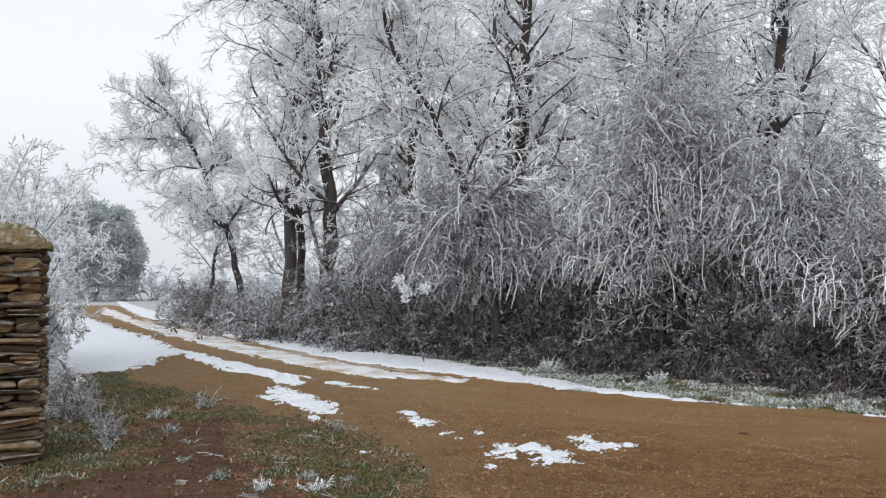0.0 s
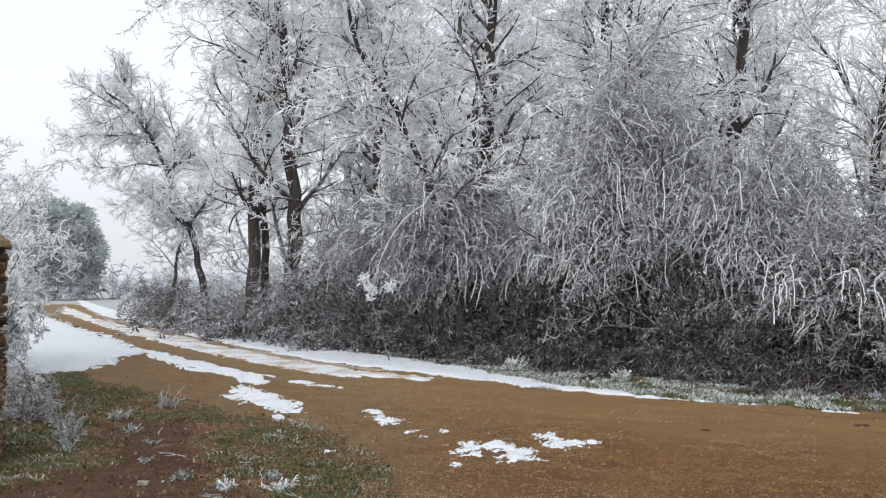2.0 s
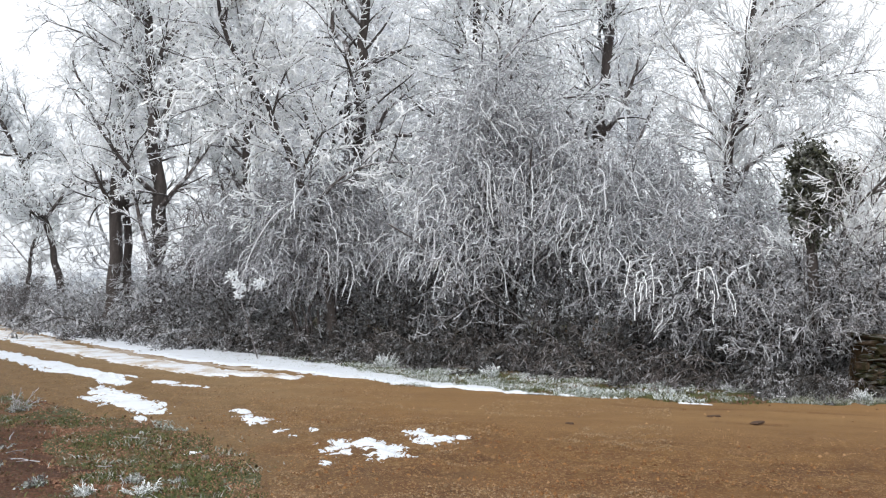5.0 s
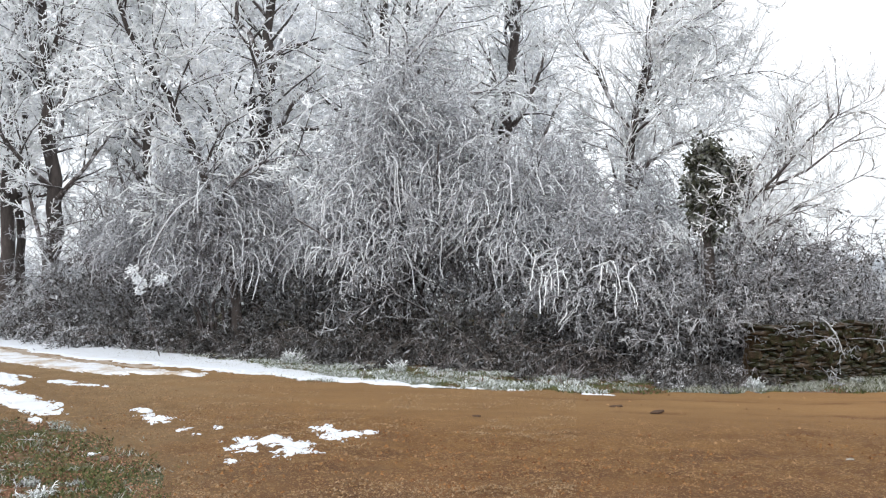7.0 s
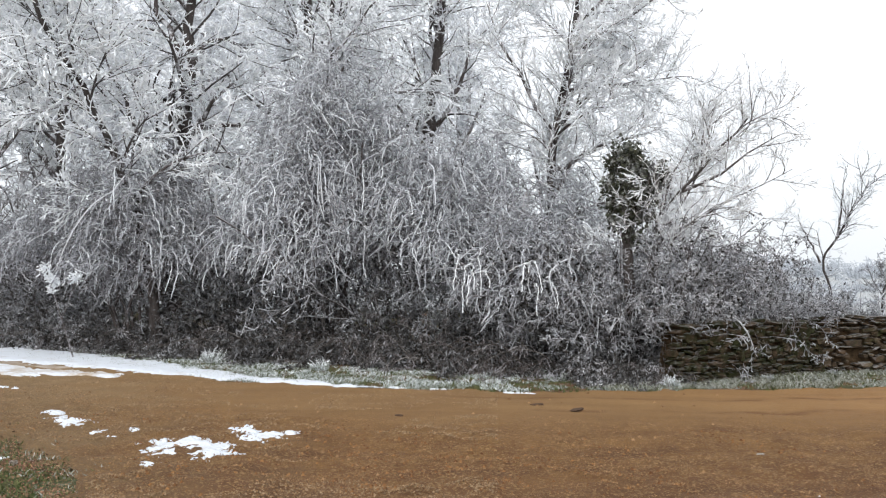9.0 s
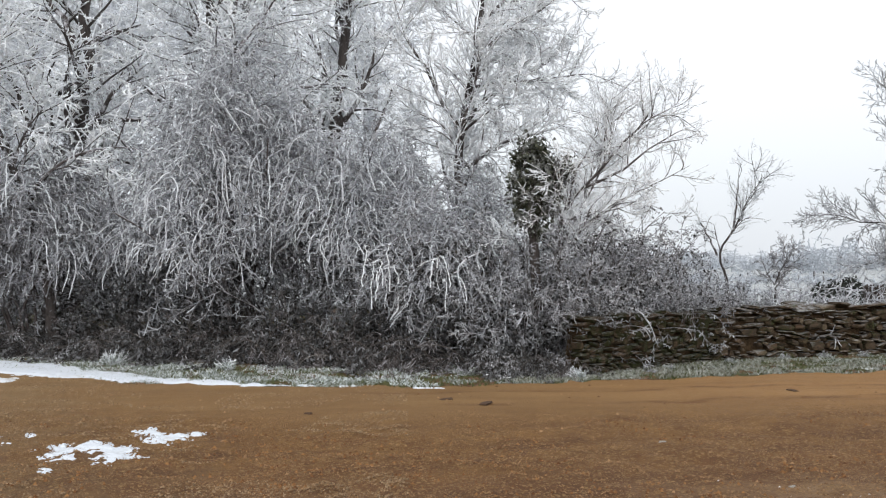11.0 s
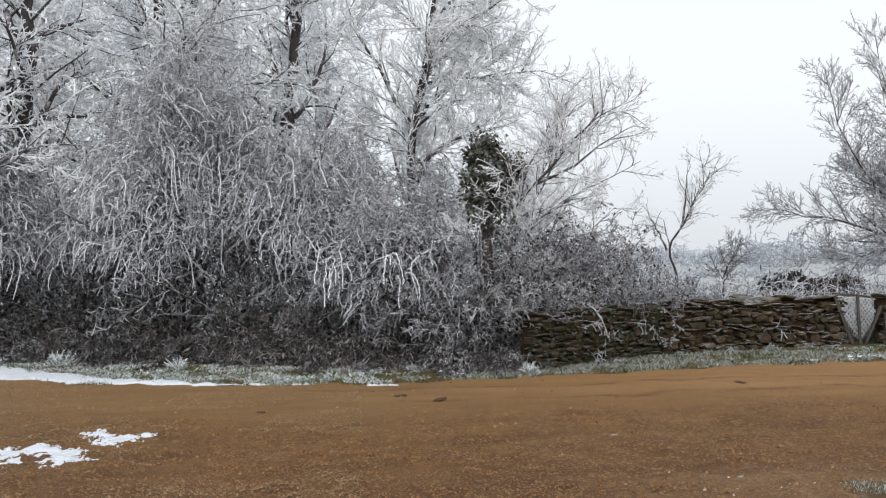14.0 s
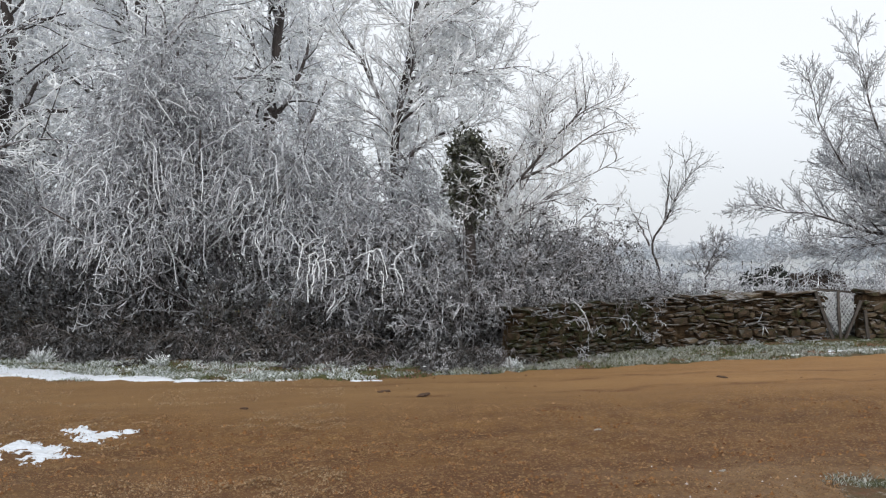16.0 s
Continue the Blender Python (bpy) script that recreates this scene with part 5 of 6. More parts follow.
for bx, by, q in ((9.9, 13.6, 1.0), (10.7, 13.5, 0.8), (11.5, 13.2, 0.6), (12.4, 13.0, 0.5), (13.4, 12.6, 0.42), (9.4, 14.6, 1.4), (10.6, 14.7, 1.1), (11.8, 14.8, 0.85), (13.2, 14.9, 0.7), (14.8, 14.4, 0.55), (14.6, 12.0, 0.38)):
    ob = copy_thing(S1, pose(bx, by, 0, 0, 0, rng.uniform(0, 360)))
    ob.scale = (q, q, q)


S3 = shrub("scrub_bush", "upright twiggy scrub thick with frost behind the wall", 9.3, 13.3, 2.3, 0.7, 93, 30, 6, 5, 3, -0.04, M_RIME_SOFT, M_LIMB, 0.008, 0.009, 0.22, 0.08, group="scrub behind the wall", lean=0.22, foot=0.9, reach=0.22, curl=0.38, leaves=1200, leaf=M_FROST_LEAF, leaf_size=0.07, leaf_wide=0.22)
for bx, by, q in ((8.6, 12.3, 1.0), (9.9, 12.55, 0.86), (10.5, 12.55, 0.74), (11.1, 12.55, 0.6), (8.1, 12.3, 0.95), (7.6, 12.35, 0.9), (11.7, 12.5, 0.52), (12.4, 12.4, 0.45), (9.2, 12.35, 0.85)):
    ob = copy_thing(S3, pose(bx, by, 0, 0, 0, rng.uniform(0, 360)))
    ob.scale = (q, q, q)


FROND = shrub("arching_shrub", "arching frosted stems leaning over the wall", 8.15, 12.75, 1.9, 0.35, 96, 26, 4, 4, 2, -0.13, M_RIME_SOFT, M_RIME_MID, 0.0085, 0.0085, 0.22, 0.08, group="arching shrubs behind the wall", lean=0.3, foot=0.9, reach=0.2, curl=0.3)
for bx, by, q in ((7.75, 12.7, 1.05), (8.6, 12.85, 1.0), (9.05, 12.9, 1.0), (9.55, 12.9, 0.9), (10.1, 12.95, 0.82), (10.65, 12.95, 0.72), (11.3, 12.8, 0.6), (8.4, 13.2, 1.2), (9.2, 13.4, 1.15), (10.0, 13.5, 1.0), (7.4, 12.5, 0.85), (12.0, 12.7, 0.52)):
    ob = copy_thing(FROND, pose(bx, by, 0, 0, 0, rng.uniform(0, 360)))
    ob.scale = (q, q, q)
CANES = shrub("bramble_bush", "arching bramble canes edged with frost at the hedge foot", 6.6, 12.75, 1.25, 0.45, 97, 22, 4, 3, 2, -0.32, M_RIME_DIM, M_CANE, 0.009, 0.009, 0.17, 0.07, group="brambles along the road verge", lean=0.5, foot=0.9, reach=0.22, curl=0.3)
for bx, by, q in ((6.0, 13.6, 0.95), (5.3, 14.5, 1.1), (4.6, 15.4, 0.9), (3.9, 16.2, 1.05), (3.1, 17.2, 1.1), (2.3, 17.9, 0.8), (1.3, 18.7, 0.95), (0.2, 20.0, 1.0), (5.65, 14.05, 0.7), (7.66, 11.32, 0.6), (-1.0, 21.6, 1.0)):
    ob = copy_thing(CANES, pose(bx, by, 0, 0, 0, rng.uniform(0, 360)))
    ob.scale = (q, q, q)


# ivy-clad stump
def ivy_stump(x, y):
    rng = np.random.default_rng(101)
    ob = thing("ivy_stump", x, y, 0, "dead trunk clad in dark green ivy", "tree stump")
    ob.rotation_euler = (0, 0, -math.atan2(x, y))
    tp = resample([(-0.05, 0, 0), (-0.12, 0, 1.2), (-0.2, 0.0, 2.4), (-0.12, 0, 3.3)], 10)[None]
    part("trunk", bundle("trunk", [(tp, np.linspace(0.11, 0.06, 10)[None], 8, 0)], [M_TRUNK], (0, 0, 0), rng), ob)
    knots = np.array([(-0.24, 3.46), (-0.06, 3.42), (-0.40, 3.22), (-0.44, 2.92), (-0.40, 2.62), (0.22, 2.86), (0.2, 2.62), (0.3, 2.98), (-0.26, 3.3), (-0.08, 3.28), (0.02, 3.16), (-0.2, 3.1), (0.16, 3.1), (0.32, 3.08), (0.42, 3.12), (-0.08, 2.98), (0.12, 2.94), (-0.28, 2.9), (-0.14, 2.78), (0.0, 2.8), (0.1, 2.72), (-0.3, 2.68), (-0.2, 2.56), (-0.1, 2.62), (-0.24, 2.4), (-0.16, 2.2), (-0.06, 2.1), (-0.34, 2.36), (0.06, 2.42)])
    share = np.interp(knots[:, 1], [2.1, 2.5, 2.8, 3.5], [0.35, 0.75, 1.2, 0.8])
    n = 6200
    pick = knots[rng.choice(len(knots), n, p=share / share.sum())]
    p = np.stack([pick[:, 0] * 0.82 - 0.03, rng.normal(size=n) * 0.04, pick[:, 1]], -1) + rng.normal(size=(n, 3)) * np.array([0.075, 0.1, 0.08])
    v, f = leaf_quads(p, 0.066, rng, 0.2)
    tagged(part("ivy_foliage", mesh_of("ivy_foliage", v, f, M_IVY), ob, "dark green ivy leaves"), kind="stuff")
    sp, sr = shoots(p[:220], unit(rng.normal(size=(220, 3))), rng.uniform(0.2, 0.5, 220), np.full(220, 0.006), rng, 5, -0.1, 0.2)
    part("ivy_growth", bundle("ivy_growth", [(sp, sr, 3, 0)], [M_RIME_DIM], (0, 0, 0), rng), ob)
    return ob


ivy_stump(7.78, 12.2)


# distant pine
def pine(x, y, height, width):
    rng = np.random.default_rng(111)
    ob = thing("pine_tree", x, y, 0, "round-crowned pine greyed by frost and by haze in its colour", "tree")
    tp = resample([(0, 0, 0), (0.2, 0, 1.5), (0, 0, 3), (0.1, 0, height * 0.8)], 10)[None]
    part("trunk", bundle("trunk", [(tp, np.linspace(0.2, 0.08, 10)[None], 8, 0)], [M_TRUNK], (0, 0, 0), rng), ob)
    lp, lr = grow(tp, np.linspace(0.2, 0.08, 10)[None], rng, 26, 0.25, 1, width * 0.5, 60, 7, 0.05, 0.15, 0.4)
    for k in range(len(lp)):
        part("limb", bundle("limb", [(lp[k:k + 1], lr[k:k + 1], 5, 0)], [M_LIMB], (0, 0, 0), rng), ob)
    k = 150
    g = np.arange(k) + 0.5
    up = 1 - 1.8 * g / k
    c = np.stack([np.sqrt(1 - up ** 2) * np.cos(2.39996 * g), np.sqrt(1 - up ** 2) * np.sin(2.39996 * g), up], -1) * rng.uniform(0.72, 1.03, (k, 1))
    c = c * np.array([width * 0.56, width * 0.56, 1]) * np.where(up[:, None] < 0, np.array([1, 1, height * 0.43]), np.array([1, 1, height * 0.52])) + np.array([0.1, 0, height * 0.44])
    c += rng.normal(size=(k, 3)) * 0.28
    n = 26000
    out = unit(rng.normal(size=(n, 3)) + np.array([0, 0, 0.5]))
    p = c[rng.integers(0, k, n)] + out * rng.uniform(0.1, 0.8, (n, 1))
    p[:, 2] = np.maximum(p[:, 2], 0.2)
    tips, rad = shoots(p, out, rng.uniform(0.14, 0.26, n), np.full(n, 0.05), rng, 3, 0.05, 0.1, 0.3, 0.02)
    tagged(part("crown", bundle("crown", [(tips, rad, 4, 0)], [M_NEEDLE], (0, 0, 0), rng), ob, "frosted needle tufts, paled to grey-green for haze"), kind="stuff")
    return ob


pine(-28.2, 75.2, 8.2, 6.2)

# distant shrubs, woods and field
# the bush colour holds the blue-grey of distance haze
FAR = shrub("distant_bush", "frosted bush far across the field, greyed by haze in its colour", -24.5, 78, 3.0, 2.2, 121, 10, 4, 5, 0, -0.03, M_HAZED_BUSH, M_HAZED_BUSH, 0.06, 0.05, 0.8, 0.5, group="distant frosted bushes", lean=0.6, foot=0.8)
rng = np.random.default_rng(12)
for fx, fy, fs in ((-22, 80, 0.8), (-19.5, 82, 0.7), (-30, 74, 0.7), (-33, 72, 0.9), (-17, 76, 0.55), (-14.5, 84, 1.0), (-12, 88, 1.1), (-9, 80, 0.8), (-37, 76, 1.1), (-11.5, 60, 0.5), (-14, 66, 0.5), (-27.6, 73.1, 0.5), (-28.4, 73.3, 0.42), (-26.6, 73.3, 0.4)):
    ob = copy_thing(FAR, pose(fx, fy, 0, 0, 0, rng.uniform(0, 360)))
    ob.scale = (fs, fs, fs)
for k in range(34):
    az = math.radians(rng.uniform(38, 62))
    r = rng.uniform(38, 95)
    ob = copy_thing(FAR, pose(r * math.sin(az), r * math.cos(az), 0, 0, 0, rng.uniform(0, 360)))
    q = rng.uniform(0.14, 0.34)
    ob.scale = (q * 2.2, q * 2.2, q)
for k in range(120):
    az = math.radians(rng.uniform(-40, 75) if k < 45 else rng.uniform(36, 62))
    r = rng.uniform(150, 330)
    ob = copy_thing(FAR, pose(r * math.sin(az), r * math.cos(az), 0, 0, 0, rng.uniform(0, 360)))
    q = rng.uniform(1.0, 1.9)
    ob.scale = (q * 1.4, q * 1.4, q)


# ------------------------------------------------------------ stones: pillar and dry wall
def stone_mesh(name, mat, seed, worn=0.0):
    """A rough block about one unit each way, 48 triangles."""
    rng = np.random.default_rng(seed)
    g = np.array([(i, j, k) for i in (-1, 0, 1) for j in (-1, 0, 1) for k in (-1, 0, 1) if (i, j, k) != (0, 0, 0)], float)
    index = {tuple(p.astype(int)): n for n, p in enumerate(g)}
    faces = []
    for axis in range(3):
        for side in (-1, 1):
            u, w = [a for a in range(3) if a != axis]
            for a in (-1, 0):
                for b2 in (-1, 0):
                    quad = []
                    for da, db in ((0, 0), (1, 0), (1, 1), (0, 1)):
                        p = [0, 0, 0]
                        p[axis], p[u], p[w] = side, a + da, b2 + db
                        quad.append(index[tuple(p)])
                    faces.append(quad if (side > 0) == (axis != 1) else quad[::-1])
    v = g * 0.5
    corner = np.abs(g).sum(1)
    v *= np.where(corner == 3, 0.90 - worn, np.where(corner == 2, 0.97 - worn * 0.5, 1.0 + worn * 0.3))[:, None]
    v += rng.normal(size=v.shape) * np.array([0.045, 0.07, 0.085])
    return mesh_of(name, v, np.array(faces), mat, smooth=False)


SCHIST = [stone_mesh("stone", M_SCHIST, 200 + k, 0.07) for k in range(10)]
PALE = [stone_mesh("stone", M_PALE_STONE, 220 + k) for k in range(2)]
MOSSY = [stone_mesh("stone", M_MOSS_STONE, 250 + k, 0.10) for k in range(12)]
WALLST = [stone_mesh("stone", M_WALL_STONE, 230 + k, 0.10) for k in range(12)]


def box_mesh(name, sx, sy, sz, mat, rough=0.0, seed=1, cuts=(6, 4, 10)):
    """A block standing on its base, its faces slightly uneven."""
    bm = bmesh.new()
    bmesh.ops.create_cube(bm, size=1.0)
    bmesh.ops.bevel(bm, geom=bm.edges[:], offset=0.04, segments=1, affect="EDGES")
    bmesh.ops.subdivide_edges(bm, edges=bm.edges[:], cuts=2, use_grid_fill=True)
    r = random.Random(seed)
    for w in bm.verts:
        w.co = Vector((w.co.x * sx, w.co.y * sy, (w.co.z + 0.5) * sz)) + Vector((r.gauss(0, rough), r.gauss(0, rough), r.gauss(0, rough) if 0.1 < w.co.z + 0.5 < 0.9 else 0))
    me = bpy.data.meshes.new(name)
    bm.to_mesh(me)
    bm.free()
    me.materials.append(mat)
    return me


def lay_face(parent, width, height, thick, meshes, rng, z0, place, h_range, l_range, gap=0.008, limit=None, proud=0.02, pale=None, ends=True, tilt=1.2, skip=None):
    """Courses of stones on the front of a core: x along the face, -y out of it."""
    z, n = z0, 0
    while z < height - 0.015:
        h = min(rng.uniform(*h_range), height - z)
        x = -width / 2 + (0 if ends else rng.uniform(-0.1, 0))
        while x < width / 2 - 0.02:
            ln = rng.uniform(*l_range)
            if width / 2 - x - ln < l_range[0] * 0.7:
                ln = width / 2 - x
            if limit and n >= limit:
                return n
            if skip is None or not skip(x + ln / 2, z + h / 2):
                me = meshes[rng.integers(len(meshes))]
                if pale and rng.random() < 0.07:
                    me = pale[rng.integers(len(pale))]
                hh = h * (rng.uniform(0.78, 1.18) if tilt < 5 else rng.choice([0.6, 0.9, 1.15, 1.75], p=[0.25, 0.3, 0.25, 0.2]))
                lift = rng.normal() * 0.024 if tilt > 5 and z > 0.05 else 0.0
                m = place @ pose(x + ln / 2, -rng.uniform(0, proud), z + h / 2 + lift, rng.normal() * 1.5, rng.normal() * tilt, rng.normal() * 2) @ Matrix.Diagonal((ln * 1.04 - gap, thick, hh * 1.03 - gap * 0.7, 1))
                part("stone", me, parent, place=m)
                n += 1
            x += ln
        z += h
    return n


def stone_pillar(x, y, turn):
    rng = np.random.default_rng(301)
    w, dp, h = 0.86, 0.6, 1.92
    ob = thing("stone_pillar", x, y, 0, "square gate pillar of thin brown schist slabs", "pillar")
    ob.rotation_euler = (0, 0, radians(turn))
    part("core", box_mesh("core", w - 0.10, dp - 0.10, h, M_CORE, 0.006), ob, "brown clay between the slabs")
    lay_face(ob, w, h, 0.16, SCHIST, rng, 0.0, pose(0, -dp / 2 + 0.07, 0), (0.024, 0.085), (0.2, 0.7), gap=0.012, proud=0.10, tilt=3.4)
    lay_face(ob, dp - 0.1, h, 0.16, SCHIST, rng, 0.0, pose(w / 2 - 0.07, 0, 0, 0, 0, 90), (0.04, 0.11), (0.16, 0.4), gap=0.012, proud=0.05, tilt=3.0)
    lay_face(ob, dp - 0.1, h, 0.16, SCHIST, rng, 0.0, pose(-w / 2 + 0.07, 0, 0, 0, 0, -90), (0.07, 0.12), (0.25, 0.45), proud=0.02)
    lay_face(ob, w - 0.1, h, 0.16, SCHIST, rng, 0.0, pose(0, dp / 2 - 0.07, 0, 0, 0, 180), (0.07, 0.12), (0.25, 0.5), proud=0.02)
    part("corner_stone", PALE[0], ob, "pale grey block under the capstone", pose(0.24, -0.255, 1.72, 0, 1, 2) @ Matrix.Diagonal((0.30, 0.17, 0.16, 1)))
    bm = bmesh.new()
    bmesh.ops.create_grid(bm, x_segments=40, y_segments=30, size=0.5)
    top = []
    for q in bm.verts:
        ex = max(abs(q.co.x), abs(q.co.y)) * 2
        lift = 0.19 * (1 - max(0, (ex - 0.45) / 0.55) ** 1.6)
        q.co = Vector((q.co.x * (w + 0.13) * (1 + 0.03 * math.sin(q.co.y * 21)), q.co.y * (dp + 0.13) * (1 + 0.03 * math.sin(q.co.x * 25)), lift + 0.045 * (noise.noise(Vector((q.co.x * 9, q.co.y * 9, 0))) + noise.noise(Vector((q.co.x * 25, q.co.y * 12, 4))) * 0.9)))
    edge = [e for e in bm.edges if e.is_boundary]
    r = bmesh.ops.extrude_edge_only(bm, edges=edge)
    low = [g for g in r["geom"] if isinstance(g, bmesh.types.BMVert)]
    for q in low:
        q.co.z = -0.03 + 0.012 * noise.noise(Vector((q.co.x * 14, q.co.y * 14, 9)))
    bmesh.ops.contextual_create(bm, geom=[e for e in bm.edges if e.is_boundary])
    me = bpy.data.meshes.new("capstone")
    bm.to_mesh(me)
    bm.free()
    me.materials.append(M_CAP)
    part("capstone", me, ob, "rounded earth and slab cap grown with lichen", pose(0, 0, h))
    return ob


stone_pillar(-4.10, 8.40, 21)


def dry_wall(name, x0, y0, x1, y1, h, seed, label, limit, hole=None, stones=None):
    rng = np.random.default_rng(seed)
    stones = stones or WALLST
    ln = math.hypot(x1 - x0, y1 - y0)
    ob = thing(name, (x0 + x1) / 2, (y0 + y1) / 2, 0, label, "wall")
    ob.rotation_euler = (0, 0, math.atan2(y1 - y0, x1 - x0))
    part("core", box_mesh("core", ln - 0.06, 0.34, h - 0.05, M_CORE, 0.012, seed), ob, "dark earth packed between the stones")
    skip = (lambda sx, sz: abs(sx - hole) < 0.13 and 0.12 < sz < 0.34) if hole is not None else None
    lay_face(ob, ln, h - 0.07, 0.22, stones, rng, 0.0, pose(0, -0.13, 0), (0.035, 0.105), (0.07, 0.34), 0.006 if stones is MOSSY else 0.013, limit, 0.045 if stones is MOSSY else 0.09, None, ends=False, tilt=7.0, skip=skip)
    x = -ln / 2
    while x < ln / 2:
        a = rng.uniform(0.25, 0.6)
        part("coping_stone", stones[rng.integers(len(stones))], ob, place=pose(x + a / 2, rng.normal() * 0.03, h - 0.05 + rng.uniform(0, 0.04), rng.normal() * 5, rng.normal() * 5, rng.normal() * 8) @ Matrix.Diagonal((a * 1.05, 0.5, rng.uniform(0.05, 0.10), 1)))
        x += a * 0.85
    return ob


dry_wall("wall_west", 7.72, 11.38, 10.78, 11.9, 0.83, 311, "low dry-stone wall dark with moss and earth", 290, stones=MOSSY)
dry_wall("wall_east", 10.8, 11.9, 14.45, 11.26, 0.86, 312, "low dry-stone wall of rough brown stones", 295, hole=-1.25)
dry_wall("wall_end", 15.05, 10.85, 17.4, 9.75, 0.87, 313, "low dry-stone wall beyond the makeshift gate", 120)


# makeshift gate in the gap of the wall
def bar_mesh(name, ln, w, d, mat, seed):
    bm = bmesh.new()
    bmesh.ops.create_cube(bm, size=1.0)
    bmesh.ops.subdivide_edges(bm, edges=[e for e in bm.edges if abs(e.verts[0].co.z - e.verts[1].co.z) > 0.5], cuts=5)
    bmesh.ops.bevel(bm, geom=bm.edges[:], offset=0.05, segments=1, affect="EDGES")
    r = random.Random(seed)
    for q in bm.verts:
        bend = math.sin((q.co.z + 0.5) * math.pi) * 0.02
        q.co = Vector((q.co.x * w + bend + r.gauss(0, 0.002), q.co.y * d + r.gauss(0, 0.002), q.co.z * ln))
    me = bpy.data.meshes.new(name)
    bm.to_mesh(me)
    bm.free()
    me.materials.append(mat)
    return me


def bar_between(a, b2):
    a, b2 = Vector(a), Vector(b2)
    return Matrix.Translation((a + b2) / 2) @ (b2 - a).to_track_quat("Z", "Y").to_matrix().to_4x4()


def makeshift_gate(x, y, turn):
    ob = thing("makeshift_gate", x, y, 0, "makeshift gate of dark posts and white lattice in the wall", "gate")
    ob.rotation_euler = (0, 0, radians(turn))
    posts = (((-0.36, 0, 0.93), (-0.05, 0, 0.02), 0.085, "side_post"), ((0.04, -0.03, 0.90), (0.07, -0.03, 0.02), 0.06, "centre_post"), ((0.44, 0.02, 0.70), (0.16, 0.02, 0.02), 0.065, "side_post"),
             ((-0.36, 0.04, 0.92), (0.28, 0.04, 0.85), 0.045, "top_rail"), ((0.50, 0, 0.52), (0.55, 0, 0.0), 0.07, "short_post"))
    for k, (a, b2, w, nm) in enumerate(posts):
        ln = (Vector(a) - Vector(b2)).length
        part(nm, bar_mesh(nm, ln, w, w * 0.7, M_WOOD, k), ob, place=bar_between(a, b2))
    lat = part("lattice", bar_mesh("lattice", 0.6, 0.02, 0.012, M_LATTICE, 9), ob, "white diamond lattice panel", bar_between((-0.32, 0.03, 0.87), (0.28, 0.03, 0.81)))
    outline = [(-0.32, 0.87), (0.28, 0.81), (0.37, 0.60), (0.24, 0.28), (0.14, 0.10), (0.0, 0.14), (-0.18, 0.5)]
    inv = bar_between((-0.32, 0.03, 0.87), (0.28, 0.03, 0.81)).inverted()
    for sgn in (1, -1):
        c = -1.4
        while c < 1.6:
            t = np.linspace(-1.5, 1.5, 400)
            px, pz = c + t * 0.62, 0.5 + sgn * t
            ok = poly_sdf(px, pz, outline) > 0
            if ok.sum() > 6:
                i = np.where(ok)[0]
                a, b2 = (px[i[0]], 0.03 + 0.008 * sgn, pz[i[0]]), (px[i[-1]], 0.03 + 0.008 * sgn, pz[i[-1]])
                part("slat", bar_mesh("slat", (Vector(a) - Vector(b2)).length, 0.016, 0.008, M_LATTICE, 3), lat, place=inv @ bar_between(a, b2))
            c += 0.062
    return ob


makeshift_gate(14.47, 10.86, -40)


# ------------------------------------------------------------ grass, weeds, gravel
def blades(name, x, y, height, mat, label, rng, lean=0.5, width=0.006):
    n = len(x)
    z = ground_z(x, y)
    a = rng.uniform(0, 2 * np.pi, n)
    h = height * rng.uniform(0.5, 1.4, n)
    w = width * rng.uniform(0.7, 1.3, n)
    dx, dy = np.cos(a), np.sin(a)
    b2 = rng.uniform(0, 2 * np.pi, n)
    lx, ly = np.cos(b2) * lean * h * rng.uniform(0.2, 1.2, n), np.sin(b2) * lean * h * rng.uniform(0.2, 1.2, n)
    p = np.stack([x, y, z - 0.01], -1)
    side = np.stack([dx * w, dy * w, 0 * w], -1)
    mid = p + np.stack([lx * 0.35, ly * 0.35, h * 0.6], -1)
    tip = p + np.stack([lx, ly, h], -1)
    v = np.stack([p - side, p + side, mid + side * 0.8, mid - side * 0.8, tip], 1).reshape(-1, 3)
    base = np.arange(n)[:, None] * 5
    me = mesh_of(name, v, [base + np.array([[0, 1, 2, 3]]), base + np.array([[3, 2, 4]])], mat)
    return tagged(new(name, me), label, "grass", kind="stuff")


def scatter(rng, n, az, r, keep):
    """Points spread over a sector, thinning with distance, where keep says so."""
    a = np.radians(rng.uniform(*az, n))
    d = np.exp(rng.uniform(math.log(r[0]), math.log(r[1]), n))
    x, y = d * np.sin(a), d * np.cos(a)
    k = keep(x, y)
    return x[k], y[k]


rng = np.random.default_rng(401)


def near_turf(x, y):
    d = poly_sdf(x, y, ROAD)
    e = poly_sdf(x, y, EARTH)
    f = fractal(x, y, 1.6, 4, 21)
    edge = (fractal(x, y, 1.1, 3, 22) - 0.5) * 1.6 + (fractal(x, y, 6.0, 2, 24) - 0.5) * 0.8
    stray = TABLE[(x * 1511).astype(int) % 256, (y * 1423).astype(int) % 256] < 0.10
    thin = TABLE[(x * 1777).astype(int) % 256, (y * 1693).astype(int) % 256]
    return (d < 0.5 + edge * 0.4 - 1.0 * thin) & ((e < 0.1 + edge * 0.5) | stray) & ((f > 0.37) | stray) & (x < 1) & (y > 3)


x, y = scatter(rng, 200000, (-45, 10), (4.5, 18), near_turf)
blades("turf", x, y, 0.024, M_BLADE, "short green and yellowish grass", rng, 1.5, 0.007)
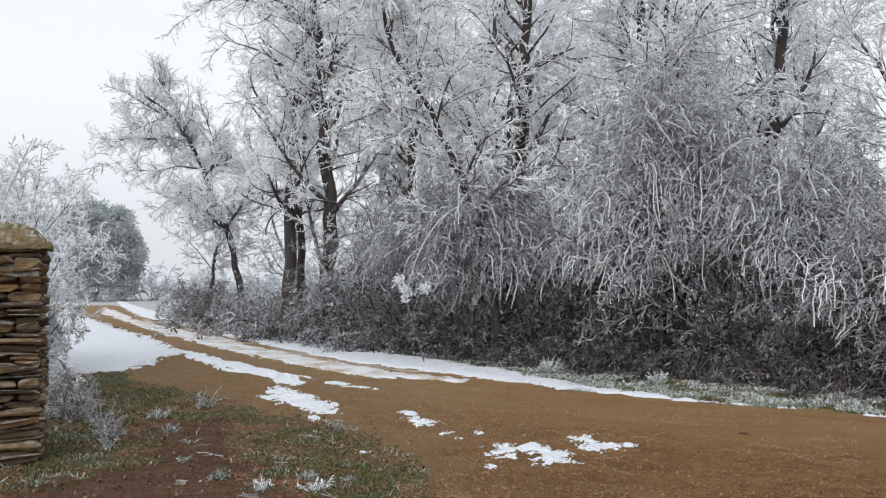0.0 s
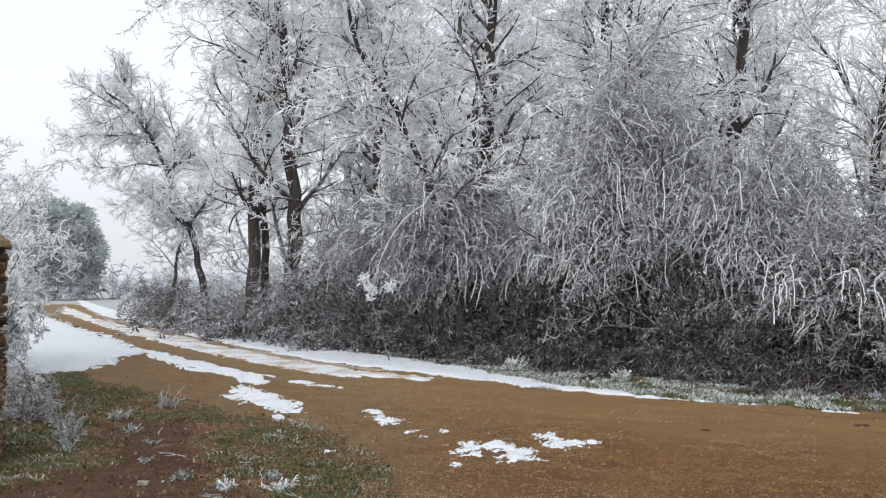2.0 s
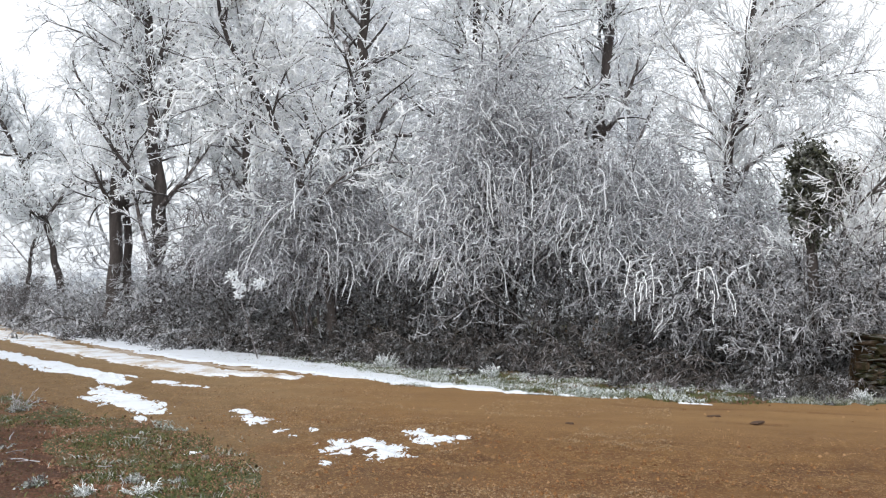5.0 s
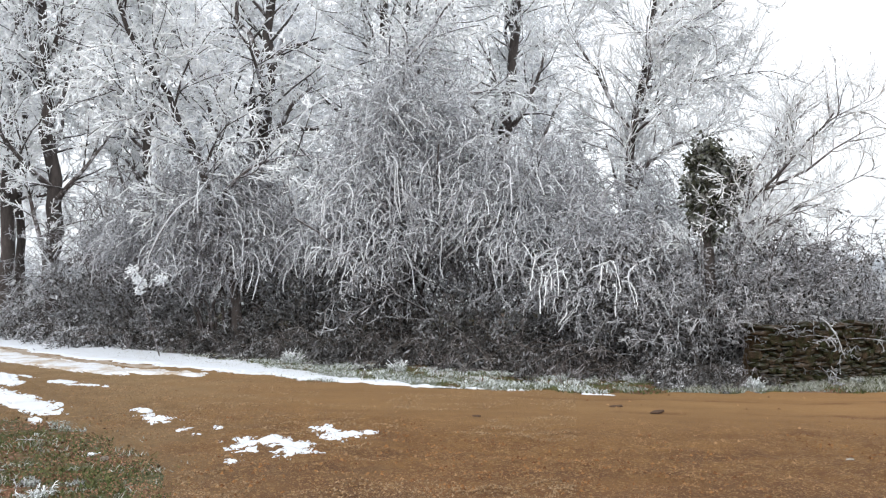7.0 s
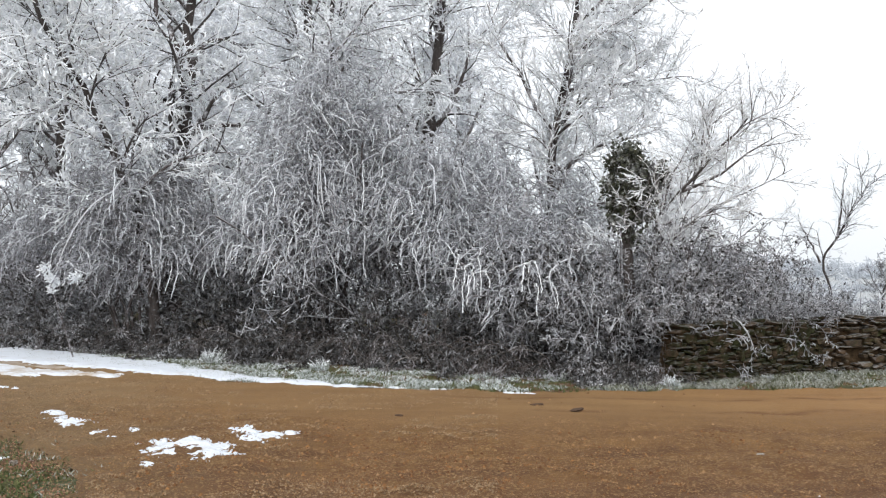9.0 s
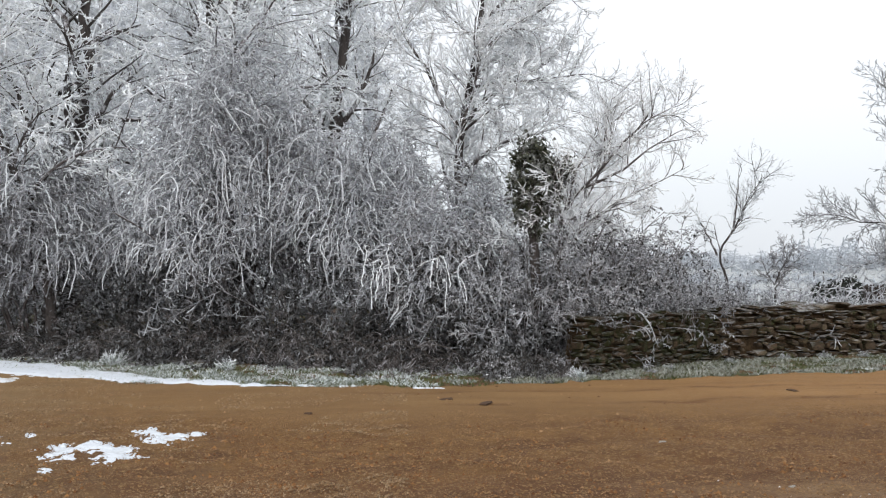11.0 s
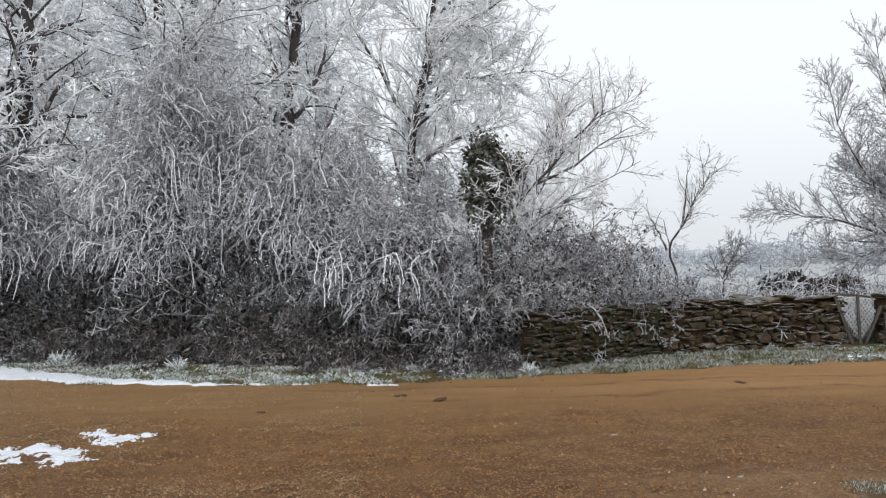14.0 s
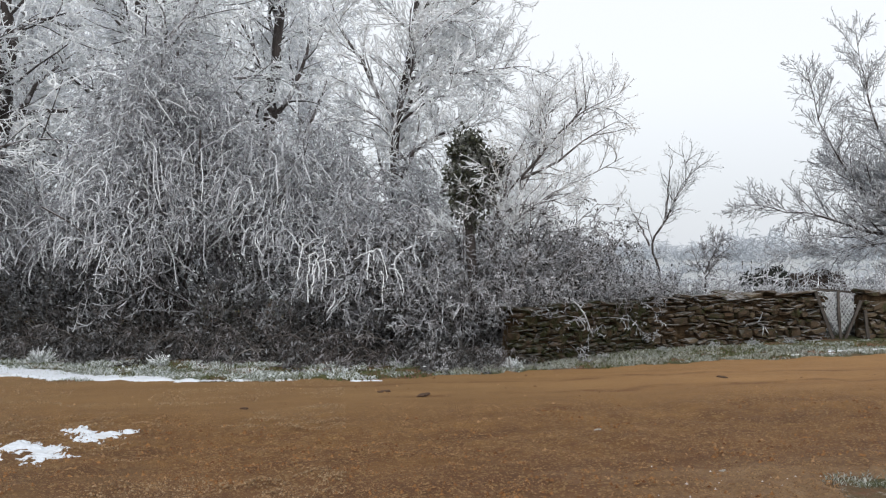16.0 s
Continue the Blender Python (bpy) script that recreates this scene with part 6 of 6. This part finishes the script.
x, y = scatter(rng, 70000, (-45, 10), (4.5, 18), lambda x, y: near_turf(x, y) & (fractal(x, y, 2.6, 4, 31) > 0.42 + 0.3 * TABLE[(x * 997).astype(int) % 256, (y * 991).astype(int) % 256]))
blades("frosted_turf", x, y, 0.024, M_BLADE_DULL, "short grass blades white with frost", rng, 1.5, 0.006)


def clumps(x, y):
    return near_turf(x, y) & (fractal(x, y, 4.5, 3, 37) > 0.60)


x, y = scatter(rng, 90000, (-45, 10), (4.5, 18), clumps)
blades("grass_clumps", x, y, 0.045, M_BLADE, "denser green grass clumps", rng, 1.3, 0.006)
x, y = scatter(rng, 30000, (44, 75), (4.5, 9), lambda x, y: (poly_sdf(x, y, ROAD) < 0.12) & (y < 6) & (fractal(x, y, 2.5, 3, 46) > 0.42))
blades("road_edge_grass", x, y, 0.03, M_BLADE_DULL, "short frosted grass at the road edge", rng, 1.0, 0.005)
x, y = scatter(rng, 60000, (-45, 10), (4.5, 14), lambda x, y: near_turf(x, y) & (fractal(x, y, 3.6, 3, 39) > 0.64))
blades("frosted_clumps", x, y, 0.045, M_BLADE_DULL, "frosted grey-green grass clumps", rng, 1.1, 0.006)


def verge(x, y):
    d = poly_sdf(x, y, ROAD)
    return (d < 0.05 + (fractal(x, y, 1.5, 3, 23) - 0.5) * 0.5) & (d > -2.2) & (y > 8) & (x > -1.5)


x, y = scatter(rng, 90000, (-5, 62), (10, 24), lambda x, y: verge(x, y) & ((x < 7) | (fractal(x, y, 2.2, 3, 51) > 0.40)))
blades("verge_grass", x, y, 0.04, M_BLADE, "green verge grass below the hedge", rng, 1.1, 0.006)
x, y = scatter(rng, 270000, (-8, 62), (10, 26), lambda x, y: verge(x, y) & (fractal(x, y, 1.9, 4, 33) > 0.50 - 0.03 * np.clip(5 - x, -1.5, 4) - 0.02 * np.clip(x - 7, 0, 1.5) + 0.10 * np.clip((x - 3.2) / 0.8, 0, 1) * np.clip((7.6 - x) / 0.6, 0, 1)))
blades("frosted_verge_grass", x, y, 0.032, M_BLADE_FROST, "verge grass white with frost", rng, 1.3, 0.009)
x, y = scatter(rng, 60000, (-4, 26), (11, 24), lambda x, y: verge(x, y) & (fractal(x, y, 2.4, 3, 35) > 0.46))
blades("rimed_grass", x, y, 0.04, M_RIMED_BLADE, "grass thick with rime beside the snow", rng, 1.3, 0.009)
x, y = scatter(rng, 60000, (30, 60), (11.2, 16.5), lambda x, y: (poly_sdf(x, y, ROAD) < -0.02) & (poly_sdf(x, y, ROAD) > -2.4) & (y < 12.0) & (fractal(x, y, 3.0, 3, 53) > 0.40))
blades("wall_foot_grass", x, y, 0.045, M_BLADE_DULL, "frosted grass below the dry wall", rng, 1.2, 0.008)
WALL_LINE = [(7.75, 12.4), (11.1, 12.35), (14.4, 11.4), (17.6, 9.9), (30, 3), (34, 8), (22, 24), (10, 22)]
TUSSOCK = shrub("frosted_tussock", "white frosted tussock of dead stems behind the wall", 9.6, 12.75, 0.80, 0.22, 95, 40, 3, 3, 0, -0.04, M_RIME_GREY, M_RIME_MID, 0.0095, 0.007, 0.2, 0.1, category="grass tussock", group="tussocks behind the wall", lean=0.25, foot=1.0, curl=0.25)
for k in range(28):
    u = k / 27
    tx = 10.0 + u * 7.4
    ty = float(np.interp(tx, [10.0, 11.1, 14.3, 17.4], [12.45, 12.4, 11.8, 10.7])) + rng.uniform(0.1, 0.4)
    q = rng.uniform(0.95, 1.3)
    ob = copy_thing(TUSSOCK, pose(tx, ty, 0, 0, 0, rng.uniform(0, 360)))
    ob.scale = (q, q, q)
x, y = scatter(rng, 60000, (28, 66), (13, 45), lambda x, y: poly_sdf(x, y, WALL_LINE) > 0.25)
blades("frosted_tall_grass", x, y, 0.35, M_BLADE_FROST, "tall frosted grass behind the wall", rng, 0.9, 0.014)


def weed(name, x, y, seed, n, h, r, label, mat=None, group="frosted weeds in the grass"):
    rng = np.random.default_rng(seed)
    pos = np.stack([rng.normal(size=n) * 0.03, rng.normal(size=n) * 0.03, np.full(n, -0.01)], -1)
    d = unit(np.stack([rng.normal(size=n) * 0.95, rng.normal(size=n) * 0.95, np.ones(n)], -1))
    sp, sr = shoots(pos, d, h * rng.uniform(0.5, 1.2, n), np.full(n, r), rng, 5, 0.02, 0.16, 0.6, 0.003, 0.2)
    tp, tr = grow(sp, sr, rng, 5, 0.2, 1.0, h * 0.26, 45, 3, 0.0, 0.35, 0.85, 0.7, 0.003, 0.3)
    ob = thing(name, x, y, float(ground_z(x, y)), label, "weed", group)
    tagged(part("growth", bundle("growth", [(sp, sr, 4, 0), (tp, tr, 3, 0)], [mat or M_RIME_MID], (0, 0, 0), rng), ob), kind="stuff")
    src = np.concatenate([sp[:, 1:].reshape(-1, 3), tp.reshape(-1, 3)])
    m = n * 9
    v, f = leaf_quads(src[rng.integers(0, len(src), m)] * np.array([1, 1, 0.7]) + rng.normal(size=(m, 3)) * 0.012, 0.022 + h * 0.06, rng, 0.3, 0.25)
    v[..., 2] = np.maximum(v[..., 2], 0.0)
    tagged(part("foliage", mesh_of("foliage", v, f, M_BLADE_FROST), ob), kind="stuff")
    return ob


for k, (wx, wy, n, h, label) in enumerate(((-3.05, 11.8, 9, 0.40, "dead frosted weed standing at the earth edge"), (-1.37, 7.15, 16, 0.15, "frosted weed clump in short grass"), (-0.96, 7.1, 18, 0.15, "frosted weed clump in short grass"),
                                           (-1.8, 7.5, 12, 0.13, "small frosted weed clump"), (-1.1, 7.6, 14, 0.10, "small frosted weed clump"), (-0.75, 7.5, 10, 0.08, "small frosted weed clump"),
                                           (-2.3, 8.2, 7, 0.10, "sparse frosted weed on red earth"), (-2.55, 9.2, 7, 0.12, "sparse frosted weed on red earth"), (-3.25, 8.9, 9, 0.2, "dead frosted weed beside the pillar"), (-3.4, 9.5, 12, 0.3, "dead frosted weed beside the pillar"),
                                           (-2.9, 9.9, 9, 0.16, "dead frosted weed in grass"), (-3.7, 10.2, 12, 0.34, "dead frosted weed below the shrub"), (-3.3, 10.8, 10, 0.2, "dead frosted weed in grass"),
                                           (7.5, 10.95, 40, 0.17, "white frosted weed at the road edge"), (9.3, 11.1, 12, 0.1, "frosted weed below the wall"), (10.8, 11.4, 14, 0.12, "frosted weed below the wall"), (11.8, 11.25, 14, 0.14, "frosted weed below the wall"), (12.6, 11.1, 14, 0.14, "frosted weed below the wall"),
                                           (13.3, 10.9, 14, 0.12, "frosted weed below the wall"), (3.4, 14.6, 26, 0.22, "white frosted clump at the hedge foot"), (6.3, 12.0, 12, 0.22, "frosted dry weed at the hedge foot"), (1.9, 16.4, 24, 0.3, "white frosted clump at the hedge foot"))):
    weed("frosted_weed", wx, wy, 500 + k, int(n * 1.6), h * (0.75 if wx < 0 else 1.0), 0.0045, label, M_RIME_HEAVY if k in (1, 2, 13, 19, 21) else M_RIME_DIM if k in (3, 5, 6, 7) else M_RIME_MID)


def tall_weed(x, y):
    """Dead flower stalk with frosted heads, in front of the brambles."""
    rng = np.random.default_rng(601)
    ob = thing("frosted_stalk", x, y, 0, "dead flower stalk with white frosted heads", "weed")
    pts = [(0.35, 0, 0.0), (0.15, 0, 0.7), (0.0, 0, 1.2), (-0.12, 0, 1.62)]
    p = resample(pts, 9)[None]
    part("stalk", bundle("stalk", [(p, np.linspace(0.014, 0.008, 9)[None], 5, 0)], [M_RIME_DIM], (0, 0, 0), rng), ob)
    for ax, az2, sz in ((-0.14, 1.62, 0.10), (-0.05, 1.45, 0.09), (0.02, 1.36, 0.08), (0.38, 1.45, 0.09), (-0.03, 1.25, 0.06)):
        n = 60
        sp, sr = shoots(np.zeros((n, 3)) + rng.normal(size=(n, 3)) * 0.045, unit(rng.normal(size=(n, 3)) + np.array([0, 0, 0.4])), np.full(n, sz * 0.8) * rng.uniform(0.5, 1.2, n), np.full(n, 0.012), rng, 3, 0, 0.4, 0.8, 0.008)
        part("seed_head", bundle("seed_head", [(sp, sr, 4, 0)], [M_RIME_HEAVY], (0, 0, 0), rng), ob, "white frosted seed head", pose(ax, 0, az2))
    q = resample([(0.15, 0, 0.7), (0.3, 0, 1.15), (0.38, 0, 1.42)], 7)[None]
    part("side_stalk", bundle("side_stalk", [(q, np.linspace(0.010, 0.006, 7)[None], 4, 0)], [M_RIME_DIM], (0, 0, 0), rng), ob)
    return ob


tall_weed(-0.72, 18.3)


def pebbles(name, x, y, size, mat, label, rng):
    n = len(x)
    shape = np.array([(1, 0, -0.2), (0, 1, -0.2), (-1, 0, -0.2), (0, -1, -0.2), (0.1, 0.1, 0.75)])
    faces = np.array([(0, 1, 4), (1, 2, 4), (2, 3, 4), (3, 0, 4)])
    v = shape[None] * (size * rng.uniform(0.45, 1.5, n))[:, None, None] * rng.uniform(0.65, 1.3, (n, 5, 1))
    a = rng.uniform(0, 6.3, n)
    c, s2 = np.cos(a)[:, None], np.sin(a)[:, None]
    vx, vy = v[..., 0] * c - v[..., 1] * s2, v[..., 0] * s2 + v[..., 1] * c
    inside = poly_sdf(x, y, ROAD) > 0.1
    z = ground_z(x, y) + np.where(inside, 0.012 + road_relief(x, y), 0.002)
    out = np.stack([vx + x[:, None], vy + y[:, None], v[..., 2] + z[:, None]], -1).reshape(-1, 3)
    f = (np.arange(n)[:, None, None] * 5 + faces[None]).reshape(-1, 3)
    return tagged(new(name, mesh_of(name, out, f, mat, smooth=False)), label, "gravel", kind="stuff")


x, y = scatter(rng, 150000, (-30, 66), (4.0, 14), lambda x, y: (poly_sdf(x, y, ROAD) > 0) & (lane_of(x, y) > 2.3 + 2 * (fractal(x, y, 0.9, 3, 42) - 0.5)) & (fractal(x, y, 0.9, 4, 41) > 0.38))
pebbles("gravel", x, y, 0.006, M_PEBBLE, "loose brown gravel on the road", rng)
x, y = scatter(rng, 9000, (-10, 66), (4.5, 11), lambda x, y: (poly_sdf(x, y, ROAD) > 0.1) & (lane_of(x, y) > 3.0) & (fractal(x, y, 1.1, 4, 45) > 0.5))
pebbles("dirt_crumbs", x, y, 0.014, M_CLOD, "dark crumbs of damp dirt on the road", rng)
x, y = scatter(rng, 75000, (-45, 8), (5.0, 14), lambda x, y: poly_sdf(x, y, ROAD) < 0.1)
pebbles("earth_crumbs", x, y, 0.009, M_CRUMB, "crumbs of red earth among the grass", rng)
x, y = scatter(rng, 95000, (-30, 24), (5.0, 17), lambda x, y: (poly_sdf(x, y, ROAD) > -0.2) & (fractal(x, y, 0.9, 3, 43) > 0.42))
pebbles("road_grit", x, y, 0.008, M_GRIT, "dull grit scattered along the track", rng)
x, y = scatter(rng, 900, (-40, 66), (4.0, 14), lambda x, y: y > 3)
pebbles("small_stones", x, y, 0.018, M_PEBBLE, "scattered small stones", rng)
x, y = scatter(rng, 190, (42, 66), (4.6, 7.0), lambda x, y: fractal(x, y, 0.9, 3, 47) > 0.42)
pebbles("pale_crumbs", x, y, 0.009, M_CRUMB_PALE, "small white crumbs of frost and stone on the dirt", rng)
x, y = scatter(rng, 5000, (-40, 6), (4.5, 14), lambda x, y: poly_sdf(x, y, ROAD) < 0.2)
v, f = leaf_quads(np.stack([x, y, ground_z(x, y) + 0.012], -1), 0.03, rng, 0.2)
tagged(new("leaf_litter", mesh_of("leaf_litter", v, f, M_STRAW)), "dead leaves and stems on the ground", "litter", kind="stuff")
for k, (cx, cy, cs) in enumerate(((4.85, 9.78, 0.075), (5.13, 9.33, 0.095), (8.9, 8.35, 0.075), (3.1, 9.6, 0.045))):
    ob = new("dirt_clod", stone_mesh("dirt_clod", M_DUNG, 700 + k))
    ob.matrix_basis = pose(cx, cy, float(ground_z(cx, cy)) + 0.02, 0, 0, 40 * k) @ Matrix.Diagonal((cs * 2, cs, 0.025, 1))
    tagged(ob, "flat dark clod lying on the road", "clod", "clods on the road")
for k, (cx, cy, cs, label) in enumerate(((-2.05, 7.3, 0.05, "small reddish stone on bare earth"), (-0.62, 8.45, 0.045, "small reddish stone in short grass"), (5.35, 6.5, 0.04, "pale flat stone on the dirt"), (5.1, 4.8, 0.035, "pale flat stone on the dirt"), (5.0, 5.3, 0.03, "pale pebble on the dirt"))):
    ob = new("loose_stone", stone_mesh("loose_stone", M_PALE_STONE, 720 + k))
    ob.matrix_basis = pose(cx, cy, float(ground_z(cx, cy)) + cs * 0.3, 0, 0, 70 * k) @ Matrix.Diagonal((cs * 1.6, cs, cs * 0.8, 1))
    tagged(ob, label, "stone", "loose stones")

rng = np.random.default_rng(431)
for k in range(16):
    if k < 11:
        tx, ty = rng.uniform(-3.6, -0.6), rng.uniform(6.6, 10.5)
    else:
        tx, ty = rng.uniform(1.5, 6.0), 0
        ty = float(np.interp(tx, [1.5, 3.2, 6.0], [15.2, 13.4, 11.6])) + rng.uniform(0, 0.5)
    ln = rng.uniform(0.12, 0.3)
    p, r = shoots(np.zeros((1, 3)), unit(np.array([[rng.normal(), rng.normal() * 0.5, 0.06]])), np.array([ln]), np.array([0.005]), rng, 6, -0.01, 0.12, 0.6, 0.003, 0.15)
    t2, r2 = grow(p, r, rng, 2, 0.3, 0.9, ln * 0.4, 35, 4, 0, 0.15, 0.7, 0.6, 0.0025)
    ob = new("fallen_twig", bundle("fallen_twig", [(p, r, 5, 0), (t2, r2, 4, 0)], [M_RIME_MID], (0, 0, 0), rng))
    ob.location = (tx, ty, float(ground_z(tx, ty)) + 0.012)
    tagged(ob, "thin fallen twig edged with frost on the ground", "twig", "fallen twigs")

# ------------------------------------------------------------ field beyond the wall
for k, (bx, by, sx, sh) in enumerate(((25.85, 22.05, 0.98, 1.12), (26.85, 20.9, 1.2, 0.92))):
    rng = np.random.default_rng(800 + k)
    n = 5200
    d = unit(rng.normal(size=(n, 3)))
    d[:, 2] = np.abs(d[:, 2])
    p = d * np.array([sx, 0.9, sh]) * rng.uniform(0.55, 1.0, (n, 1)) * (0.8 + 0.4 * vnoise(d[:, 0] * 4, d[:, 2] * 4, 1.0, k))[:, None]
    v, f = leaf_quads(p, 0.09, rng, 0.2)
    ob = thing("dark_bush", bx, by, 0, ("low dark evergreen bush in the frosted field", "low brown leafy bush in the frosted field")[k], "bush", "dark bushes in the field")
    ob.rotation_euler = (0, 0, radians(-42))
    tagged(part("foliage", mesh_of("foliage", v, f, (M_DARKBUSH, M_BROWNBUSH)[k]), ob), kind="stuff")
    sp, sr = shoots(np.stack([rng.normal(size=12) * sx * 0.4, rng.normal(size=12) * 0.3, np.zeros(12)], -1), unit(rng.normal(size=(12, 3)) * 0.4 + np.array([0, 0, 1])), np.full(12, sh * 0.9), np.full(12, 0.02), rng, 5)
    tagged(part("woody_base", bundle("woody_base", [(sp, sr, 4, 0)], [M_LIMB], (0, 0, 0), rng), ob), kind="stuff")
for k in range(3):
    az = radians((46.2, 48.1, 48.6)[k])
    ob = new("fence_post", bar_mesh("fence_post", 1.0, 0.07, 0.07, M_WOOD, 40 + k))
    ob.matrix_basis = pose(70 * math.sin(az), 70 * math.cos(az), 0.5, 0, 2 * math.sin(k * 3), 20 * k)
    tagged(ob, "weathered wooden fence post in the field", "post", "field fence posts")
